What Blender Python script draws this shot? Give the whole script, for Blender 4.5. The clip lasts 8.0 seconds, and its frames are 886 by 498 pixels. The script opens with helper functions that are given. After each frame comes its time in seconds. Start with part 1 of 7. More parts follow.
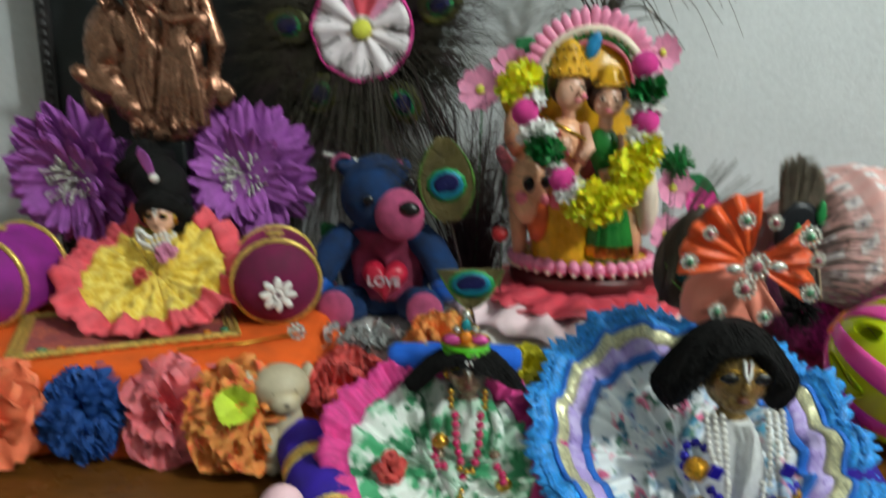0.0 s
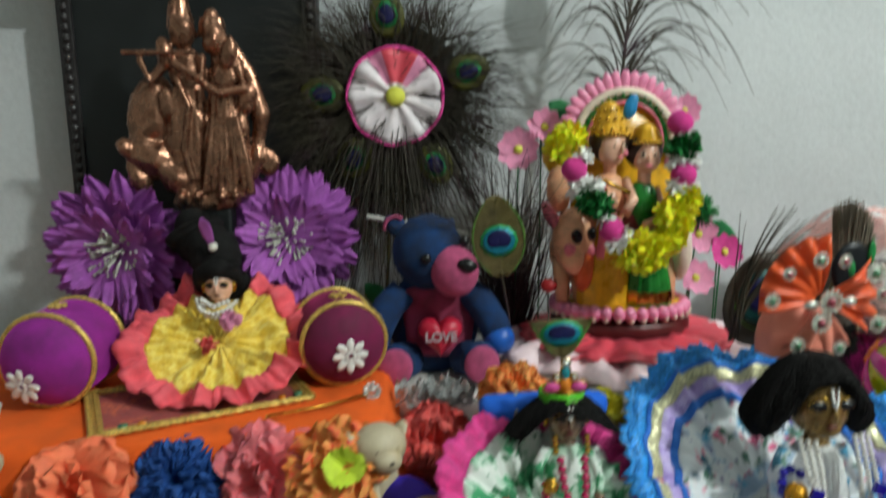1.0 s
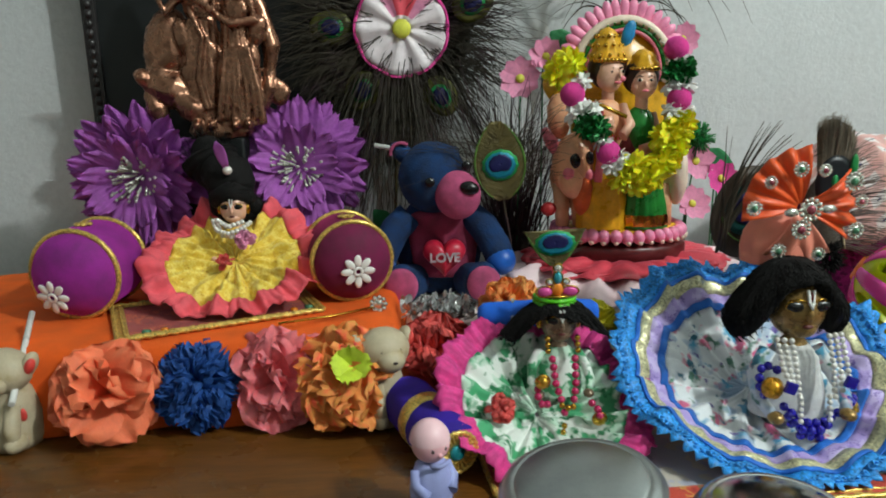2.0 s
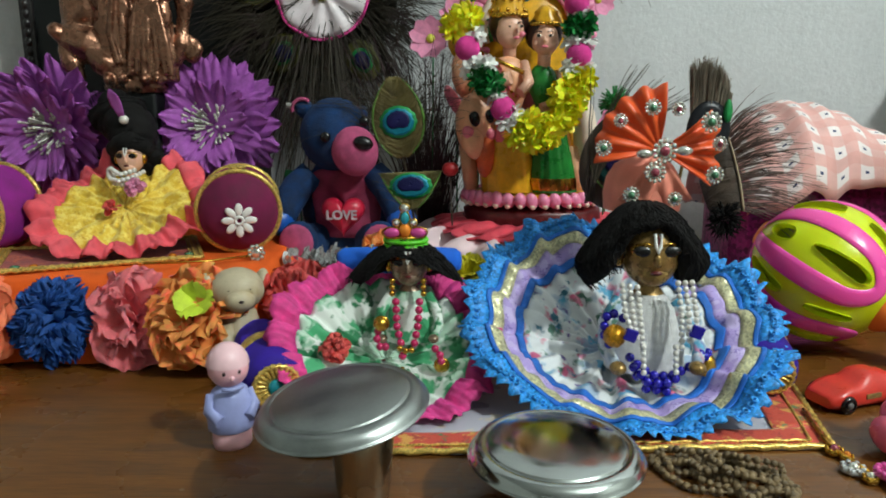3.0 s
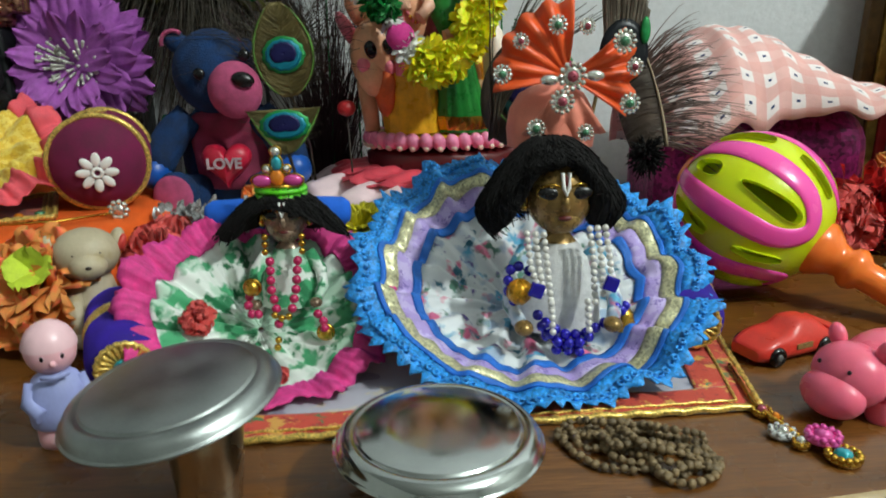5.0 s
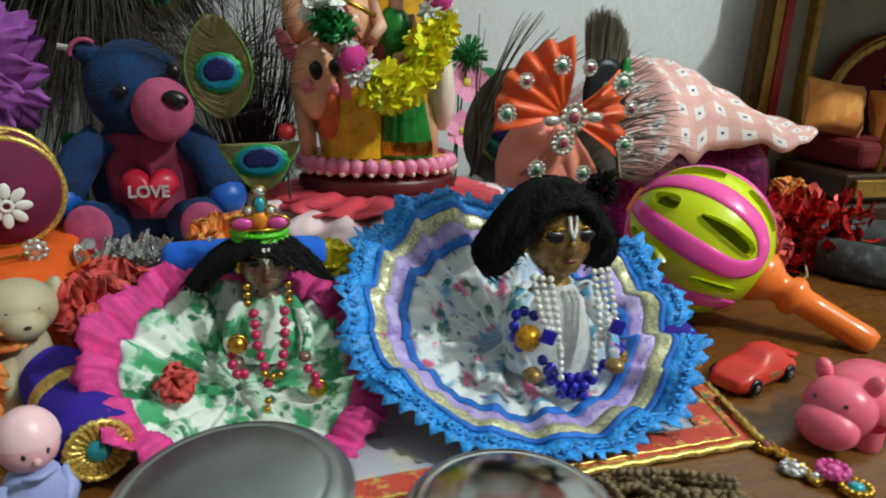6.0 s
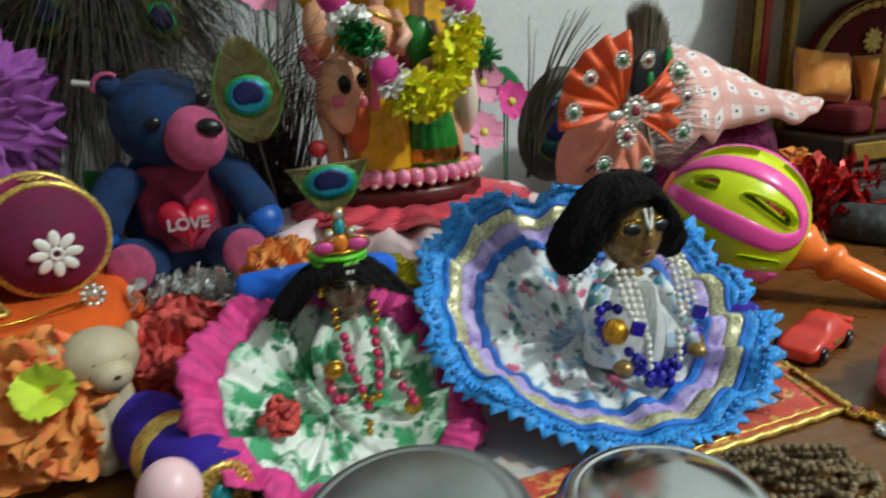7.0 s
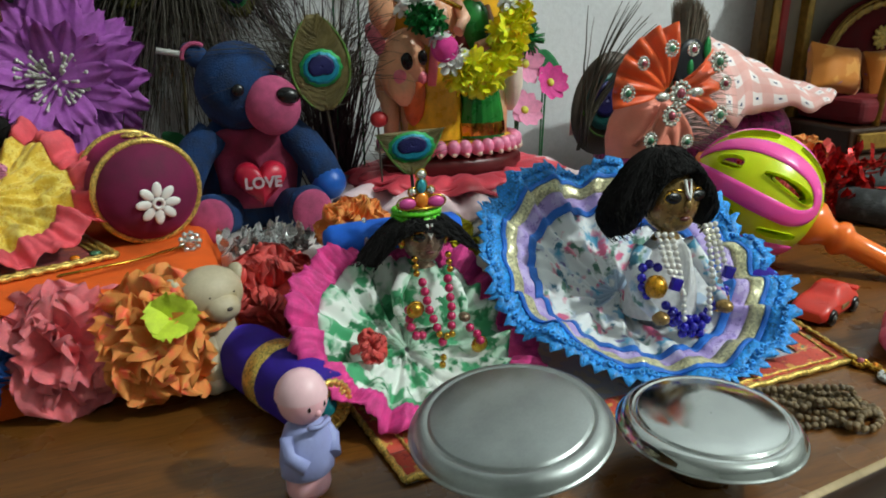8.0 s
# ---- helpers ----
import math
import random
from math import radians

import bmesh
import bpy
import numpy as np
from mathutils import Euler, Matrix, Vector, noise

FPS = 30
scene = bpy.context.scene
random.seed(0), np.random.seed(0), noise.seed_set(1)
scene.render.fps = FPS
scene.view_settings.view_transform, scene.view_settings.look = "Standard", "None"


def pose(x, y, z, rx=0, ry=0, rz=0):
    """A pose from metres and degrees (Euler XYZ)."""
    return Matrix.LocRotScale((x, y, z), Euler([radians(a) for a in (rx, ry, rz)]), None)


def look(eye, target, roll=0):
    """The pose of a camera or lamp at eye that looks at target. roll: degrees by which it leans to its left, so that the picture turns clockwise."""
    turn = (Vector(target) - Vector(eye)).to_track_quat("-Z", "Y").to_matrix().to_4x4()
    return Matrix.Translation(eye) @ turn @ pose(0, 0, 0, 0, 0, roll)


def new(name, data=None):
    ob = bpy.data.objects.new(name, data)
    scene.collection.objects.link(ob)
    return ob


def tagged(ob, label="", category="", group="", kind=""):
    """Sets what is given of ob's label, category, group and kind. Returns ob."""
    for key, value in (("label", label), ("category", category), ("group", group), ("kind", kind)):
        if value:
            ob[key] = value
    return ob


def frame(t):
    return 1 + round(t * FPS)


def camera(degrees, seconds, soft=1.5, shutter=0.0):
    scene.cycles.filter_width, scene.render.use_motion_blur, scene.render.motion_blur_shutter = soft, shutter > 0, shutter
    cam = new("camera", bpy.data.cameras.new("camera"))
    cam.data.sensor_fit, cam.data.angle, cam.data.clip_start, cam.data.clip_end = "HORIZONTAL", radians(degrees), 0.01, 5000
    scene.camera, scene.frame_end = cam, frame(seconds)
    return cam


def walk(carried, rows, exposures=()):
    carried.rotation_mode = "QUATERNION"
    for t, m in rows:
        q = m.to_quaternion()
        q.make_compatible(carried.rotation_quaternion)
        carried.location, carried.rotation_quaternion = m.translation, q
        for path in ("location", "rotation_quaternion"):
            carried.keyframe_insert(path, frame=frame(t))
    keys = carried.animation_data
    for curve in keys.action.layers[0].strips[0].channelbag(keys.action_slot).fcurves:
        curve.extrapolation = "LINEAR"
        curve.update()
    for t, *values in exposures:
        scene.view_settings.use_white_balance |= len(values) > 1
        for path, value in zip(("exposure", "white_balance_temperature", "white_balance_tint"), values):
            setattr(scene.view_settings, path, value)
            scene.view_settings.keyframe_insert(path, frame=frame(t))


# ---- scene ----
cam = camera(62.0, 8.0, soft=1.8, shutter=0.5)
PATH = [
    (0, (0.037, 0.003, 0.316), (0.006, 1.935, -0.2), 1.0),
    (0.2, (0.02, -0.006, 0.322), (-0.04, 1.953, -0.074), 0.9),
    (0.5, (-0.016, -0.011, 0.339), (-0.016, 1.96, -0.002), 0.7),
    (0.6, (-0.028, -0.016, 0.351), (0.006, 1.95, -0.016), -0.4),
    (0.8, (-0.045, -0.019, 0.338), (-0.03, 1.955, 0.018), -2.2),
    (1, (-0.085, -0.019, 0.323), (0.074, 1.94, -0.049), -0.6),
    (1.2, (-0.097, -0.017, 0.304), (0.079, 1.925, -0.14), -1.6),
    (2.3, (-0.04, -0.071, 0.282), (0.007, 1.871, -0.192), -0.1),
    (2.5, (0.006, -0.071, 0.264), (0.007, 1.881, -0.174), 0.3),
    (3, (0.082, -0.064, 0.227), (0.06, 1.891, -0.197), -0.1),
    (3.1, (0.089, -0.061, 0.229), (0.052, 1.881, -0.247), -0.2),
    (3.5, (0.112, -0.049, 0.224), (0.06, 1.863, -0.362), -0.8),
    (4, (0.131, -0.024, 0.216), (0.144, 1.884, -0.384), 0.4),
    (4.2, (0.137, -0.016, 0.213), (0.185, 1.901, -0.353), -0.2),
    (4.5, (0.141, -0.005, 0.202), (0.241, 1.914, -0.352), -0.3),
    (5, (0.124, 0.008, 0.209), (0.245, 1.925, -0.348), -1.0),
    (5.2, (0.11, 0.01, 0.216), (0.385, 1.928, -0.28), 0.1),
    (6.3, (0.007, 0.075, 0.231), (0.628, 1.884, -0.353), 0.3),
    (6.5, (0.001, 0.082, 0.232), (0.668, 1.889, -0.305), -2.1),
    (6.7, (-0.012, 0.083, 0.237), (0.681, 1.884, -0.287), -2.9),
    (7, (-0.044, 0.083, 0.237), (0.633, 1.876, -0.332), -2.9),
    (7.5, (-0.078, 0.063, 0.244), (0.558, 1.854, -0.38), -1.8),
    (8, (-0.114, 0.041, 0.242), (0.576, 1.813, -0.377), -0.8),
]
walk(cam, [(t, look(eye, target, roll)) for t, eye, target, roll in PATH])

# ---------------------------------------------------------------- light
world = bpy.data.worlds.new("world")
scene.world = world
world.use_nodes = True
world.node_tree.nodes["Background"].inputs[0].default_value = (0.75, 0.85, 1.0, 1)
world.node_tree.nodes["Background"].inputs[1].default_value = 0.05
LAMP = Vector((1.42, -0.62, 1.64))
bulb_light = bpy.data.lights.new("bulb_light", "POINT")
bulb_light.energy, bulb_light.shadow_soft_size, bulb_light.color = 122, 0.05, (0.92, 1.0, 0.955)
new("bulb_light", bulb_light).location = LAMP


# ---------------------------------------------------------------- materials
def lin(h):
    v = [int(h[i:i + 2], 16) / 255 for i in (0, 2, 4)]
    return tuple(c / 12.92 if c < 0.04045 else ((c + 0.055) / 1.055) ** 2.4 for c in v)


def shade(c, k):
    return tuple(min(1.0, max(0.0, a * k)) for a in c) + (1,)


def start(name):
    m = bpy.data.materials.new(name)
    m.use_nodes = True
    t = m.node_tree
    return m, t, t.nodes["Principled BSDF"], t.nodes.new("ShaderNodeTexCoord")


def noise_node(t, vec, scale, detail=3.0, rough=0.55):
    n = t.nodes.new("ShaderNodeTexNoise")
    n.inputs["Scale"].default_value, n.inputs["Detail"].default_value, n.inputs["Roughness"].default_value = scale, detail, rough
    t.links.new(vec, n.inputs["Vector"])
    return n


def ramp(t, fac, stops, const=False):
    r = t.nodes.new("ShaderNodeValToRGB")
    r.color_ramp.interpolation = "CONSTANT" if const else "LINEAR"
    while len(r.color_ramp.elements) < len(stops):
        r.color_ramp.elements.new(0.5)
    for e, (p, c) in zip(r.color_ramp.elements, stops):
        e.position, e.color = p, c
    t.links.new(fac, r.inputs[0])
    return r


def mix(t, fac, a, b, mode="MIX"):
    n = t.nodes.new("ShaderNodeMix")
    n.data_type, n.blend_type = "RGBA", mode
    for sock, v in ((n.inputs[0], fac), (n.inputs[6], a), (n.inputs[7], b)):
        if hasattr(v, "links"):
            t.links.new(v, sock)
        else:
            sock.default_value = v
    return n.outputs[2]


def bump(t, p, height, strength, dist=0.001):
    b = t.nodes.new("ShaderNodeBump")
    b.inputs["Strength"].default_value, b.inputs["Distance"].default_value = strength, dist
    t.links.new(height, b.inputs["Height"])
    t.links.new(b.outputs[0], p.inputs["Normal"])


def mat(name, h, rough=0.6, metal=0.0, var=0.18, scale=60, fine=500, relief=0.25, sheen=0.0, coat=0.0, dirt=None, dirt_at=0.6, spec=0.5, sss=0.0, piece=0.0):
    """A surface with tone drifting at two scales and a fine relief."""
    m, t, p, tc = start(name)
    c = lin(h)
    big = noise_node(t, tc.outputs["Object"], scale)
    small = noise_node(t, tc.outputs["Object"], fine, 2.0)
    tone = ramp(t, big.outputs[0], [(0.3, shade(c, 1 - var)), (0.7, shade(c, 1 + var))])
    grain = ramp(t, small.outputs[0], [(0.25, (1 - var * 0.6,) * 3 + (1,)), (0.75, (1,) * 3 + (1,))])
    col = mix(t, 1.0, tone.outputs[0], grain.outputs[0], "MULTIPLY")
    if dirt:
        mask = ramp(t, big.outputs[0], [(dirt_at - 0.08, (0, 0, 0, 1)), (dirt_at + 0.08, (1, 1, 1, 1))])
        col = mix(t, mask.outputs[0], col, (*lin(dirt), 1))
    if piece:
        oi = t.nodes.new("ShaderNodeObjectInfo")
        r = ramp(t, oi.outputs["Random"], [(0, (1 - piece,) * 3 + (1,)), (1, (1,) * 3 + (1,))])
        col = mix(t, 1.0, col, r.outputs[0], "MULTIPLY")
    t.links.new(col, p.inputs["Base Color"])
    rr = ramp(t, big.outputs[0], [(0.3, (max(0.03, rough - 0.08),) * 3 + (1,)), (0.7, (min(1, rough + 0.08),) * 3 + (1,))])
    t.links.new(rr.outputs[0], p.inputs["Roughness"])
    p.inputs["Metallic"].default_value = metal
    p.inputs["Sheen Weight"].default_value = sheen
    p.inputs["Sheen Roughness"].default_value = 0.4
    p.inputs["Sheen Tint"].default_value = shade(c, 2.5)
    p.inputs["Coat Weight"].default_value = coat
    p.inputs["Specular IOR Level"].default_value = spec
    if sss:
        p.inputs["Subsurface Weight"].default_value = sss
        p.inputs["Subsurface Scale"].default_value = 0.004
    if relief:
        bump(t, p, small.outputs[0], relief)
    return m


def glitter(name, h, rough=0.28, scale=900, dark=0.35, metal=1.0):
    """Metal thread or tinsel: small cells, each tipped its own way."""
    m, t, p, tc = start(name)
    v = t.nodes.new("ShaderNodeTexVoronoi")
    v.inputs["Scale"].default_value = scale
    t.links.new(tc.outputs["Object"], v.inputs["Vector"])
    c = lin(h)
    r = ramp(t, v.outputs["Color"], [(0.1, shade(c, dark)), (0.8, shade(c, 1.25))])
    t.links.new(r.outputs[0], p.inputs["Base Color"])
    p.inputs["Metallic"].default_value, p.inputs["Roughness"].default_value = metal, rough
    bump(t, p, v.outputs["Color"], 0.9, 0.002)
    return m


def print_cloth(name, base, spots, scale, soft=0.035):
    """Printed cotton: blots of several colours on a pale ground."""
    m, t, p, tc = start(name)
    col = (*lin(base), 1)
    for i, (h, lo, sc) in enumerate(spots):
        mp = t.nodes.new("ShaderNodeMapping")
        mp.inputs["Location"].default_value = (3.7 * i, 1.9 * i, 0.6 * i)
        t.links.new(tc.outputs["Object"], mp.inputs[0])
        warp = noise_node(t, mp.outputs[0], scale * sc * 2.2, 2.0)
        wv = t.nodes.new("ShaderNodeMix")
        wv.data_type = "RGBA"
        wv.inputs[0].default_value = 0.012
        t.links.new(mp.outputs[0], wv.inputs[6])
        t.links.new(warp.outputs["Color"], wv.inputs[7])
        n = noise_node(t, wv.outputs[2], scale * sc, 1.5)
        mask = ramp(t, n.outputs[0], [(lo, (0, 0, 0, 1)), (lo + soft, (1, 1, 1, 1))])
        col = mix(t, mask.outputs[0], col, (*lin(h), 1))
    t.links.new(col, p.inputs["Base Color"])
    p.inputs["Roughness"].default_value, p.inputs["Sheen Weight"].default_value = 0.62, 0.2
    w = noise_node(t, tc.outputs["Object"], 1500, 1.0)
    bump(t, p, w.outputs[0], 0.25)
    return m


def wood(name, a, b, rough, grain=(2.2, 26, 26)):
    m, t, p, tc = start(name)
    mp = t.nodes.new("ShaderNodeMapping")
    mp.inputs["Scale"].default_value = grain
    t.links.new(tc.outputs["Object"], mp.inputs[0])
    n = noise_node(t, mp.outputs[0], 3.0, 6.0, 0.6)
    f = noise_node(t, mp.outputs[0], 22.0, 3.0)
    c = ramp(t, n.outputs[0], [(0.3, (*lin(a), 1)), (0.55, (*lin(b), 1)), (0.72, (*lin(a), 1))])
    g = ramp(t, f.outputs[0], [(0.35, (0.72, 0.72, 0.72, 1)), (0.6, (1, 1, 1, 1))])
    t.links.new(mix(t, 1.0, c.outputs[0], g.outputs[0], "MULTIPLY"), p.inputs["Base Color"])
    s = noise_node(t, tc.outputs["Object"], 14, 4.0)
    r = ramp(t, s.outputs[0], [(0.35, (rough - 0.07,) * 3 + (1,)), (0.7, (rough + 0.14,) * 3 + (1,))])
    t.links.new(r.outputs[0], p.inputs["Roughness"])
    bump(t, p, f.outputs[0], 0.06)
    return m


def plaster(name, h):
    m, t, p, tc = start(name)
    c = lin(h)
    a = noise_node(t, tc.outputs["Object"], 5, 5.0)
    b = noise_node(t, tc.outputs["Object"], 120, 4.0, 0.7)
    tone = ramp(t, a.outputs[0], [(0.3, shade(c, 0.9)), (0.7, shade(c, 1.05))])
    g = ramp(t, b.outputs[0], [(0.3, (0.9, 0.9, 0.9, 1)), (0.6, (1, 1, 1, 1))])
    t.links.new(mix(t, 1.0, tone.outputs[0], g.outputs[0], "MULTIPLY"), p.inputs["Base Color"])
    p.inputs["Roughness"].default_value = 0.75
    bump(t, p, b.outputs[0], 0.3, 0.003)
    return m


def gingham(name, base, white, dot, pitch):
    """Checked cotton on the cloth's own measure: pale squares with a dark stitch in each."""
    m, t, p, tc = start(name)
    sep = t.nodes.new("ShaderNodeSeparateXYZ")
    t.links.new(tc.outputs["UV"], sep.inputs[0])

    def op(kind, a, b=None):
        n = t.nodes.new("ShaderNodeMath")
        n.operation = kind
        for s, v in zip(n.inputs, (a, b)):
            if v is None:
                continue
            if hasattr(v, "links"):
                t.links.new(v, s)
            else:
                s.default_value = v
        return n.outputs[0]

    def dist(o):
        return op("ABSOLUTE", op("SUBTRACT", op("FRACT", op("DIVIDE", o, pitch)), 0.5))

    du, dv = dist(sep.outputs[0]), dist(sep.outputs[1])
    bu, bv = op("LESS_THAN", du, 0.25), op("LESS_THAN", dv, 0.25)
    half = op("MULTIPLY", op("ADD", bu, bv), 0.12)
    both = op("MULTIPLY", bu, bv)
    wh = op("MAXIMUM", half, op("MULTIPLY", both, 0.9))
    col = mix(t, wh, (*lin(base), 1), (*lin(white), 1))
    spot = op("MULTIPLY", op("LESS_THAN", du, 0.07), op("LESS_THAN", dv, 0.05))
    col = mix(t, spot, col, (*lin(dot), 1))
    g = noise_node(t, tc.outputs["Object"], 40, 4.0)
    gr = ramp(t, g.outputs[0], [(0.3, (0.82, 0.82, 0.82, 1)), (0.65, (1, 1, 1, 1))])
    t.links.new(mix(t, 1.0, col, gr.outputs[0], "MULTIPLY"), p.inputs["Base Color"])
    p.inputs["Roughness"].default_value = 0.8
    w = noise_node(t, tc.outputs["Object"], 900, 1.0)
    bump(t, p, w.outputs[0], 0.3)
    return m


def glass(name, h):
    m, t, p, tc = start(name)
    p.inputs["Base Color"].default_value = (*lin(h), 1)
    p.inputs["Roughness"].default_value, p.inputs["Metallic"].default_value = 0.08, 0.35
    p.inputs["Coat Weight"].default_value = 1.0
    return m


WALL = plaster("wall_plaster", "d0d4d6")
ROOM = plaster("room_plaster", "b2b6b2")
CEIL = plaster("ceiling_plaster", "cdd2d0")
FLOOR = mat("floor_stone", "7d756a", 0.4, scale=6, fine=80)
TABLE = wood("polished_brown_wood", "553313", "70451a", 0.26)
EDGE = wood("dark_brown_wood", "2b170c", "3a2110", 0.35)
# pale colour that paints the highlight on the table's rounded edge
EDGE_GLINT = mat("painted_edge_glint", "a89068", 0.16, var=0.25, scale=25, fine=300, relief=0.1, coat=0.6)
BLACKWOOD = mat("black_lacquer", "15191a", 0.5, var=0.3, scale=30, relief=0.3)
BEADWOOD = mat("carved_dark_wood", "2b2728", 0.4, var=0.4)
STEEL = mat("spun_steel", "c2c6c4", 0.13, 1.0, var=0.08, scale=30, fine=900, relief=0.03)
STEEL_DULL = mat("scuffed_steel", "a5aaa9", 0.36, 1.0, var=0.14, scale=45, fine=900, relief=0.05)
BRASSY = mat("steel_cup", "b8ad97", 0.26, 1.0, var=0.1, scale=30, relief=0.04)
COPPER = mat("copper_paint", "a0735c", 0.27, 0.8, var=0.35, scale=70, fine=300, relief=0.25, dirt="4a2a1c", dirt_at=0.64)
GOLD = glitter("gold_braid", "e8c466", 0.3, 900, 0.4, 0.5)
GOLDM = mat("gold_metal", "c89b3e", 0.25, 1.0, var=0.15)
SILVERG = glitter("silver_tinsel", "d6d8d8", 0.25, 900, 0.5, 0.55)
ORANGE_FELT = mat("orange_felt", "ee5f12", 0.9, var=0.15, scale=30, fine=900, sheen=0.3, relief=0.3)
PURPLE_PETAL = mat("purple_petal", "b25fbe", 0.75, var=0.35, scale=45, fine=300, sheen=0.2, dirt="9646a6", dirt_at=0.6)
STAMEN = mat("silver_stamen", "cfcfc4", 0.4, 0.3, var=0.15)
PLUM = mat("plum_velvet", "6c0f3f", 0.85, var=0.25, scale=50, fine=900, sheen=0.8, relief=0.2)
VIOLET = mat("violet_velvet", "8c1f86", 0.85, var=0.25, scale=50, fine=900, sheen=0.8, relief=0.2)
INDIGO = mat("indigo_velvet", "2b0f8c", 0.85, var=0.3, scale=50, fine=900, sheen=0.7, relief=0.2)
WHITE_PL = mat("white_plastic", "e6e6e2", 0.35, var=0.06, relief=0.05)
TEDDY_BLUE = mat("teddy_blue_plush", "0b3260", 0.9, var=0.45, scale=70, fine=650, sheen=0.15, relief=1.0)
TEDDY_PINK = mat("teddy_pink_plush", "b84f78", 0.95, var=0.25, scale=90, fine=1100, sheen=0.15, relief=0.7)
TEDDY_BELLY = mat("teddy_belly_plush", "8c2c4c", 0.9, var=0.3, scale=60, fine=1000, sheen=0.15, relief=0.6)
BLUE_SATIN = mat("blue_satin", "1458b4", 0.35, var=0.2, scale=60, fine=900, relief=0.1)
HEART = mat("red_satin_heart", "c01f3c", 0.35, var=0.2, scale=50, relief=0.1)
BLACK_PL = mat("black_plastic", "0c0c0e", 0.25, var=0.1, relief=0.05)
HAIR = mat("black_wool", "0b0909", 0.85, var=0.4, scale=150, fine=900, relief=0.6, spec=0.3)
BARB = mat("feather_barb", "3d3628", 0.55, var=0.45, scale=25, fine=200, relief=0.1, dirt="3a2430", dirt_at=0.6)
BARB_GREEN = mat("feather_bronze", "5a5a24", 0.45, 0.2, var=0.35, scale=40, fine=700, relief=0.3)
EYE_OLIVE = mat("feather_olive", "74683c", 0.5, 0.15, var=0.35, scale=60, fine=900, relief=0.4)
VANE_BROWN = mat("feather_brown", "4a3c30", 0.5, 0.1, var=0.4, scale=50, fine=600, relief=0.4)
EDGE_GREEN = mat("feather_edge", "5e8f3c", 0.4, 0.25, var=0.3, scale=80)
EYE_GREEN = mat("feather_green", "1f8f4a", 0.4, 0.3, var=0.25, scale=90, fine=900, relief=0.4)
EYE_CYAN = mat("feather_cyan", "0c7f98", 0.35, 0.3, var=0.2, scale=90, fine=900, relief=0.4)
EYE_TEAL = mat("feather_teal", "0f4a48", 0.4, 0.25, var=0.25, scale=90, fine=900, relief=0.4)
COTTON_PALE = mat("pale_quill", "b5a184", 0.4, var=0.15)
EYE_NAVY = mat("feather_navy", "151650", 0.4, 0.3, var=0.25, scale=90, fine=900, relief=0.4)
PAPER_WHITE = mat("white_satin", "eadfe4", 0.5, var=0.12, scale=60, sheen=0.3)
PAPER_PINK = mat("hot_pink_trim", "ea3f9c", 0.55, var=0.15)
LEMON = mat("yellow_centre", "d9d84e", 0.6, var=0.2)
CORAL_SATIN = mat("coral_satin", "e04e5e", 0.42, var=0.2, scale=40, fine=900, sheen=0.3, relief=0.15)
BLUSH_SATIN = mat("blush_satin", "f2d6dc", 0.42, var=0.12, scale=40, fine=900, sheen=0.3, relief=0.15)
CREAM_SATIN = mat("cream_satin", "e3dfdb", 0.5, var=0.1, scale=40, fine=900, relief=0.15)
FLORAL = print_cloth("floral_cotton", "dfe3e6", [("9fb4cc", 0.56, 0.8), ("4f9fc4", 0.575, 1.0), ("d9648c", 0.585, 1.0), ("2f6f86", 0.63, 1.3), ("4c7a68", 0.63, 1.2), ("5b4a94", 0.65, 1.4)], 52, 0.07)
LEAFY = print_cloth("leaf_cotton", "e2e8e2", [("b9d6c2", 0.5, 0.8), ("3fa06c", 0.50, 1.0), ("1f7a4c", 0.565, 1.3)], 55, 0.07)
LACE_BLUE = glitter("blue_lace", "2f98f2", 0.55, 520, 0.45, 0.0)
CORD_BLUE = mat("blue_cord", "1f6fd0", 0.6, var=0.2, fine=1200, relief=0.5)
LILAC = print_cloth("lilac_satin", "b09ad8", [("c3b2e2", 0.52, 1.0), ("8a74bd", 0.6, 1.5)], 90)
CREAM_LACE = glitter("cream_gold_lace", "d3cfa6", 0.35, 650, 0.55, 0.3)
PINK_LACE = mat("pink_net", "dd3f8e", 0.7, var=0.25, scale=120, fine=1100, sheen=0.4, relief=0.6)
YELLOW_SILK = print_cloth("yellow_brocade", "e3bf3a", [("f0d868", 0.5, 1.0), ("c99a26", 0.62, 1.4)], 170)
SALMON = mat("salmon_net", "ec5a66", 0.7, var=0.2, scale=60, fine=1000, sheen=0.4, relief=0.5)
BRONZE_SKIN = mat("painted_bronze", "9c7c48", 0.28, 0.5, var=0.3, scale=120, fine=500, relief=0.1)
DARK_SKIN = mat("dark_bronze", "8a7460", 0.28, 0.4, var=0.3, scale=120, relief=0.1)
PORCELAIN = mat("painted_clay_skin", "e8b49a", 0.3, var=0.1, scale=80, relief=0.05)
IVORY = mat("ivory_paint", "ead8c4", 0.35, var=0.1, scale=80, relief=0.05)
PEACH = mat("peach_paint", "efb28a", 0.35, var=0.15, scale=60, relief=0.06, dirt="d98a66", dirt_at=0.66)
YELLOW_PAINT = mat("yellow_paint", "e6ac22", 0.32, var=0.25, scale=70, relief=0.08)
GREEN_PAINT = mat("green_paint", "1f7a2e", 0.3, var=0.25, scale=70, relief=0.08)
MAROON = mat("maroon_paint", "5c1a1c", 0.35, var=0.25, scale=70, relief=0.08)
PINK_PAINT = mat("pink_paint", "f08fb4", 0.3, var=0.12, scale=70, relief=0.06)
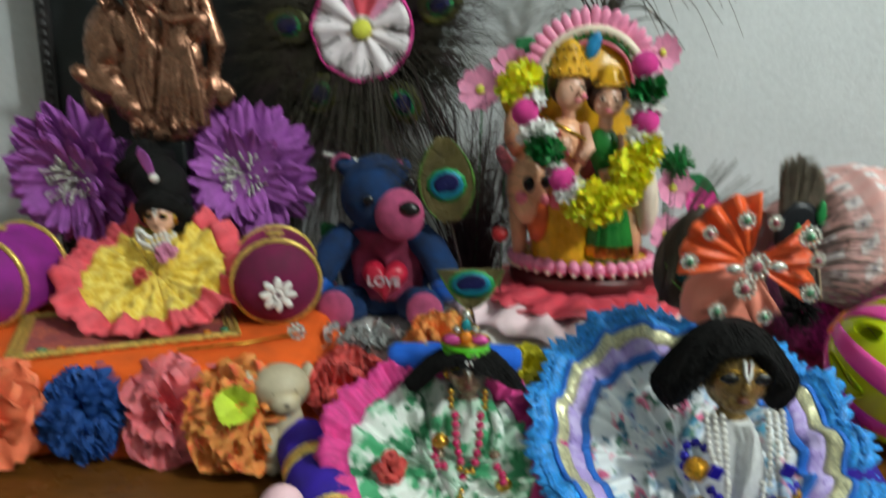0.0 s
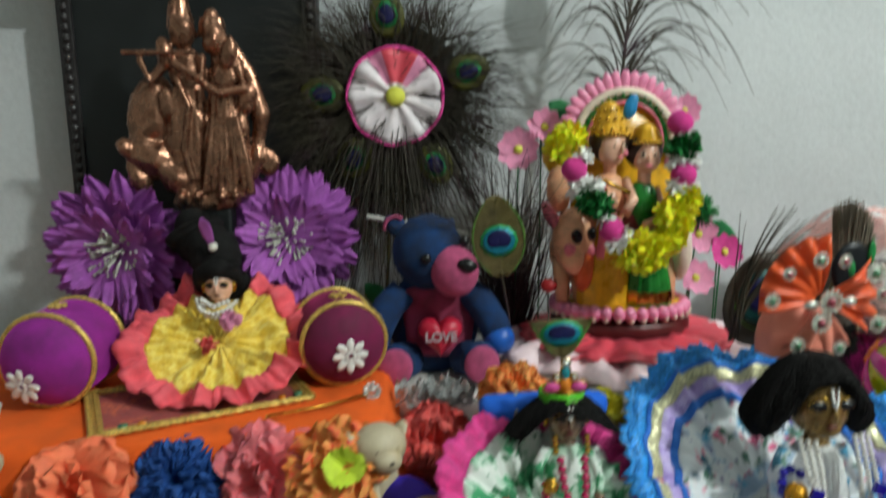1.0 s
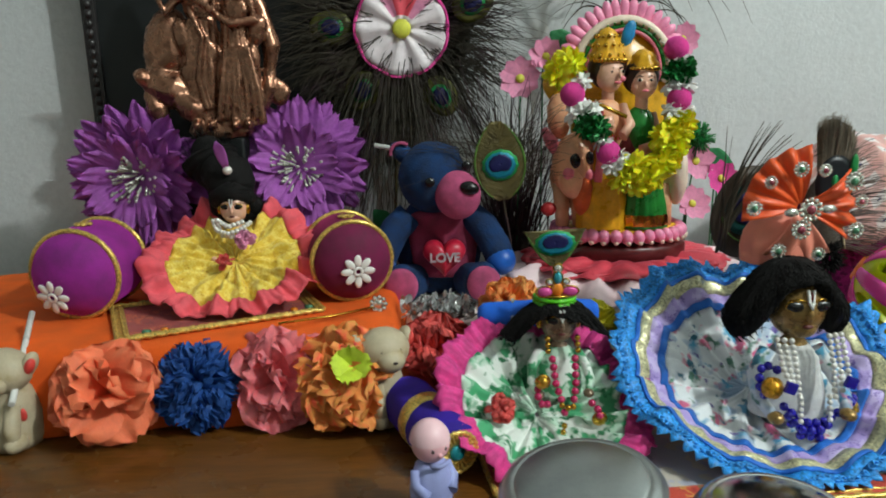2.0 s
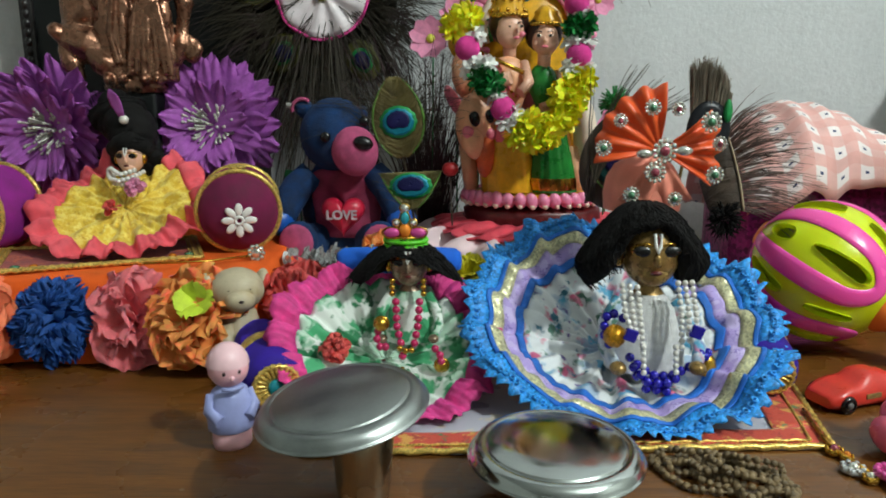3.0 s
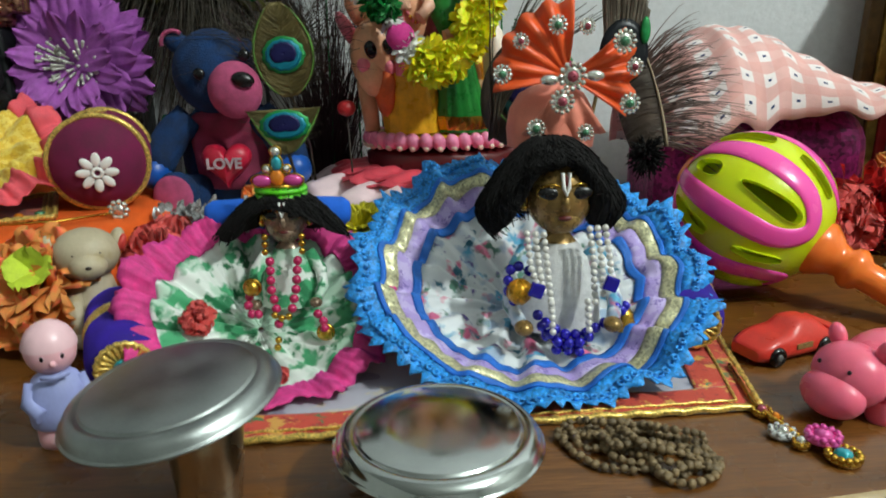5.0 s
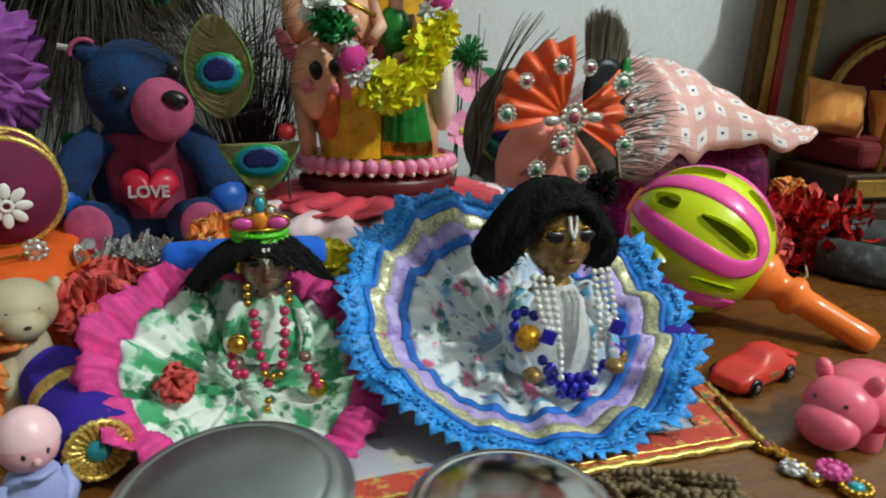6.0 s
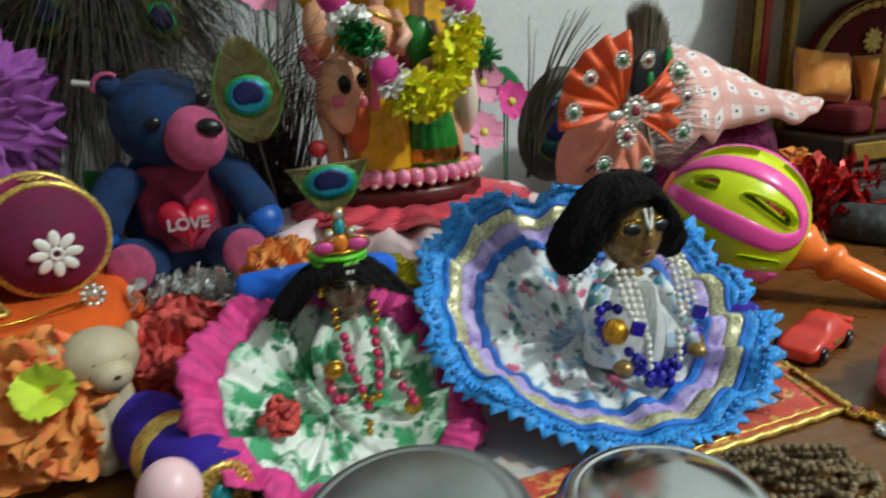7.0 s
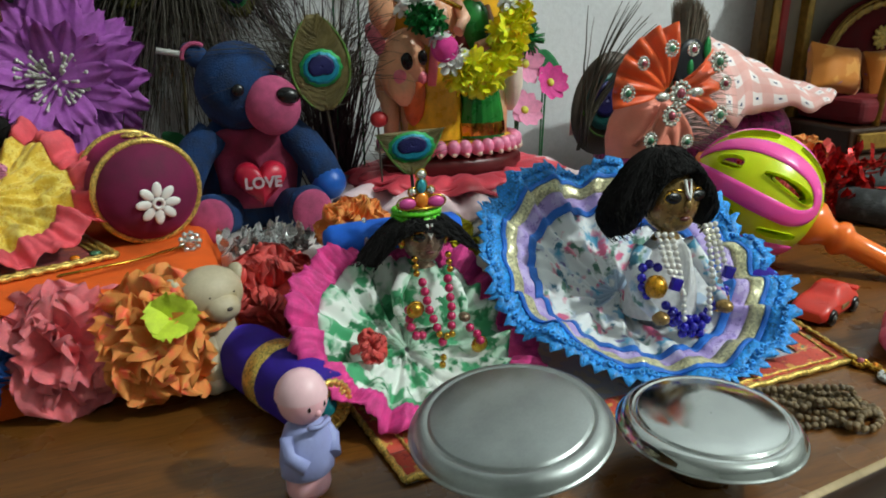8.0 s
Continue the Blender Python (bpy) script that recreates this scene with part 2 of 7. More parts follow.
ROSE_PAINT = mat("rose_paint", "e6788a", 0.35, var=0.15, scale=70, relief=0.06)
VERMILION = mat("vermilion_paint", "d8602c", 0.35, var=0.25, scale=70, relief=0.06)
BROWN_PAINT = mat("brown_paint", "2a1610", 0.35, var=0.2)
BLUE_PAINT = mat("blue_paint", "1d7fb4", 0.35, var=0.2)
WHITE_LACE = mat("white_lace", "dcdcdc", 0.7, var=0.15, scale=200, fine=1300, relief=0.9)
PEARL = mat("pearl", "ddd9d2", 0.18, 0.1, var=0.06, relief=0.0, coat=0.6)
BLUE_BEAD = glass("blue_glass", "1d10a8")
PINK_BEAD = mat("magenta_bead", "b81f57", 0.25, var=0.12, relief=0.0, coat=0.4)
GEM_GREEN, GEM_RED, GEM_PINK, GEM_TEAL, GEM_ORANGE, GEM_CLEAR = glass("green_gem", "4f8a66"), glass("red_gem", "a8485a"), glass("pink_gem", "d94a9c"), glass("teal_gem", "1f9aa8"), glass("orange_gem", "f08a1c"), glitter("silver_setting", "e6e6dc", 0.16, 1400, 0.55, 0.8)
ORANGE_SATIN = mat("orange_satin", "ea5a25", 0.38, var=0.15, scale=40, fine=900, sheen=0.3, relief=0.12)
SALMON_SATIN = mat("salmon_satin", "f0907a", 0.5, var=0.12, scale=40, fine=900, sheen=0.3, relief=0.12)
PL_PINK = mat("pink_plastic", "fb55b0", 0.22, var=0.05, scale=20, relief=0.02, sss=0.15)
PL_LIME = mat("lime_plastic", "d4e218", 0.22, var=0.06, scale=20, relief=0.02, sss=0.15)
PL_ORANGE = mat("orange_plastic", "fb7d30", 0.22, var=0.06, scale=20, relief=0.02, sss=0.15)
CAR_RED = mat("coral_red_rubber", "d6382c", 0.35, var=0.12, scale=60, relief=0.05)
PIG_PINK = mat("pink_rubber", "ee6a86", 0.32, var=0.08, scale=40, relief=0.04, sss=0.2)
BABY_SKIN = mat("pale_pink_plastic", "efb6c0", 0.35, var=0.08, relief=0.04, sss=0.1)
LAVENDER = mat("lavender_plastic", "9aa2d6", 0.45, var=0.1, relief=0.08)
DOG_CREAM = mat("cream_rubber", "bcae92", 0.5, var=0.16, scale=50, relief=0.15, dirt="a8946c", dirt_at=0.66)
DOG_RED = mat("red_paint_spot", "d8433c", 0.5, var=0.1)
TULSI = mat("wooden_bead", "8a7350", 0.55, var=0.3, scale=160, fine=900, relief=0.4, piece=0.55)
COTTON_CORD = mat("beige_cord", "9a8464", 0.85, var=0.2)
MAT_GREY = print_cloth("printed_mat", "b6b6c4", [("8a8aa0", 0.58, 1.0), ("c9c0b4", 0.6, 1.4)], 40)
MAT_RED = print_cloth("red_brocade", "c9432f", [("d8a04a", 0.56, 1.0), ("4a7a4a", 0.66, 1.1), ("a82a24", 0.6, 1.6)], 85)
MAT_MAROON = print_cloth("maroon_brocade", "9c2f2a", [("c4552c", 0.55, 1.0), ("7a1f22", 0.6, 1.5)], 80)
GINGHAM = gingham("checked_cotton", "e3aaa3", "efe8e8", "2a3a66", 0.0235)
MAGENTA_FOIL = glitter("magenta_foil", "8e1f64", 0.35, 260, 0.3, 0.6)
RED_FOIL = glitter("red_foil", "c8201f", 0.35, 200, 0.25, 0.5)
P_CORAL = mat("coral_petal", "fc7c54", 0.7, var=0.16, scale=60, sheen=0.2, sss=0.2)
P_BLUE = mat("blue_petal", "164a94", 0.75, var=0.35, scale=90, sheen=0.3)
P_PINK = mat("pink_petal", "ea7880", 0.72, var=0.2, scale=70, sheen=0.2, sss=0.3)
P_ORANGE = mat("orange_petal", "ff9a4e", 0.7, var=0.18, scale=60, sheen=0.2, sss=0.35, dirt="ff6a4a", dirt_at=0.62)
P_LIME = mat("lime_petal", "c4d83a", 0.7, var=0.2, sheen=0.3)
P_RED = mat("red_petal", "dc5450", 0.75, var=0.25, scale=70, sheen=0.2, sss=0.3)
P_YELLOW = mat("yellow_petal", "e0d21f", 0.6, var=0.2, scale=90, sheen=0.2)
P_MAGENTA = mat("magenta_petal", "d83f92", 0.7, var=0.25, scale=70, sheen=0.3)
P_ROSE = mat("rose_petal", "e28fb2", 0.7, var=0.2, scale=70, sheen=0.3)
LEAF = mat("green_leaf", "1f7a45", 0.6, var=0.25, scale=70)
POM_GREEN = glitter("green_foil", "0f7a34", 0.4, 500, 0.3, 0.3)
FLUFF_PINK = mat("pink_pompom", "d63a8e", 0.9, var=0.2, fine=900, sheen=0.6, relief=0.8)
PL_YELLOW = mat("yellow_ribbon", "f6ea2c", 0.4, var=0.15, scale=150, relief=0.2, sss=0.5)
BLUE_FELT = mat("blue_felt", "1560cf", 0.85, var=0.2, fine=900, sheen=0.4, relief=0.3)
GREEN_COIL = mat("lime_bead_coil", "58c41f", 0.3, var=0.15, relief=0.1)
RUBBER = mat("grey_black_stone", "3d4042", 0.75, var=0.45, scale=90, fine=500, relief=0.8, dirt="5a5e5f", dirt_at=0.6)
RED_VELVET = mat("maroon_velvet", "6a0f1a", 0.85, var=0.2, sheen=0.6, fine=900)
OLD_GOLD = mat("old_gold", "a8843c", 0.4, 0.6, var=0.3, scale=120, relief=0.2)
BRONZE_DARK = mat("dark_bronze_paint", "5a3f1c", 0.4, 0.5, var=0.3, scale=80)
RED_PAINT = mat("red_lacquer", "a81f24", 0.4, var=0.15)
MUSTARD = print_cloth("mustard_cotton", "d8862f", [("e6a04a", 0.55, 1.0), ("b06a9a", 0.68, 1.3)], 45)
GREY_BOARD = mat("grey_board", "a8a294", 0.7, var=0.2, scale=15)
BULB = mat("bulb_glass", "ffffff", 0.4)
BULB.node_tree.nodes["Principled BSDF"].inputs["Emission Color"].default_value = (1, 0.95, 0.88, 1)
BULB.node_tree.nodes["Principled BSDF"].inputs["Emission Strength"].default_value = 6.0


# ---------------------------------------------------------------- shapes
I4 = Matrix.Identity(4)
T = Matrix.Translation


def R(deg, axis):
    return Matrix.Rotation(radians(deg), 4, axis)


def S(x, y=None, z=None):
    y, z = (x if y is None else y), (x if z is None else z)
    return Matrix.Diagonal((x, y, z, 1))


def quads(bm, rows, mi=0, closed=False, m=I4):
    """A skin over rows of points; closed joins each row's last point to its first."""
    vs = [[bm.verts.new(m @ Vector(p)) for p in row] for row in rows]
    n = len(vs[0])
    for a, b in zip(vs, vs[1:]):
        for i in range(n if closed else n - 1):
            f = bm.faces.new((a[i], a[(i + 1) % n], b[(i + 1) % n], b[i]))
            f.material_index, f.smooth = mi, True
    return vs


def cap(bm, row, mi=0, flip=False):
    f = bm.faces.new(tuple(reversed(row)) if flip else tuple(row))
    f.material_index = mi
    return f


def lathe(bm, prof, m=I4, n=28, mi=0, wob=None):
    rows = []
    for r, z in prof:
        r = max(r, 1e-5)
        rows.append([(r * (1 if wob is None else wob(a, r)) * math.cos(a), r * (1 if wob is None else wob(a, r)) * math.sin(a), z) for a in (2 * math.pi * i / n for i in range(n))])
    return quads(bm, rows, mi, True, m)


def ball(bm, m, r=1.0, n=16, k=10, mi=0, top=90, bottom=-90):
    ang = [radians(bottom + (top - bottom) * i / k) for i in range(k + 1)]
    return lathe(bm, [(r * math.cos(a), r * math.sin(a)) for a in ang], m, n, mi)


def egg(bm, c, r, mi=0, rot=I4, n=16, k=10):
    return ball(bm, T(c) @ rot @ S(*r), 1.0, n, k, mi)


def tube(bm, pts, rad, n=8, mi=0, ends=True):
    pts = [Vector(p) for p in pts]
    rows, up = [], Vector((0.13, 0.21, 0.97))
    for i, p in enumerate(pts):
        d = (pts[min(i + 1, len(pts) - 1)] - pts[max(i - 1, 0)]).normalized()
        a = d.cross(up)
        if a.length < 1e-4:
            a = d.cross(Vector((1, 0, 0)))
        a.normalize()
        b = d.cross(a)
        r = rad(i / (len(pts) - 1)) if callable(rad) else rad
        rows.append([p + r * (math.cos(t) * a + math.sin(t) * b) for t in (2 * math.pi * j / n for j in range(n))])
    vs = quads(bm, rows, mi, True)
    if ends and n > 2:
        cap(bm, vs[0], mi, True), cap(bm, vs[-1], mi)
    return vs


def ring(bm, m, R0, r, n=32, k=8, mi=0, wave=0.0, waves=0):
    rows = []
    for i in range(n + 1):
        a = 2 * math.pi * i / n
        q = R0 * (1 + wave * math.cos(waves * a))
        rows.append([((q + r * math.cos(b)) * math.cos(a), (q + r * math.cos(b)) * math.sin(a), r * math.sin(b)) for b in (2 * math.pi * j / k for j in range(k))])
    return quads(bm, rows, mi, True, m)


def box(bm, size, m=I4, bev=0.003, mi=0, seg=2):
    q = bmesh.new()
    bmesh.ops.create_cube(q, size=1.0, matrix=S(*size))
    if bev:
        bmesh.ops.bevel(q, geom=list(q.edges), offset=bev, segments=seg, affect="EDGES", profile=0.5)
    back = {v: bm.verts.new(m @ v.co) for v in q.verts}
    for f in q.faces:
        g = bm.faces.new([back[v] for v in f.verts])
        g.material_index, g.smooth = mi, False
    q.free()


def petal(bm, m, length, width, curl=0.3, ruffle=0.0, waves=3, notch=0.0, mi=0, nx=5, ny=6, base=0.25, cup=0.0, ph=0.0):
    """A petal from the origin along +y, its face to +z."""
    rows = []
    for j in range(ny + 1):
        s = j / ny
        w = width * (base + (1 - base) * math.sin(math.pi * min(1.0, 0.12 + 0.66 * s))) * (1 if s < 0.85 else 1 - 0.35 * ((s - 0.85) / 0.15) ** 2)
        row = []
        for i in range(nx + 1):
            u = 2 * i / nx - 1
            x = u * w / 2
            y = length * s * (1 - 0.10 * u * u * s) - (notch * length * (0.5 + 0.5 * math.cos(3 * math.pi * u + ph)) if j == ny else 0)
            z = curl * length * s * s + cup * width * u * u * s + ruffle * s * s * math.sin(waves * math.pi * u + ph) * width
            row.append((x, y, z))
        rows.append(row)
    quads(bm, rows, mi, False, m)


def mesh_of(name, bm, mats):
    me = bpy.data.meshes.new(name)
    bm.normal_update()
    bm.to_mesh(me)
    bm.free()
    for q in mats if isinstance(mats, (list, tuple)) else [mats]:
        me.materials.append(q)
    return me


def part(name, bm, mats, parent, label="", thick=0.0, m=None):
    ob = new(name, mesh_of(name, bm, mats))
    ob.parent = parent
    if m is not None:
        ob.matrix_local = m
    if thick:
        q = ob.modifiers.new("thickness", "SOLIDIFY")
        q.thickness, q.offset = thick, 0.0
    return tagged(ob, label)


def piece(name, me, parent, m, label=""):
    ob = new(name, me)
    ob.parent, ob.matrix_local = parent, m
    return tagged(ob, label)


def thing(name, m, label, category, group="", kind=""):
    ob = new(name)
    ob.empty_display_size, ob.matrix_world = 0.02, m
    return tagged(ob, label, category, group, kind)


def solid(name, bm, mats, m, label, category, group="", kind="", thick=0.0):
    ob = new(name, mesh_of(name, bm, mats))
    ob.matrix_world = m
    if thick:
        q = ob.modifiers.new("thickness", "SOLIDIFY")
        q.thickness, q.offset = thick, 0.0
    return tagged(ob, label, category, group, kind)


def B():
    return bmesh.new()


# ---------------------------------------------------------------- the room
def slab(name, size, at, material, label, category):
    bm = B()
    box(bm, size, I4, 0.0)
    return solid(name, bm, material, T(at), label, category, kind="structure")


slab("wall_back", (4.6, 0.1, 2.9), (0.5, 0.955, 0.7), WALL, "white-painted rough plaster wall behind the shrine table", "wall")
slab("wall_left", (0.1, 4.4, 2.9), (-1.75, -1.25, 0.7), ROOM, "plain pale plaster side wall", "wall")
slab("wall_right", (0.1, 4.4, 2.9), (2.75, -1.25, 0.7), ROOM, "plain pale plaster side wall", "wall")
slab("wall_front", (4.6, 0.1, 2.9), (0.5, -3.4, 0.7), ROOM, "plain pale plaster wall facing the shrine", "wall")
slab("floor", (4.6, 4.5, 0.1), (0.5, -1.25, -0.8), FLOOR, "plain grey stone floor", "floor")
slab("ceiling", (4.6, 4.5, 0.1), (0.5, -1.25, 2.1), CEIL, "plain pale plaster ceiling", "ceiling")

lamp = thing("ceiling_lamp", T(LAMP), "round white glowing bulb on a cord", "lamp")
bm = B()
ball(bm, T((0, 0, 0.16)), 0.045)
part("bulb", bm, BULB, lamp)
bm = B()
tube(bm, [(0, 0, 0.2), (0, 0, 0.39)], 0.004)
part("cord", bm, BLACK_PL, lamp)

# the table
table = thing("table", T((0.45, 0, 0)), "polished brown wooden table with a rounded front edge", "table")
bm = B()
prof = [(0.9, -0.03), (0.290, -0.03), (0.283, -0.027), (0.2800, -0.02), (0.2800, -0.006), (0.2815, -0.0022), (0.285, 0.0), (0.9, 0.0)]
rows = [[(x, y if y == 0.9 else y + 0.0225 + 0.12 * x, z) for y, z in prof] for x in (-1.5, -0.5, 0.5, 1.5)]
vs = quads(bm, rows)
# shading by colour: darker wood on the front face, painted highlight on the rounding
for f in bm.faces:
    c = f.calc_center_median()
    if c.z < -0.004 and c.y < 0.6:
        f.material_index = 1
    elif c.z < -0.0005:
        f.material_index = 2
cap(bm, vs[0], 0, True), cap(bm, vs[-1])
part("tabletop", bm, [TABLE, EDGE, EDGE_GLINT], table, "polished top with a highlight painted along its front edge")
bm = B()
box(bm, (2.9, 0.02, 0.12), T((0, 0.333, -0.092)) @ R(6.84, "Z"), 0.002)
part("apron", bm, EDGE, table, "dark front rail under the top")
for x in (-1.4, 1.4):
    for y in (0.32, 0.85):
        bm = B()
        box(bm, (0.06, 0.06, 0.716), T((x, y if y > 0.8 else y + 0.03 + 0.12 * x, -0.392)), 0.004)
        part("leg", bm, EDGE, table)


# ---------------------------------------------------------------- the platforms and cloths
def draped_box(name, x0, x1, y0, y1, h, material, label, category, sag=0.004, seed=1, flare=0.008):
    """A low box under a cloth: rounded shoulders, the skirt hanging in soft folds to the table."""
    rnd = random.Random(seed)
    ph = [rnd.uniform(0, 6.28) for _ in range(5)]
    w, d = (x1 - x0) / 2, (y1 - y0) / 2
    bm = B()
    n = 160
    rows = []
    for k, (out, z) in enumerate([(-0.6, h), (-0.02, h), (-0.006, h - 0.0008), (-0.001, h - 0.004), (0.001, h - 0.012), (0.004, h * 0.6), (0.007, h * 0.3), (0.009, 0.002)]):
        row = []
        for i in range(n):
            a = 2 * math.pi * i / n
            c, s = math.cos(a), math.sin(a)
            q = (abs(c) ** 8 + abs(s) ** 8) ** (-1 / 8)
            if out == -0.6:
                x, y = 0.3 * w * q * c, 0.3 * d * q * s
            else:
                x, y = (w + out) * q * c, (d + out) * q * s
            fold = sag * (1 - z / h) * sum(math.sin((7 + 6 * j) * a + ph[j]) for j in range(4)) * 0.6
            L = math.hypot(c, s)
            row.append((x + fold * c / L + flare * (1 - z / h) * c, y + fold * s / L + flare * (1 - z / h) * s, z))
        rows.append(row)
    vs = quads(bm, rows, 0, True)
    cap(bm, vs[0], 0, True), cap(bm, vs[-1])
    return solid(name, bm, material, T(((x0 + x1) / 2, (y0 + y1) / 2, 0)), label, category)


draped_box("shrine_platform", -0.56, -0.083, 0.535, 0.80, 0.0715, ORANGE_FELT, "low platform covered in bright orange felt", "platform")
draped_box("cloth_covered_box", -0.07, 0.33, 0.60, 0.868, 0.046, CREAM_SATIN, "low box under pale satin cloth", "box", seed=4)


def ruffle(bm, r0, r1, z0, z1, seed, folds=22, amp=0.006, mi=0, sx=1.0, sy=1.0, n=220, k=6, edge=0.0):
    """A gathered ring of cloth round the z axis."""
    rnd = random.Random(seed)
    ph = [rnd.uniform(0, 6.28) for _ in range(4)]
    rows = []
    for j in range(k + 1):
        s = j / k
        row = []
        for i in range(n):
            a = 2 * math.pi * i / n
            w = math.sin(folds * a + ph[0] + 1.2 * math.sin(3 * a + ph[1])) + 0.6 * math.sin((folds * 0.5 + 0.5) // 1 * a + ph[2])
            r = r0 + (r1 - r0) * s + edge * s * math.sin(folds * 2 * a + ph[3])
            z = z0 + (z1 - z0) * s ** 1.4 + amp * math.sin(math.pi * (0.12 + 0.72 * s)) * w + 0.004 * noise.noise(Vector((math.cos(a) * 5 + seed, math.sin(a) * 5, s * 3)))
            r += 0.006 * s * noise.noise(Vector((math.cos(a) * 9, math.sin(a) * 9 + seed, s * 2)))
            row.append((sx * r * math.cos(a), sy * r * math.sin(a), z))
        rows.append(row)
    return quads(bm, rows, mi, True)


cushion = thing("ruffled_cloth_base", T((0.176, 0.742, 0.0462)) @ S(1.16, 1.02, 0.72), "round base of gathered coral and blush satin ruffles", "cloth")
bm = B()
lathe(bm, [(0.09, 0.0), (0.1, 0.004), (0.092, 0.03), (0.07, 0.0445), (0.055, 0.0462), (0.001, 0.0464)], n=48)
part("pad", bm, CREAM_SATIN, cushion)
bm = B()
ruffle(bm, 0.088, 0.130, 0.026, 0.008, 3, 21, 0.0065)
part("lower_ruffle", bm, CREAM_SATIN, cushion, "white satin ruffle", 0.0035)
bm = B()
ruffle(bm, 0.08, 0.124, 0.043, 0.026, 5, 19, 0.0085)
part("middle_ruffle", bm, BLUSH_SATIN, cushion, "blush pink satin ruffle", 0.0035)
bm = B()
ruffle(bm, 0.05, 0.098, 0.054, 0.047, 7, 15, 0.006)
ruffle(bm, 0.05, 0.09, 0.055, 0.051, 8, 14, 0.004)
part("upper_ruffle", bm, CORAL_SATIN, cushion, "coral satin ruffle", 0.0035)


def cloth_mat(name, corners, z, border, mats, label, parts=("panel", "border"), rise=0.0015):
    """A flat mat with a braid border, lying on its support."""
    a, b, c, d = [Vector((*q, 0)) for q in corners]
    root = thing(name, T((*((a + b + c + d) / 4).xy, z)), label, "mat")
    o = (a + b + c + d) / 4

    def at(u, v):
        return (a * (1 - u) + b * u) * (1 - v) + (d * (1 - u) + c * u) * v - o

    def sheet(u0, u1, v0, v1, zz, mi, bm, n=14):
        rows = []
        for j in range(n + 1):
            row = []
            for i in range(n + 1):
                p = at(u0 + (u1 - u0) * i / n, v0 + (v1 - v0) * j / n)
                row.append((p.x, p.y, zz + 0.0008 * math.sin(60 * p.x + 40 * p.y)))
            rows.append(row)
        quads(bm, rows, mi)

    bm = B()
    sheet(0, 1, 0, 1, rise, 0, bm)
    part(parts[0], bm, mats[0], root, thick=0.001)
    inset = border * 3.2
    bm = B()
    for u0, u1, v0, v1 in ((0, 1, 0, inset * 1.5), (0, 1, 1 - inset * 1.5, 1), (0, inset, inset * 1.5, 1 - inset * 1.5), (1 - inset, 1, inset * 1.5, 1 - inset * 1.5)):
        sheet(u0, u1, v0, v1, rise + 0.0014, 0, bm)
    part("brocade_band", bm, mats[1], root, thick=0.0008)
    bm = B()
    q = [at(0, 0), at(1, 0), at(1, 1), at(0, 1)]
    for i in range(4):
        p0, p1 = q[i], q[(i + 1) % 4]
        n = 60
        tube(bm, [p0.lerp(p1, k / n) + Vector((0, 0, rise + 0.0015 + 0.0007 * math.sin(k * 1.9))) for k in range(n + 1)], 0.0022, 6)
        s = 0.93
        tube(bm, [(p0 * s).lerp(p1 * s, k / n) + Vector((0, 0, rise + 0.0025 + 0.0005 * math.sin(k * 2.3))) for k in range(n + 1)], 0.0011, 5)
    part("gold_braid", bm, GOLD, root, "glittering gold braid edging")
    return root


cloth_mat("embroidered_mat", [(-0.012, 0.362), (0.327, 0.374), (0.36, 0.55), (-0.03, 0.55)], 0.0, 0.03, (MAT_GREY, MAT_RED), "grey printed mat with red brocade border and gold braid")
gold_mat = cloth_mat("gold_edged_mat", [(-0.317, 0.539), (-0.150, 0.604), (-0.19, 0.70), (-0.357, 0.635)], 0.0715, 0.018, (MAT_MAROON, GOLD), "small maroon brocade mat edged in gold braid")


for x, y, r, mt in ((-0.298, 0.556, 0.0042, GEM_GREEN), (-0.284, 0.560, 0.0036, GEM_ORANGE), (-0.178, 0.604, 0.0036, GEM_ORANGE), (-0.165, 0.611, 0.0042, GEM_GREEN)):
    bm = B()
    lathe(bm, [(r, 0.0), (r, 0.0012), (r * 0.7, 0.0022), (0.0003, 0.0026)], I4, 12)
    part("sequin", bm, mt, gold_mat, m=T(Vector((x, y, 0.0752)) - gold_mat.matrix_world.translation))


# ---------------------------------------------------------------- hanging and standing things at the wall
panel = thing("carved_black_panel", T((-0.297, 0.874, 0)), "tall black lacquered wooden panel with beaded pilasters and cornice", "panel")
bm = B()
box(bm, (0.285, 0.04, 0.482), T((0, 0.01, 0.241)), 0.002)
part("board", bm, BLACKWOOD, panel)
bm = B()
box(bm, (0.325, 0.075, 0.022), T((0, -0.008, 0.493)), 0.004)
box(bm, (0.305, 0.06, 0.012), T((0, -0.004, 0.476)), 0.003)
part("cornice", bm, BEADWOOD, panel)
for s in (-1, 1):
    bm = B()
    for i in range(40):
        egg(bm, (s * 0.134, -0.014, 0.02 + 0.011 * i), (0.005, 0.005, 0.0062), n=8, k=6)
    box(bm, (0.016, 0.006, 0.45), T((s * 0.134, -0.012, 0.228)), 0.001)
    part("beaded_pilaster", bm, BEADWOOD, panel)
bm = B()
for i in range(30):
    egg(bm, (-0.157 + 0.0108 * i, -0.046, 0.499), (0.0056, 0.004, 0.004), n=8, k=6)
part("beaded_moulding", bm, BEADWOOD, panel)


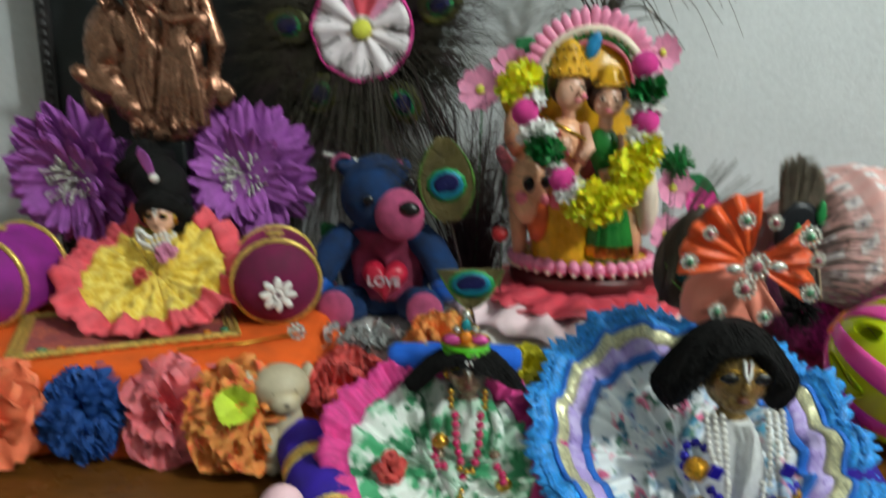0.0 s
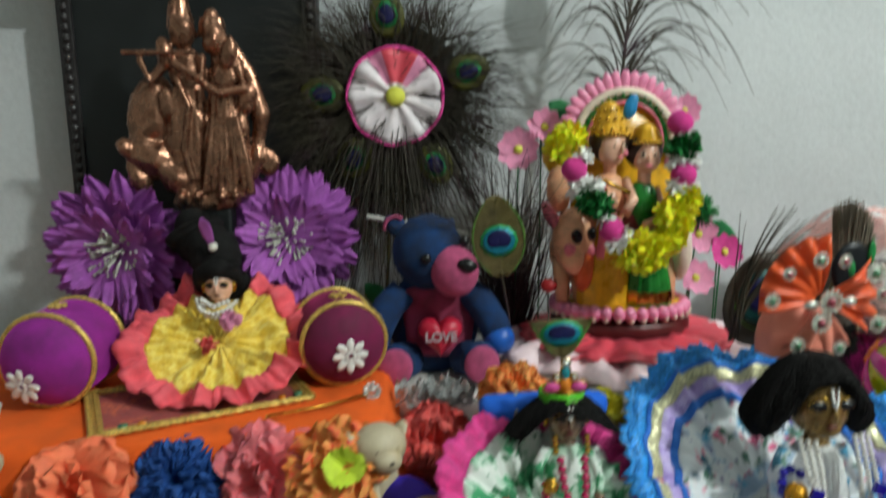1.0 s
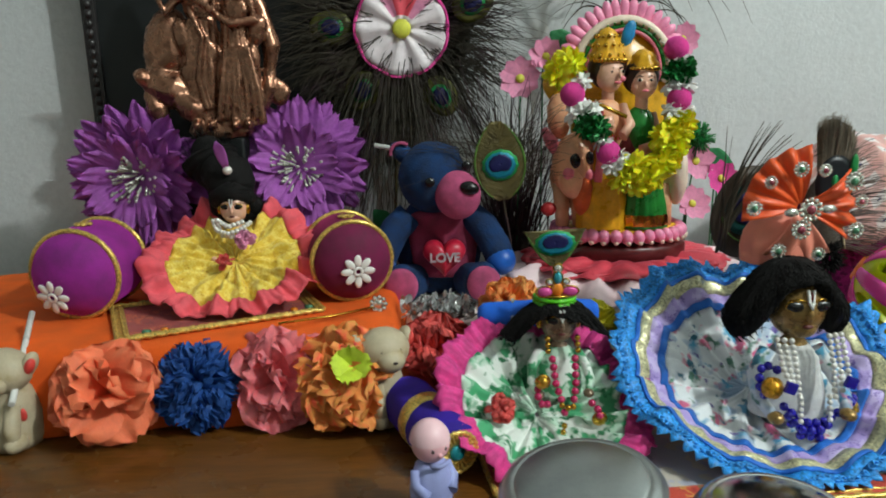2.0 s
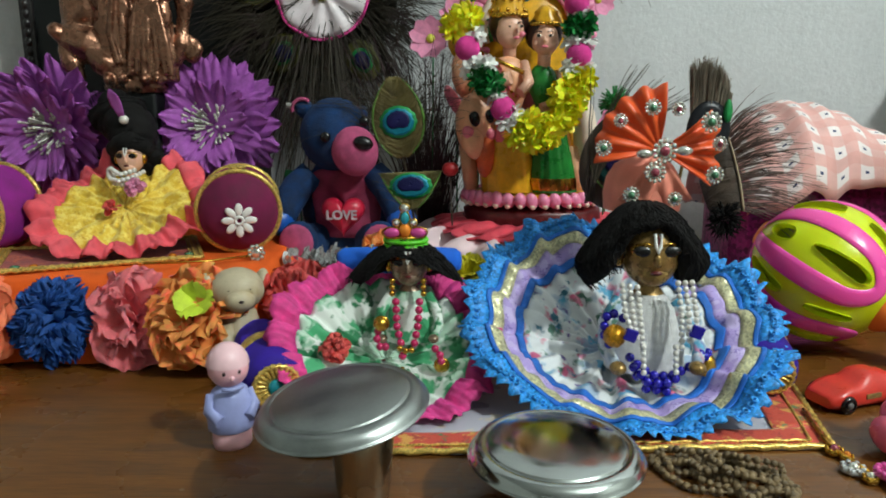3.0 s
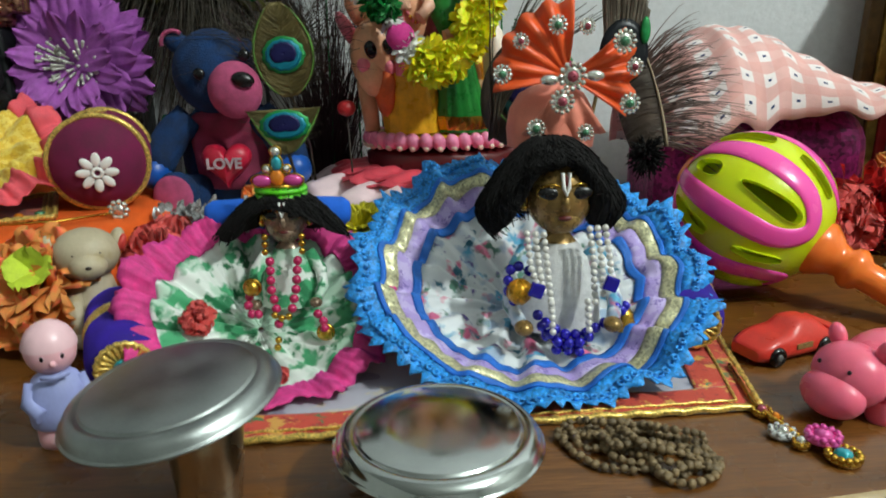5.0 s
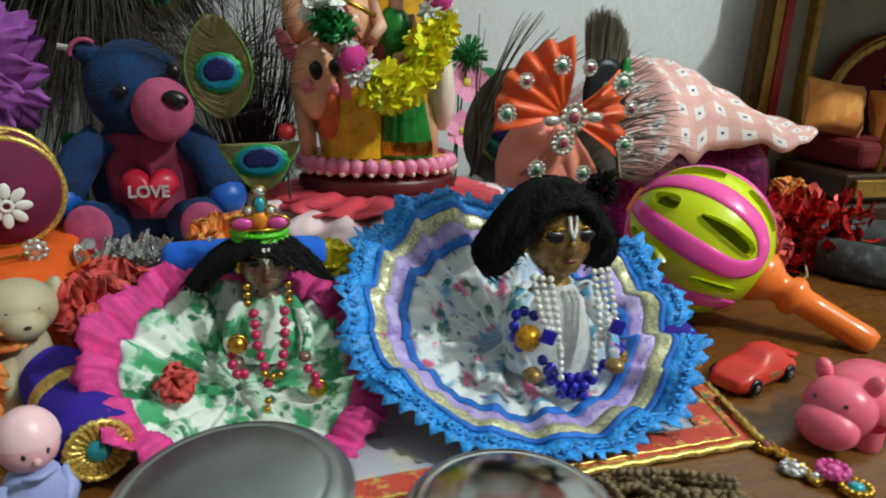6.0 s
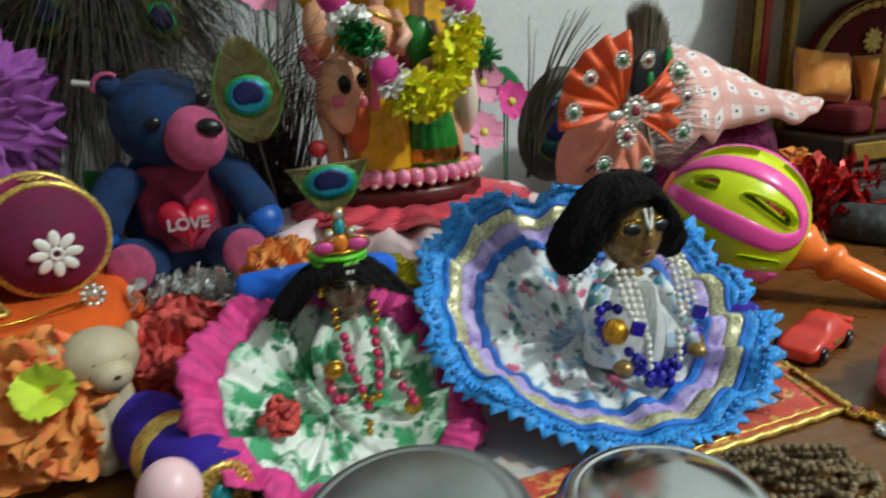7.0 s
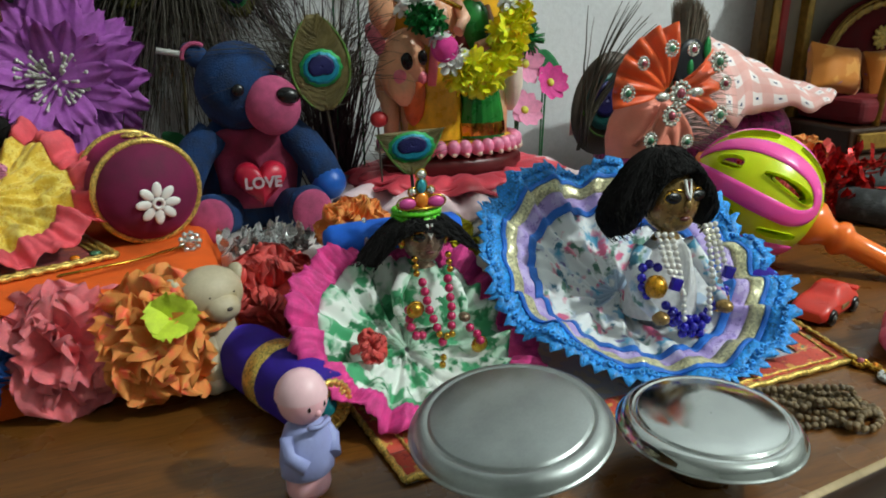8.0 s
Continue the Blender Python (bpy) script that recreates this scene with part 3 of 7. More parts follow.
# ---------------------------------------------------------------- feathers
def barb(bm, p, d, length, bend, rad=0.0006, n=6, mi=0, wig=0.0, rnd=random):
    p, d, bend = Vector(p), Vector(d).normalized(), Vector(bend)
    pts = [p + d * (length * k / n) + bend * (length * (k / n) ** 2) + Vector((rnd.uniform(-wig, wig), rnd.uniform(-wig, wig), rnd.uniform(-wig, wig))) * (k / n) for k in range(n + 1)]
    tube(bm, pts, lambda s: rad * (1.05 - 0.8 * s), 3, mi, False)


def tear(bm, w, h, y, m, n=32, point=0.35, mi=0, dome=0.0015, cut=9.0):
    """An egg-shaped blade in the xz plane, a little domed towards -y."""
    rows = []
    for k in range(5):
        s = max(k / 4, 1e-3)
        rows.append([(s * w / 2 * math.sin(a) * (1 - point * 0.5 * (1 + math.cos(a))), y - dome * (1 - s * s), min(s * h / 2 * math.cos(a), cut * h)) for a in (2 * math.pi * i / n for i in range(n))])
    quads(bm, rows, mi, True, m)


def eye_feather(name, m, half, reach, eye, label, stalk, fringe=60, spread=1.0, seed=1, flop=0.3):
    """A tail feather's eye. half(s) is the vane's half width at s of its height, reach its lowest and highest z, eye the width, height and z of the rings."""
    rnd = random.Random(seed)
    root = thing(name, m, label, "feather")
    z0, z1 = reach
    n = 22
    rim = [(half(i / n), z0 + (z1 - z0) * i / n) for i in range(n + 1)]
    bm = B()
    quads(bm, [[(w * u, 0.0012 * (1 - u * u) + 0.0004 * math.sin(40 * u + 9 * z), z) for u in np.linspace(-1, 1, 9)] for w, z in rim])
    vane = part("vane", bm, EYE_OLIVE, root, "olive-brown vane", thick=0.0005)
    # fine barbs combed from the quill outwards over the vane and past its rim
    bm = B()
    for i in range(260):
        s = rnd.uniform(0.02, 0.92)
        k = rnd.choice((-1, 1))
        w, z = half(min(1, s + 0.12)), z0 + (z1 - z0) * s
        end = Vector((k * w * rnd.uniform(0.85, 1.06), rnd.uniform(-0.0012, 0.0), min(z1 * 1.01, z + (z1 - z0) * rnd.uniform(0.1, 0.2))))
        tube(bm, [(0, -0.0002, z), (end.x * 0.55, -0.0006, z + (end.z - z) * 0.4), end], lambda q: 0.00032 * (1.1 - 0.6 * q), 3, 0, False)
    tagged(part("combed_barbs", bm, EYE_OLIVE, vane), kind="stuff")
    for k in (-1, 1):
        bm = B()
        tube(bm, [(k * w * 0.97, -0.0006 + 0.0008 * rnd.random(), z) for w, z in rim[1:-1]], lambda q: 0.0009 * (0.5 + math.sin(math.pi * q) * 0.7), 5)
        part("green_edge", bm, EDGE_GREEN, vane, "thin bright green rim")
    ew, eh, ez = eye
    for nm, k, mt, y in (("green_ring", 1.0, EYE_GREEN, -0.0010), ("cyan_ring", 0.84, EYE_CYAN, -0.0017), ("navy_heart", 0.62, EYE_NAVY, -0.0024)):
        bm = B()
        rows = []
        for j in range(6):
            q = max(j / 5, 0.01)
            row = []
            for i in range(40):
                a = 2 * math.pi * i / 40
                notch = 1 - (0.3 * math.exp(-((math.sin(a) + 1) / 0.16)) if nm == "navy_heart" else 0)
                rag = 1 + 0.025 * math.sin(13 * a + k * 9) + 0.02 * math.sin(29 * a)
                row.append((q * k * rag * ew / 2 * math.cos(a), y - 0.0004 * (1 - q * q), ez + (0.04 * eh if nm == "navy_heart" else 0) + q * k * rag * notch * eh / 2 * math.sin(a)))
            rows.append(row)
        quads(bm, rows, 0, True)
        part(nm, bm, mt, root, thick=0.0004)
    bm = B()
    for i in range(fringe):
        k = rnd.choice((-1, 1))
        s = rnd.uniform(0.0, 0.8)
        barb(bm, (k * 0.8 * half(s), 0.0016, z0 + (z1 - z0) * s), (k * rnd.uniform(0.4, 1.1), rnd.uniform(-0.2, 0.3), rnd.uniform(0.0, 1.2)), (z1 - z0) * rnd.uniform(0.2, 0.8) * spread, (0, rnd.uniform(-0.1, 0.1), -flop * rnd.uniform(0, 1.5)), 0.0004, rnd=rnd)
    tagged(part("barbs", bm, BARB, root), kind="stuff")
    bm = B()
    tube(bm, [Vector((0, 0.0024, z0 * 0.3)), Vector((0, 0.0024, z0)), Vector(stalk) * 0.6 + Vector((0.003, 0.004, 0)), Vector(stalk)], 0.0011, 6)
    part("quill", bm, BARB, root)
    return root


fan = thing("peacock_feather_fan", T((-0.068, 0.862, 0.338)), "round fan of dark peacock feathers hanging on the wall", "feather fan")
rnd = random.Random(11)
bm = B()
for i in range(2500):
    a = rnd.uniform(0, 2 * math.pi)
    down = math.sin(a) < -0.6
    r0 = rnd.uniform(0.02, 0.098)
    L = rnd.uniform(0.02, 0.07) * (1.25 if down else 1.0)
    a2 = a + rnd.uniform(-0.5, 0.5)
    barb(bm, (r0 * math.cos(a), rnd.uniform(-0.03, 0.012), r0 * math.sin(a)), (math.cos(a2), rnd.uniform(-0.35, 0.15), math.sin(a2)), L, (rnd.uniform(-0.15, 0.15), 0, -0.25), rnd.uniform(0.0005, 0.0009), 5, rnd=rnd, wig=0.003)
for i in range(420):
    a = rnd.uniform(-0.6, 3.9)
    r0 = rnd.uniform(0.06, 0.1)
    a2 = a + rnd.uniform(-0.7, 0.7)
    barb(bm, (r0 * math.cos(a), rnd.uniform(-0.035, 0.0), r0 * math.sin(a)), (math.cos(a2), rnd.uniform(-0.3, 0.05), math.sin(a2)), rnd.uniform(0.05, 0.11), (rnd.uniform(-0.3, 0.3), 0, -0.2), rnd.uniform(0.0004, 0.0007), 6, rnd=rnd, wig=0.004)
tagged(part("barbs", bm, BARB, fan), kind="stuff")
bm = B()
for i in range(170):
    x = rnd.choice((-0.095, -0.06, -0.03, -0.005, 0.03, 0.11)) + rnd.gauss(0, 0.012)
    barb(bm, (x * 0.5, rnd.uniform(-0.035, 0.0), -0.05), (x, rnd.uniform(-0.1, 0.05), -0.22), rnd.uniform(0.13, 0.27), (rnd.uniform(-0.16, 0.16), 0, -0.05), rnd.uniform(0.0005, 0.001), 6, rnd=rnd, wig=0.004)
tagged(part("hanging_barbs", bm, BARB, fan), kind="stuff")
bm = B()
lathe(bm, [(0.001, 0.0), (0.08, 0.0), (0.085, -0.004), (0.08, -0.008), (0.001, -0.008)], R(90, "X") @ T((0, 0, -0.004)), 40)
part("backing", bm, BLACKWOOD, fan)
for a, r in ((95, 0.090), (178, 0.082), (18, 0.088), (235, 0.085), (300, 0.09)):
    p = (r * math.cos(radians(a)), -0.024, r * math.sin(radians(a)))
    eye = None
    for nm, w, h, y, mt in (("feather_eye", 0.044, 0.05, 0, BARB_GREEN), ("green_ring", 0.027, 0.03, -0.002, EYE_GREEN), ("navy_heart", 0.02, 0.022, -0.004, EYE_NAVY)):
        bm = B()
        tear(bm, w, h, y, T(p) @ R(90 - a, "Y"), point=0.2)
        ob = part(nm, bm, mt, eye or fan, thick=0.0006)
        if eye is None:
            eye = ob
bm = B()
for s in (-0.006, 0.005):
    tube(bm, [(s, 0.0, -0.04), (s * 2, -0.004, -0.19), (s * 3, -0.03, -0.275)], 0.002, 6)
part("quills", bm, EYE_OLIVE, fan)

flower = thing("pleated_paper_flower", T((-0.068, 0.832, 0.338)), "round pleated white paper flower with hot pink rim", "flower")


def pleated(bm, r0, r1, amp, count, k=5, mi=0, n=None):
    n = n or count * 6
    rows = []
    for j in range(k + 1):
        r = r0 + (r1 - r0) * j / k
        rows.append([(r * math.cos(a), amp * (0.3 + 0.7 * j / k) * math.cos(count * a), r * math.sin(a)) for a in (2 * math.pi * i / n for i in range(n))])
    quads(bm, rows, mi, True)


bm = B()
pleated(bm, 0.008, 0.0525, 0.0042, 9, 6)
for f in bm.faces:
    c = f.calc_center_median()
    a = math.degrees(math.atan2(c.z, c.x))
    if 42 < a < 128 and c.xz.length > 0.014:
        f.material_index = 1 if 62 < a < 108 else 2
part("petal_disc", bm, [PAPER_WHITE, CORAL_SATIN, P_ROSE], flower, "white pleats, coral and rose at the top", thick=0.0008)
bm = B()
pleated(bm, 0.0522, 0.0558, 0.0042, 9, 2)
part("pink_rim", bm, PAPER_PINK, flower, "hot pink rim", thick=0.001)
bm = B()
egg(bm, (0, -0.004, 0), (0.011, 0.005, 0.011))
part("centre", bm, LEMON, flower)

# the bare plume behind the painted statue
def bow(bm, p0, p1, p2, rad, n=12, mi=0, rnd=random, wig=0.0008):
    """A barb bent from p0 over p1 to its tip at p2."""
    p0, p1, p2 = Vector(p0), Vector(p1), Vector(p2)
    pts = []
    for k in range(n + 1):
        q = k / n
        pts.append(p0 * (1 - q) ** 2 + p1 * (2 * q * (1 - q)) + p2 * q * q + Vector((rnd.uniform(-wig, wig), 0, rnd.uniform(-wig, wig))) * q)
    tube(bm, pts, lambda q: rad * (1.08 - 0.85 * q), 4, mi, False)


plume = thing("feather_plume", T((0.178, 0.81, 0.0465)), "tall spray of long bare dark feather barbs", "feather")
bm = B()
tube(bm, [(-0.004, 0.02, 0.0), (0.002, 0.0, 0.25), (0.012, 0.0, 0.36), (0.02, 0.0, 0.45)], lambda s: 0.0024 * (1.1 - 0.6 * s), 6)
part("quill", bm, BARB, plume)
bm = B()
rnd = random.Random(21)
for i in range(64):
    z = rnd.uniform(0.27, 0.44)
    x = 0.004 + 0.09 * (z - 0.27)
    s = 1 if rnd.random() < 0.62 else -1
    reach = rnd.uniform(0.05, 0.145) * (1.0 if s > 0 else 0.85)
    lift = rnd.uniform(0.03, 0.075)
    fall = lift - reach * rnd.uniform(0.15, 0.95)
    y = rnd.uniform(-0.05, 0.03)
    bow(bm, (x, 0, z), (x + s * reach * rnd.uniform(0.35, 0.6), y * 0.5, z + lift * 1.7), (x + s * reach, y, z + fall), rnd.uniform(0.0008, 0.0016), 12, rnd=rnd)
tagged(part("barbs", bm, BARB, plume), kind="stuff")

bm = B()
tear(bm, 0.062, 0.09, 0.0, T((0, 0, 0.465)), point=0.3)
tear(bm, 0.034, 0.038, -0.002, T((0, 0, 0.46)), point=0.1, mi=1)
part("vane", bm, [BARB_GREEN, EYE_NAVY], plume, thick=0.0006)
eye_feather("peacock_feather", T((0.028, 0.694, 0.1985)) @ R(-6, "Y") @ S(1.25, 1.2, 1.0), lambda s: 0.0222 * math.sin(math.pi * min(1.0, 0.02 + 0.96 * s)) ** 0.62 * (1.06 - 0.2 * s), (-0.041, 0.041), (0.0305, 0.0325, -0.004), "upright peacock feather with a large blue and green eye", (0.003, 0.03, -0.150), 90, 1.6, 3)
eye_feather("peacock_feather", T((0.050, 0.520, 0.1515)) @ R(-2, "Y") @ S(1.16, 1.0, 0.9), lambda s: 0.0215 * (s + 0.02) ** 0.62, (-0.0215, 0.0125), (0.0295, 0.0235, 0.0005), "small trimmed peacock feather standing behind a doll crown", (-0.002, 0.006, -0.06), 22, 0.6, 5, 0.1)
dark_spray = thing("dark_feather_bunch", T((0.055, 0.80, 0.046)), "loose bunch of dark maroon-brown feather barbs", "feather")
for i in range(3):
    bm = B()
    tube(bm, [(0.006 * i - 0.006, 0.0, 0.0), (0.012 * i - 0.014, -0.01, 0.12), (0.02 * i - 0.022, -0.02, 0.22)], lambda q: 0.0016 * (1.1 - 0.7 * q), 6)
    part("quill", bm, BARB, dark_spray)
bm = B()
rnd = random.Random(31)
for i in range(260):
    x = rnd.gauss(0, 0.018)
    barb(bm, (x * 0.3, rnd.uniform(-0.02, 0.01), 0.0), (x * 7, rnd.uniform(-0.25, 0.1), 1.0), rnd.uniform(0.08, 0.26), (rnd.uniform(-0.25, 0.25), rnd.uniform(-0.1, 0.05), -0.02), rnd.uniform(0.0006, 0.0012), 6, rnd=rnd, wig=0.006)
tagged(part("barbs", bm, mat("maroon_barb", "3a1c26", 0.6, var=0.4), dark_spray), kind="stuff")


# ---------------------------------------------------------------- flowers
def gerbera(name, m, size, label, seed=1):
    """A cloth gerbera facing -y on a wire stem."""
    rnd = random.Random(seed)
    root = thing(name, m, label, "artificial flower", "purple flowers behind the doll")
    for layer, (n, L, tilt, w) in enumerate(((24, 1.0, 4, 0.34), (22, 0.92, 13, 0.32), (18, 0.72, 25, 0.26))):
        meshes = []
        for v in range(3):
            bm = B()
            petal(bm, I4, L * size, w * size, rnd.uniform(-0.05, 0.16), rnd.uniform(0.05, 0.12), 2.2, 0.05, nx=8, ny=8, base=0.22, cup=-0.10, ph=rnd.uniform(0, 6))
            meshes.append(mesh_of("petal", bm, PURPLE_PETAL))
        for i in range(n):
            a = 360 * i / n + rnd.uniform(-7, 7) + layer * 11
            ob = piece("petal", rnd.choice(meshes), root, T((0, -0.006 * layer, 0)) @ R(a, "Y") @ R(90, "X") @ R(tilt + rnd.uniform(-9, 9), "X") @ R(rnd.uniform(-12, 12), "Y"))
    bm = B()
    for i in range(80):
        a, q = rnd.uniform(0, 6.28), rnd.uniform(0.0, 1.0) ** 0.6
        d = Vector((q * math.cos(a), -0.75, q * math.sin(a))).normalized()
        p0, p1 = Vector((d.x, 0, d.z)) * 0.10 * size, d * size * rnd.uniform(0.34, 0.5)
        tube(bm, [p0, p1], 0.0014, 4)
        egg(bm, p1, (0.0019,) * 3, n=6, k=4)
    tagged(part("stamens", bm, STAMEN, root, "silvery white stamens"), kind="stuff")
    bm = B()
    tube(bm, [(0, 0.004, 0), (0, 0.03, -0.05), (0, 0.028, -(m.translation.z - 0.079))], 0.002, 6)
    part("stem", bm, LEAF, root)
    return root


gerbera("purple_gerbera", T((-0.189, 0.792, 0.186)) @ R(-6, "X"), 0.083, "large purple cloth gerbera with silver stamens", 2)
gerbera("purple_gerbera", T((-0.357, 0.768, 0.184)) @ R(6, "X") @ R(-14, "Z"), 0.084, "large purple cloth gerbera with silver stamens", 5)


def carnation(name, at, size, material, label, group="", seed=1, petals=34, ruf=0.16, heart=None, squash=0.85, wide=0.8, face=None, frill=4):
    """A cloth carnation: ruffled petals packed round a heart, open to the front and top."""
    rnd = random.Random(seed)
    root = thing(name, T(at), label, "artificial flower", group)
    axis = Vector(face or (0.05, -0.8, 0.6)).normalized()
    base = axis.to_track_quat("Y", "Z").to_matrix().to_4x4()
    meshes = []
    for v in range(5):
        bm = B()
        petal(bm, I4, size, size * wide * rnd.uniform(0.85, 1.15), rnd.uniform(0.05, 0.35), ruf, frill, 0.045, nx=14, ny=9, base=0.15, ph=rnd.uniform(0, 6))
        meshes.append(mesh_of("petal", bm, material))
    for i in range(petals):
        f = (i + 0.5) / petals
        tilt = 95 * f ** 0.75
        piece("petal", rnd.choice(meshes), root, base @ R(i * 137.5, "Y") @ R(tilt + rnd.uniform(-12, 12), "X") @ R(rnd.uniform(-60, 60), "Y") @ S(1 - 0.25 * (1 - f), 1 - 0.3 * (1 - f), 1) @ S(squash + 0.15))
    if heart:
        bm = B()
        for i in range(4):
            petal(bm, base @ T((-0.25 * size, 0.6 * size, 0)) @ R(i * 90, "Y") @ R(30 + 9 * i, "X"), size * 0.36, size * 0.42, 0.2, 0.1, 2)
        part("heart", bm, heart, root, "lime green heart")
    return root


row_group = "flowers in a row before the platform"
carnation("coral_flower", (-0.318, 0.512, 0.040), 0.05, P_CORAL, "coral-orange cloth flower with broad soft petals lying on the table", row_group, 1, 20, 0.055, wide=1.2, frill=2.2)
carnation("blue_flower", (-0.248, 0.525, 0.039), 0.041, P_BLUE, "deep blue cloth pompom flower lying on the table", row_group, 2, 70, 0.2, wide=0.6, frill=3)
carnation("pink_flower", (-0.184, 0.53, 0.039), 0.049, P_PINK, "salmon-pink cloth carnation lying on the table", row_group, 3, 30, 0.06, wide=1.15, face=(-0.3, -0.8, 0.4), frill=2.6)
carnation("orange_flower", (-0.126, 0.516, 0.043), 0.051, P_ORANGE, "orange cloth carnation with a lime green heart", row_group, 4, 34, 0.07, heart=P_LIME, wide=1.05, face=(-0.15, -0.75, 0.65), frill=2.6)
carnation("red_flower", (-0.047, 0.553, 0.05), 0.038, P_RED, "red cloth carnation between the doll and platform", "", 6, 24, 0.15, wide=1.0)
carnation("orange_flower", (0.026, 0.592, 0.076), 0.036, P_ORANGE, "small orange cloth flower by the bear's foot", "", 7, 26, 0.16, face=(0, -0.5, 0.8))
carnation("yellow_flower", (0.098, 0.562, 0.066), 0.026, P_YELLOW, "small yellow cloth flower behind the dolls", "", 8, 16, 0.1, face=(0, -0.6, 0.8))
carnation("orange_flower", (0.640, 0.722, 0.062), 0.034, P_ORANGE, "orange-red cloth flower beside the grey ring", "", 9, 22, 0.16, heart=P_RED)
carnation("red_flower", (0.535, 0.648, 0.042), 0.042, P_RED, "red foil-edged cloth flower under the checked bundle", "", 10, 34, 0.18)
carnation("orange_flower", (0.505, 0.655, 0.060), 0.028, P_ORANGE, "small orange cloth flower behind the rattle", "", 12, 20, 0.16)


def daisy(name, at, size, material, label, face, seed=1, n=9):
    rnd = random.Random(seed)
    root = thing(name, T(at) @ Vector(face).to_track_quat("Z", "Y").to_matrix().to_4x4(), label, "artificial flower", "small pink flowers round the statue")
    bm = B()
    petal(bm, I4, size, size * 0.62, 0.15, 0.05, 2, 0.05)
    me = mesh_of("petal", bm, material)
    for i in range(n):
        piece("petal", me, root, R(360 * i / n, "Z") @ R(12 + rnd.uniform(-8, 8), "X"))
    bm = B()
    egg(bm, (0, 0, 0.002), (size * 0.2, size * 0.2, size * 0.12), n=10, k=6)
    part("centre", bm, LEMON, root)
    bm = B()
    top = root.matrix_world.inverted() @ Vector((at[0], at[1] + 0.02, 0.047))
    tube(bm, [(0, 0, 0), Vector((0, 0, -0.012)), top], 0.001, 5)
    part("stem", bm, LEAF, root)


daisy("pink_daisy", (0.060, 0.763, 0.280), 0.025, P_ROSE, "small pale pink cloth daisy beside the statue", (-0.2, -1, 0.2), 1)
daisy("pink_daisy", (0.089, 0.768, 0.303), 0.022, P_ROSE, "small pale pink cloth daisy beside the statue", (0.1, -1, 0.4), 2)
daisy("pink_daisy", (0.258, 0.753, 0.186), 0.024, P_ROSE, "small pale pink cloth daisy beside the statue", (0.3, -1, 0.2), 3)
daisy("magenta_daisy", (0.289, 0.753, 0.165), 0.022, P_MAGENTA, "small magenta cloth daisy beside the statue", (0.2, -1, 0.4), 4)
daisy("pink_daisy", (0.237, 0.758, 0.319), 0.02, P_ROSE, "small pale pink cloth daisy beside the statue", (0.3, -1, 0.1), 6)
daisy("pink_daisy", (0.253, 0.742, 0.139), 0.022, P_ROSE, "small pale pink cloth daisy beside the statue", (0.1, -1, 0.5), 7)
for at, r in (((0.113, 0.775, 0.318), (30, 60)), ((0.292, 0.765, 0.184), (-20, 50)), ((-0.092, 0.775, 0.12), (10, 40))):
    bm = B()
    petal(bm, R(90, "X") @ R(r[1], "Z") @ T((0, -0.02, 0)), 0.042, 0.022, 0.1, 0.02, 2, nx=6)
    tube(bm, [(0, 0, 0), (0, 0.01, 0.047 - at[2])], 0.0009, 5)
    solid("green_leaf", bm, LEAF, T(at), "single green cloth leaf on a wire", "leaf", thick=0.0006)

bm = B()
rnd = random.Random(5)
for i in range(130):
    d = Vector((rnd.gauss(0, 1), rnd.gauss(0, 1), rnd.gauss(0, 1))).normalized()
    tube(bm, [Vector((0, 0, 0)), d * 0.019], lambda s: 0.0015 * (1 - 0.6 * s), 4)
egg(bm, (0, 0, 0), (0.011,) * 3, n=10, k=6)
tube(bm, [(0, 0, 0), (-0.02, 0.0, -0.164)], 0.001, 5)
solid("green_pompom", bm, POM_GREEN, T((0.260, 0.752, 0.212)), "spiky green foil pompom on a wire", "pompom")


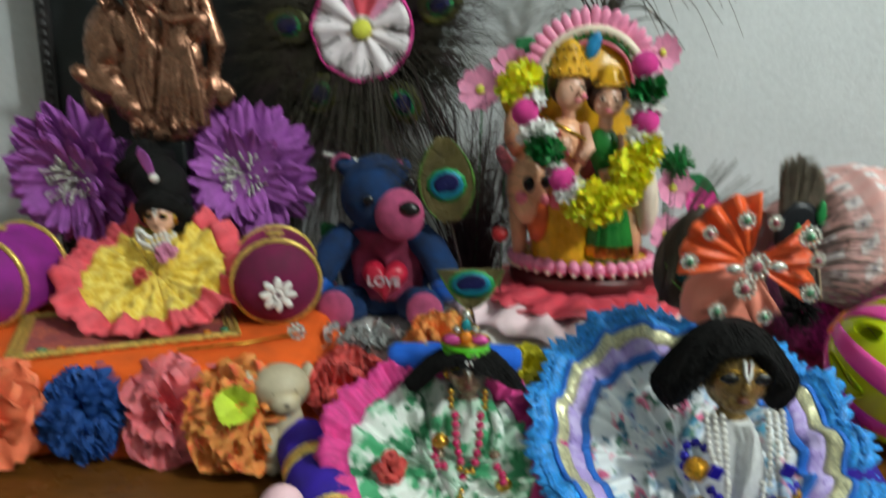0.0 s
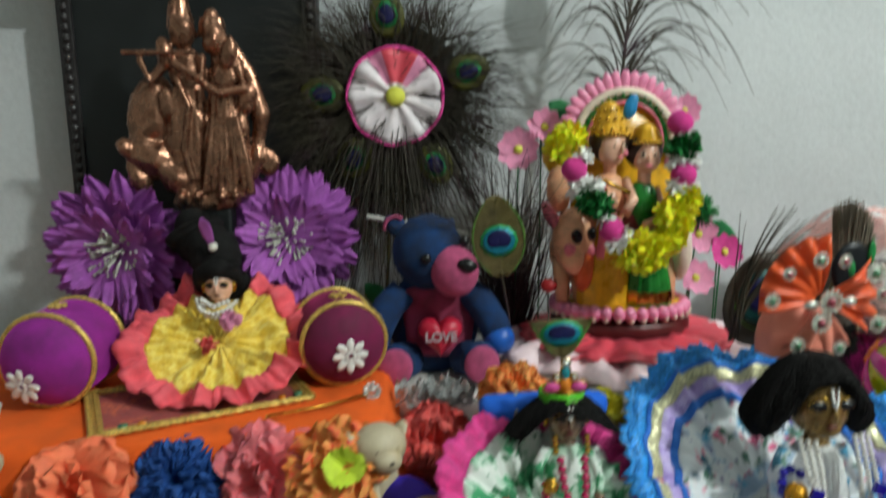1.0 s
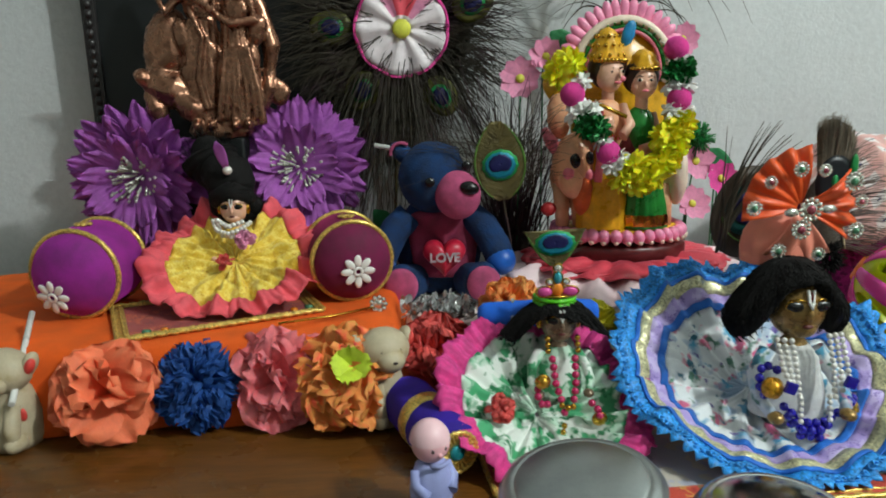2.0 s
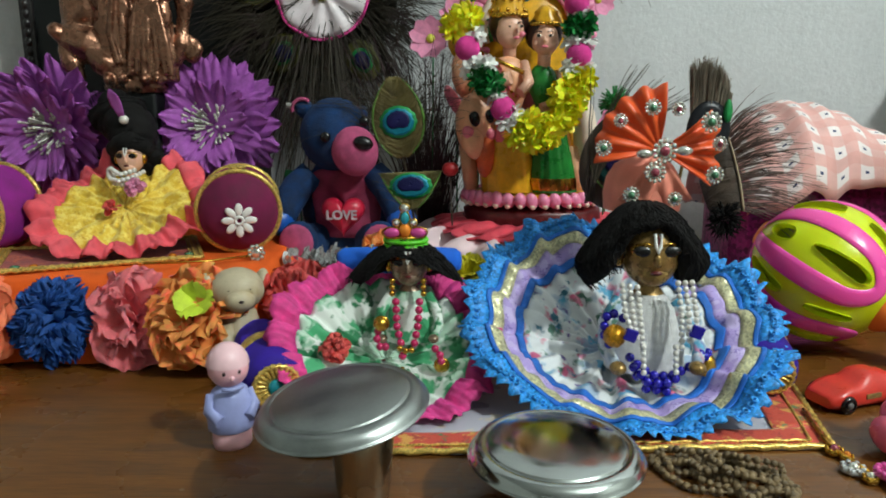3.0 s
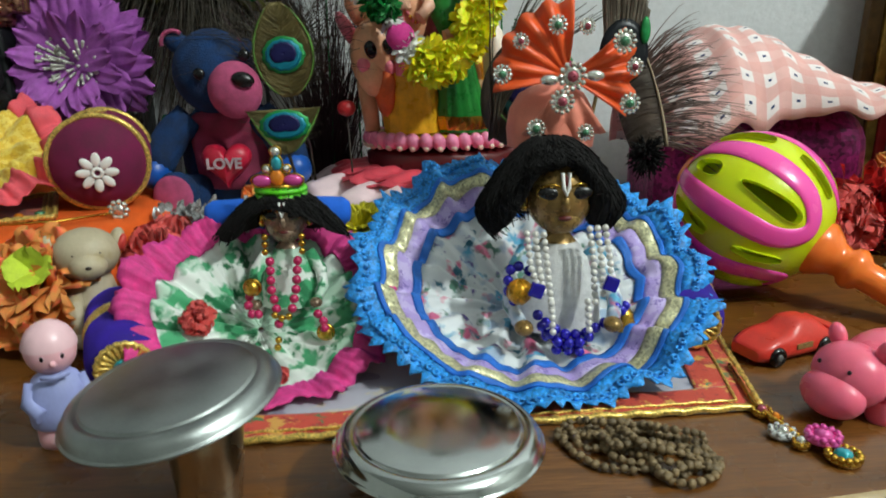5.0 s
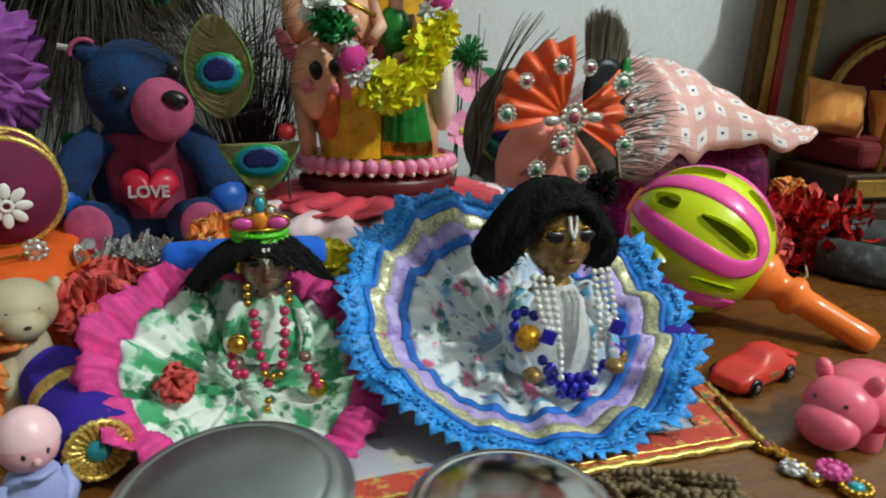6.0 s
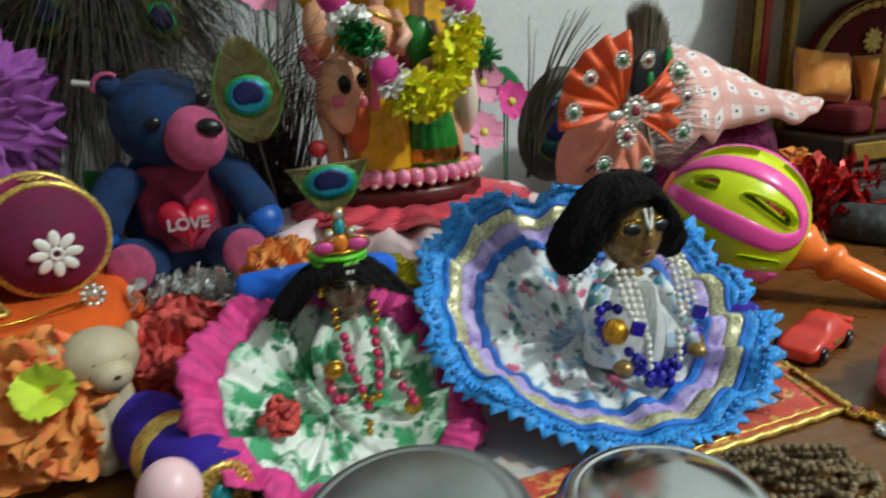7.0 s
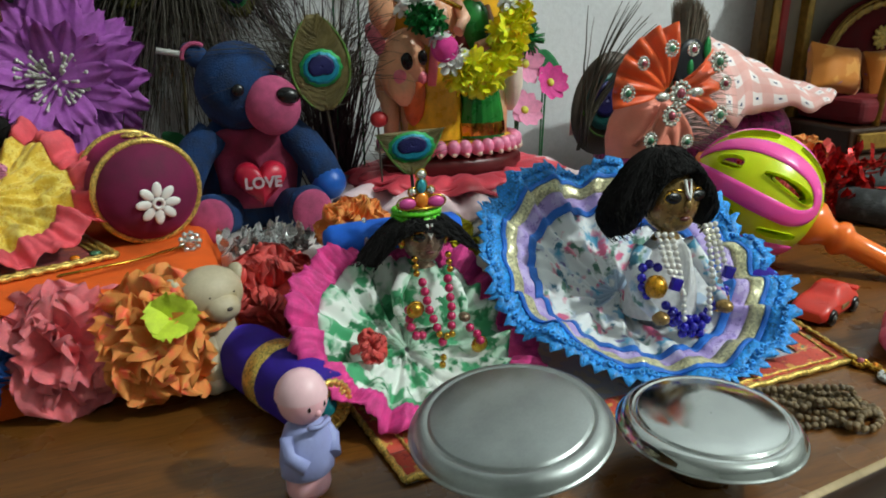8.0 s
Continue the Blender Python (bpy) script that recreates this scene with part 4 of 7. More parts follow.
# ---------------------------------------------------------------- dolls' clothes
def skirt(name, m, rim, bands, label, folds=19, amp=0.0045, sx=1.0, sy=1.0, seed=1, teeth=0, tooth=0.03, floor_z=None, waist=0.02):
    """A doll's round skirt spread out: bands of cloth in gathers round the waist."""
    rnd = random.Random(seed)
    ph = [rnd.uniform(0, 6.28) for _ in range(6)]
    root = thing(name, m, label, "doll dress")

    def place(a, r):
        q = r / rim
        w = math.sin(folds * a + ph[0] + 1.3 * math.sin(2 * a + ph[1]) + 0.8 * math.sin(5 * a + ph[2])) + 0.7 * math.sin((folds // 3) * a + ph[3]) * math.sin(2 * a + ph[1]) + 0.3 * math.sin((folds * 2 + 3) * a + ph[4])
        z = amp * min(1.0, 0.15 + q ** 1.3) * w + waist * max(0.0, 1 - q * q) ** 1.7
        z += 1.6 * amp * q * noise.noise(Vector((math.cos(a) * q * 4 + seed, math.sin(a) * q * 4, 0.5))) + 0.9 * amp * noise.noise(Vector((math.cos(a) * q * 11, math.sin(a) * q * 11 + seed, 1.5)))
        drag = 1 + 0.015 * math.sin(3 * a + ph[5]) + 0.022 * q * math.sin(folds * a + ph[2] + math.sin(4 * a)) + 0.05 * q * (1 - q) * noise.noise(Vector((math.cos(a) * 6, math.sin(a) * 6, q * 3 + seed)))
        return Vector((sx * drag * r * math.cos(a), sy * drag * r * math.sin(a), z))

    inv = m.inverted()
    n = 360
    for i, (nm, q0, q1, mt, lab, lift) in enumerate(bands):
        bm = B()
        last = i == len(bands) - 1
        k = max(3, int((q1 - q0) * 22))
        rows = []
        for j in range(k + 1):
            row = []
            for e in range(n):
                a = 2 * math.pi * e / n
                r = rim * (q0 + (q1 - q0) * j / k)
                if last and teeth and j == k:
                    r *= 1 + tooth * (2 * abs((teeth * a / (2 * math.pi)) % 1 - 0.5) * 2 - 1)
                p = place(a, max(r, 0.002)) + Vector((0, 0, lift + (0.0008 * math.sin(teeth * a * 2) if last and teeth else 0)))
                if floor_z is not None:
                    w = m @ p
                    if w.z < floor_z + lift:
                        w.z = floor_z + lift + 0.15 * (floor_z - w.z)
                        p = inv @ w
                row.append(p)
            rows.append(row)
        quads(bm, rows, 0, True)
        if last and teeth > 55:
            for e in range(teeth):
                for h in (0.28, 0.72):
                    a0 = 2 * math.pi * (e + h) / teeth
                    c = place(a0, rim * (q0 + 0.55 * (q1 - q0))) + Vector((0, 0, lift + 0.0014))
                    if floor_z is not None and (m @ c).z < floor_z + 0.002:
                        w = m @ c
                        w.z = floor_z + 0.003
                        c = inv @ w
                    ring(bm, T(c), rim * 0.015, 0.0007, 10, 4)
        part(nm, bm, mt, root, lab, thick=0.0009)
    return root


BIG = T((0.2115, 0.480, 0.0592)) @ R(26.5, "X")
skirt("doll_skirt", BIG, 0.121, [("floral_panel", 0.0, 0.62, FLORAL, "white cotton with teal and pink flowers", 0.0), ("inner_cord", 0.61, 0.66, CORD_BLUE, "bright blue cord", 0.0016), ("lilac_band", 0.655, 0.75, LILAC, "lilac satin band", 0.0008), ("cream_band", 0.745, 0.83, CREAM_LACE, "cream and gold lace band", 0.0014), ("outer_cord", 0.82, 0.85, CORD_BLUE, "", 0.002), ("lace_edge", 0.845, 1.0, LACE_BLUE, "bright blue pointed lace edging", 0.0008)], "round floral doll skirt with lilac, cream and blue lace bands", 15, 0.0052, 1.0, 1.0, 4, 76, 0.032, 0.006, -0.038)
SMALL = T((0.034, 0.466, 0.0455)) @ R(10, "Y") @ R(29, "X")
skirt("doll_skirt", SMALL, 0.084, [("leaf_panel", 0.0, 0.78, LEAFY, "white cotton with green leaf print", 0.0), ("net_edge", 0.77, 1.02, PINK_LACE, "hot pink gathered net edging", 0.0014)], "round green and white doll skirt with hot pink net edge", 16, 0.0046, 1.02, 1.0, 6, 52, 0.02, 0.006, -0.03)
YEL = T((-0.240, 0.652, 0.1175)) @ R(30, "X")
skirt("doll_skirt", YEL, 0.083, [("yellow_panel", 0.0, 0.74, YELLOW_SILK, "yellow brocade in deep gathers", 0.0), ("salmon_edge", 0.73, 1.0, SALMON, "salmon net edging", 0.0012)], "round yellow brocade doll skirt with salmon net edge", 15, 0.006, 1.06, 1.0, 9, 34, 0.02, 0.0755, -0.006)
carnation("small_red_rose", (-0.004, 0.452, 0.040), 0.013, P_RED, "small red ruffled rose sewn on the green skirt", "small roses on the skirt", 31, 14, 0.2, wide=1.0)
carnation("small_red_rose", (0.05, 0.412, 0.017), 0.008, P_RED, "small red ruffled rose sewn on the green skirt", "small roses on the skirt", 32, 12, 0.2, wide=1.0)


def doll(name, at, k, skin, blouse, label, gold=GOLDM):
    """A small seated figure: torso, arms, neck and head in one mesh; k scales it, the origin is at its seat."""
    bm = B()
    lathe(bm, [(0.030, -0.005), (0.029, 0.012), (0.024, 0.03), (0.021, 0.042), (0.012, 0.052), (0.0075, 0.058), (0.0075, 0.066)], S(1, 0.72, 1), 28, 0)
    for f in list(bm.faces):
        f.material_index = 1 if f.calc_center_median().z < 0.053 else 0
    for s in (-1, 1):
        tube(bm, [(s * 0.019, 0, 0.046), (s * 0.031, -0.006, 0.03), (s * 0.034, -0.02, 0.016), (s * 0.029, -0.034, 0.008)], lambda q: 0.0075 * (1 - 0.45 * q), 10, 6)
        egg(bm, (s * 0.028, -0.037, 0.007), (0.006, 0.007, 0.005), 0)
    egg(bm, (0, -0.001, 0.083), (0.0215, 0.020, 0.0255), 0, n=24, k=16)
    egg(bm, (0, -0.010, 0.069), (0.0125, 0.0105, 0.009), 0)
    egg(bm, (0, -0.0205, 0.081), (0.0028, 0.004, 0.0055), 0)
    egg(bm, (0, -0.0195, 0.0715), (0.0045, 0.002, 0.0017), 4)
    for s in (-1, 1):
        egg(bm, (s * 0.0225, 0.0, 0.081), (0.004, 0.006, 0.0085), 3)
        egg(bm, (s * 0.0088, -0.0176, 0.087), (0.0088, 0.0029, 0.0043), 2, R(-8 * s, "Y"))
        egg(bm, (s * 0.0088, -0.0170, 0.087), (0.0096, 0.0023, 0.0050), 3, R(-8 * s, "Y"))
        tube(bm, [(s * 0.003, -0.0205, 0.0915), (s * 0.009, -0.0198, 0.0935), (s * 0.015, -0.0165, 0.0915)], 0.0008, 5, 3)
    tube(bm, [(-0.0022, -0.0188, 0.1), (-0.0016, -0.0212, 0.091), (0, -0.0228, 0.0865), (0.0016, -0.0212, 0.091), (0.0022, -0.0188, 0.1)], 0.0013, 6, 5)
    egg(bm, (0, -0.0202, 0.095), (0.0012, 0.0012, 0.004), 4)
    return solid(name, bm, [skin, blouse, BLACK_PL, gold, MAROON, WHITE_PL, FLORAL if blouse is WHITE_LACE else blouse], T(at) @ S(k), label, "doll")


doll("seated_doll", (0.228, 0.466, 0.027), 1.0, BRONZE_SKIN, WHITE_LACE, "small bronze deity doll in a white lace blouse")
doll("seated_doll", (0.049, 0.497, 0.036), 0.70, DARK_SKIN, LEAFY, "smaller dark bronze deity doll in a green print blouse")
doll("seated_doll", (-0.2435, 0.684, 0.108), 0.62, PORCELAIN, YELLOW_SILK, "small pale-faced deity doll in yellow brocade")


def wig(name, at, lobes, fuzz, label, seed=1, material=HAIR):
    """Wool hair: soft lobes given as tapered bends, with a fuzz of short strands."""
    rnd = random.Random(seed)
    bm = B()
    for pts, r0, r1 in lobes:
        pts = [Vector(p) for p in pts]
        n = 9
        path = []
        for i in range(n + 1):
            s = i / n * (len(pts) - 1)
            j = min(int(s), len(pts) - 2)
            path.append(pts[j].lerp(pts[j + 1], s - j))
        rad = [(r0 + (r1 - r0) * i / n) * (0.45 + 0.55 * math.sin(math.pi * min(1, 0.25 + i / n * 0.62))) * rnd.uniform(0.95, 1.06) for i in range(n + 1)]
        tube(bm, path, lambda q: rad[round(q * n)], 16)
        egg(bm, path[-1], (rad[-1],) * 3, n=12, k=8)
        egg(bm, path[0], (rad[0],) * 3, n=12, k=8)
        for i in range(fuzz):
            j = rnd.randrange(n)
            p = path[j].lerp(path[j + 1], rnd.random())
            d = Vector((rnd.gauss(0, 1), rnd.gauss(0, 1), rnd.gauss(0, 1))).normalized()
            along = (path[j + 1] - path[j]).normalized()
            barb(bm, p + d * rad[j] * 0.93, d * 0.35 + along * 0.9, rnd.uniform(0.006, 0.013), d * -0.1, 0.00045, 3, rnd=rnd)
    return solid(name, bm, material, T(at), label, "doll wig")


def bob(name, at, rx, ry, top, drops, shape, label, seed=1, strands=1700, face=40, wide=66, fall=1.45):
    """A wool bob: one soft shell round the head, short over the face, with strands laid down its fall."""
    rnd = random.Random(seed)
    ph = [rnd.uniform(0, 6.28) for _ in range(4)]
    front, side, back = drops

    def place(a, s, out=0.0):
        f = abs((a - 270 + 180) % 360 - 180)
        k = min(1.0, max(0.0, (f - face * 0.25) / (wide - face * 0.25)))
        k = k * k * (3 - 2 * k)
        drop = front + (side - front) * k if f < 100 else side + (back - side) * min(1.0, (f - 110) / 50)
        q = shape(s) * (1 + 0.03 * math.sin(7 * radians(a) + ph[0]) * s + 0.02 * math.sin(17 * radians(a) + ph[1])) * (1 - 0.1 * (1 - k) * s)
        z = top - drop * (s ** fall) + 0.002 * math.sin(5 * radians(a) + ph[2]) * s
        c, n = math.cos(radians(a)), math.sin(radians(a))
        return Vector(((rx * q + out) * c, (ry * q + out) * n, z + out * (1 - s)))

    bm = B()
    rows = [[place(5 * i, max(j / 14, 0.02)) for i in range(72)] for j in range(15)]
    rows += [[place(5 * i, 1.0, -0.006) + Vector((0, 0, 0.002)) for i in range(72)], [place(5 * i, 0.5, -0.008) for i in range(72)]]
    vs = quads(bm, rows, 0, True)
    cap(bm, vs[0], 0, True)
    for i in range(strands):
        a, s0 = rnd.uniform(0, 360), rnd.uniform(0.0, 0.75)
        L, da = rnd.uniform(0.2, 0.4), rnd.uniform(-14, 14)
        pts = [place(a + da * t * t, min(1.06, s0 + L * t), 0.0002 + 0.0016 * t * rnd.random()) for t in (0, 0.33, 0.66, 1.0)]
        tube(bm, pts, lambda q: 0.00075 * (1.1 - 0.6 * q), 3, 0, False)
    return solid(name, bm, HAIR, T(at), label, "doll wig")


bob("doll_wig", (0.223, 0.470, 0), 0.0565, 0.035, 0.1465, (0.018, 0.061, 0.054), lambda s: (0.14 + 0.88 * s ** 0.8) * (1 if s < 0.74 else 1 - 2.4 * (s - 0.74) ** 1.5), "black woollen bob wig on the larger doll", 3, fall=1.25)
bob("doll_wig", (0.047, 0.500, 0), 0.0435, 0.022, 0.1105, (0.009, 0.03, 0.03), lambda s: 0.12 + 0.88 * s ** 0.8, "black woollen wig flaring sideways on the smaller doll", 5, 900, 30, 62)
wig("doll_wig", (-0.25, 0.70, 0.0), [([(-0.010, -0.010, 0.168), (0.006, -0.018, 0.175), (0.020, -0.010, 0.168)], 0.012, 0.012), ([(0.006, 0.0, 0.168), (-0.002, 0.012, 0.186), (-0.020, 0.030, 0.2)], 0.023, 0.028), ([(-0.020, 0.030, 0.196), (-0.025, 0.034, 0.204), (-0.027, 0.036, 0.21)], 0.031, 0.029), ([(-0.010, 0.006, 0.158), (0.007, 0.012, 0.15), (0.021, 0.006, 0.158)], 0.016, 0.016)], 160, "tall black woollen topknot wig on the yellow-dressed doll", 7)


# ---------------------------------------------------------------- beads and jewels
def bead_mesh(r, material, n=10, k=7, squash=1.0):
    bm = B()
    ball(bm, S(1, 1, squash), r, n, k)
    return mesh_of("bead", bm, material)


def along(pts, step):
    pts = [Vector(p) for p in pts]
    out, left = [pts[0].copy()], step
    for a, b in zip(pts, pts[1:]):
        d = (b - a).length
        while left <= d:
            out.append(a.lerp(b, left / d))
            left += step
        left -= d
    return out


def string(name, paths, r, me, label, category="necklace", gap=2.05, nm="bead", group=""):
    root = thing(name, T(paths[0][0]), label, category, group)
    inv = root.matrix_world.inverted()
    for path in paths:
        for p in along(path, r * gap):
            piece(nm, me, root, T(inv @ p))
    return root


PEARL_ME = bead_mesh(0.0022, PEARL)
paths = []
for i in range(3):
    x = 0.0052 * i
    paths.append([(0.2035 + x, 0.444 - 0.001 * i, 0.0905 - 0.0004 * i), (0.2045 + x, 0.434, 0.072), (0.2075 + x * 0.9, 0.427, 0.062 - 0.008 * i)])
    paths.append([(0.2530 - x, 0.444 - 0.001 * i, 0.0925), (0.2545 - x, 0.435, 0.072), (0.2535 - x * 0.9, 0.428, 0.062 - 0.008 * i)])
paths.append([(0.2165, 0.427, 0.05), (0.2175, 0.425, 0.03)])
paths.append([(0.2395, 0.428, 0.05), (0.2405, 0.426, 0.03)])
string("pearl_necklace", paths, 0.0022, PEARL_ME, "many-stranded white pearl necklace with blue stones")
for x, z, y in ((0.2065, 0.060, 0.424), (0.2525, 0.062, 0.425)):
    bm = B()
    box(bm, (0.009, 0.004, 0.009), R(20, "Y"), 0.001)
    solid("blue_stone", bm, BLUE_BEAD, T((x, y, z)), "square faceted blue stone set in the pearl necklace", "gem", "blue stones")
paths = [[(0.1940, 0.4450, 0.0670), (0.1910, 0.4420, 0.0560), (0.1970, 0.4390, 0.0450)], [(0.2100, 0.4370, 0.0390), (0.2180, 0.4330, 0.0320), (0.2280, 0.4310, 0.0270), (0.2400, 0.4330, 0.0270), (0.2530, 0.4370, 0.0320), (0.2660, 0.4410, 0.0390)], [(0.2150, 0.4340, 0.0260), (0.2280, 0.4300, 0.0200), (0.2410, 0.4320, 0.0210)], [(0.1990, 0.4450, 0.0690), (0.2060, 0.4430, 0.0660)], [(0.2610, 0.4400, 0.0410), (0.2730, 0.4450, 0.0400)], [(0.2120, 0.4330, 0.0330), (0.2210, 0.4290, 0.0235), (0.2330, 0.4270, 0.0225), (0.2460, 0.4310, 0.0280)], [(0.2210, 0.4300, 0.0180), (0.2350, 0.4280, 0.0170)]]
string("blue_bead_bracelet", paths, 0.0036, bead_mesh(0.0036, BLUE_BEAD), "string of glossy dark blue glass beads", "bracelet", 1.95)
bm = B()
ball(bm, I4, 0.0078, 18, 12)
for i in range(6):
    tube(bm, [Matrix.Rotation(i, 3, "Z") @ Vector((0.0079 * math.cos(a), 0, 0.0079 * math.sin(a))) for a in np.linspace(-1.5, 1.5, 9)], 0.0006, 5, 0)
solid("gold_ball", bm, mat("amber_gold", "d99a1f", 0.3, 0.5, var=0.3, scale=200, relief=0.3), T((0.198, 0.434, 0.056)), "ribbed amber-gold ball held in the doll's hand", "ornament")
bm = B()
lathe(bm, [(0.0005, 0.012), (0.004, 0.0115), (0.0062, 0.008), (0.0072, 0.002), (0.0088, -0.002), (0.008, -0.0025), (0.006, 0.0)], I4, 20)
ring(bm, T((0, 0, 0.0135)) @ R(90, "X"), 0.002, 0.0006, 12, 5)
solid("brass_bell", bm, GOLDM, T((0.2685, 0.447, 0.026)), "tiny brass bell hanging at the doll's hand", "bell")

PB = bead_mesh(0.0031, PINK_BEAD)
paths = [[(0.0400, 0.4750, 0.0690), (0.0410, 0.4660, 0.0530), (0.0450, 0.4590, 0.0390)], [(0.0580, 0.4750, 0.0690), (0.0570, 0.4660, 0.0530), (0.0540, 0.4590, 0.0390)], [(0.0280, 0.4700, 0.0530), (0.0260, 0.4620, 0.0450), (0.0300, 0.4570, 0.0370), (0.0360, 0.4590, 0.0410)], [(0.0700, 0.4650, 0.0350), (0.0760, 0.4590, 0.0290), (0.0710, 0.4550, 0.0240)], [(0.0460, 0.4550, 0.0330), (0.0470, 0.4540, 0.0270)]]
string("magenta_bead_necklace", paths, 0.0031, PB, "magenta bead necklace on the smaller doll")
GB = bead_mesh(0.0024, GOLDM)
paths = [[(0.0370, 0.4810, 0.0840), (0.0370, 0.4770, 0.0720)], [(0.0610, 0.4810, 0.0840), (0.0610, 0.4770, 0.0720)], [(0.0440, 0.4550, 0.0390), (0.0500, 0.4530, 0.0370), (0.0560, 0.4560, 0.0390)], [(0.0455, 0.4525, 0.0230), (0.0440, 0.4515, 0.0150)]]
string("gold_bead_chain", paths, 0.0024, GB, "gold bead chain with a pendant on the smaller doll")
for at in ((0.03, 0.462, 0.056), (0.075, 0.460, 0.024)):
    bm = B()
    ball(bm, I4, 0.005, 14, 10)
    ring(bm, R(90, "X"), 0.005, 0.0012, 18, 6, 0)
    solid("gold_bangle_charm", bm, [GOLDM], T(at), "small round gold charm at the doll's wrist", "charm", "gold charms")
WB = bead_mesh(0.0026, PEARL, 8, 6)
string("white_bead_garland", [[(-0.2630, 0.6750, 0.1480), (-0.2570, 0.6620, 0.1410), (-0.2450, 0.6540, 0.1390), (-0.2330, 0.6580, 0.1420), (-0.2250, 0.6700, 0.1470)], [(-0.2590, 0.6740, 0.1440), (-0.2510, 0.6600, 0.1360), (-0.2370, 0.6560, 0.1350), (-0.2270, 0.6660, 0.1410)], [(-0.2570, 0.6680, 0.1500), (-0.2450, 0.6580, 0.1450), (-0.2310, 0.6640, 0.1490)]], 0.0026, WB, "thick white bead garland round the yellow-dressed doll", gap=1.7)
carnation("small_red_flower", (-0.245, 0.634, 0.116), 0.010, P_RED, "tiny red cloth flower at the doll's hem", "", 21, 12, 0.15)
carnation("small_pink_flower", (-0.228, 0.652, 0.133), 0.012, P_ROSE, "tiny pink cloth flower held by the doll", "", 22, 12, 0.15)
bm = B()
ball(bm, I4, 0.0048, 14, 10)
solid("hair_pearl", bm, PEARL, T((-0.2465, 0.683, 0.1975)), "single silver pearl pinned in the topknot", "pearl")
bm = B()
petal(bm, R(90, "X") @ R(22, "X"), 0.030, 0.011, 0.05, 0.0, 1)
solid("purple_ribbon", bm, PURPLE_PETAL, T((-0.2475, 0.681, 0.201)) @ R(-10, "Y"), "short purple ribbon in the topknot", "ribbon", thick=0.0006)


def brooch(parent, at, r, gem, label="", face=None):
    bm = B()
    lathe(bm, [(0.0004, -0.001), (r * 0.8, -0.001), (r * 0.85, 0.0), (r * 0.6, 0.0014), (0.0004, 0.0016)], R(90, "X"), 20)
    ob = part("brooch", bm, GEM_CLEAR if gem is not GEM_PINK else GOLDM, parent, label, m=T(at))
    bead = B()
    egg(bead, (0, 0, 0), (r * 0.24, r * 0.2, r * 0.24), n=8, k=6)
    bead = mesh_of("stone", bead, GEM_CLEAR)
    for i in range(12):
        a = 2 * math.pi * i / 12
        piece("stone", bead, ob, T((r * math.cos(a), -0.0008, r * math.sin(a))))
    bm = B()
    lathe(bm, [(r * 0.5, 0.001), (r * 0.42, 0.0028), (r * 0.2, 0.0036), (0.0004, 0.0037)], R(90, "X"), 10)
    part("gem", bm, gem, ob)
    return ob


# ---------------------------------------------------------------- the orange turban
turban = thing("orange_satin_turban", T((0.2365, 0.487, 0.148)) @ S(1.03), "orange and salmon pleated satin turban set with jewelled brooches", "turban")


def fan_cloth(bm, c, a0, a1, r0, r1, pleats, depth, y=0.0, n=6):
    rows = []
    k = pleats * 6
    for j in range(n + 1):
        s = j / n
        row = []
        for i in range(k + 1):
            a = radians(a0 + (a1 - a0) * i / k)
            r = r0 + (r1 * (1 + 0.05 * math.cos(2 * math.pi * pleats * i / k)) - r0) * s
            row.append((c[0] + r * math.cos(a), y - depth * s * math.cos(2 * math.pi * pleats * i / k) - 0.006 * math.sin(math.pi * s), c[1] + r * math.sin(a)))
        rows.append(row)
    quads(bm, rows)


for nm, a0, a1, r1, pl, y in (("pleated_fan", 190, 88, 0.046, 5, 0.0), ("pleated_fan", 40, -34, 0.043, 4, 0.002)):
    bm = B()
    fan_cloth(bm, (0.0, 0.033), a0, a1, 0.004, r1, pl, 0.0038, y)
    part(nm, bm, ORANGE_SATIN, turban, thick=0.001)
bm = B()
fan_cloth(bm, (-0.002, 0.033), 232, 308, 0.003, 0.042, 3, 0.002, 0.0)
part("front_fold", bm, SALMON_SATIN, turban, "salmon satin front fold", thick=0.001)
bm = B()
lathe(bm, [(0.028, -0.012), (0.029, 0.0), (0.027, 0.012), (0.021, 0.022), (0.01, 0.028), (0.0005, 0.029)], T((-0.006, 0.018, 0.0)) @ S(1, 0.8, 1), 32, 0, lambda a, r: 1 + 0.03 * math.sin(9 * a))
part("crown_cloth", bm, SALMON_SATIN, turban, "salmon satin cap")
for x, z, r, g in ((-0.010, 0.064, 0.005, GEM_GREEN), (0.008, 0.063, 0.0042, GEM_RED), (-0.032, 0.055, 0.0042, GEM_RED), (-0.043, 0.036, 0.005, GEM_GREEN), (0.0, 0.034, 0.0075, GEM_RED), (-0.006, 0.019, 0.0065, GEM_RED), (-0.022, 0.003, 0.005, GEM_GREEN), (0.009, 0.0, 0.0045, GEM_GREEN), (0.031, 0.054, 0.0062, GEM_GREEN), (0.038, 0.039, 0.0045, GEM_RED), (0.036, 0.017, 0.0055, GEM_GREEN)):
    brooch(turban, (x, -0.0125, z), r, g)
for s in (-1, 1):
    bm = B()
    egg(bm, (0.014 * s, -0.0125, 0.033 + 0.001 * s), (0.006, 0.003, 0.0034))
    part("silver_drop", bm, GEM_CLEAR, turban)

aigrette = thing("turban_feathers", T((0.264, 0.514, 0.15)), "dark peacock plume fanning out behind the turban", "feather")
A0 = Vector((0.264, 0.514, 0.15))


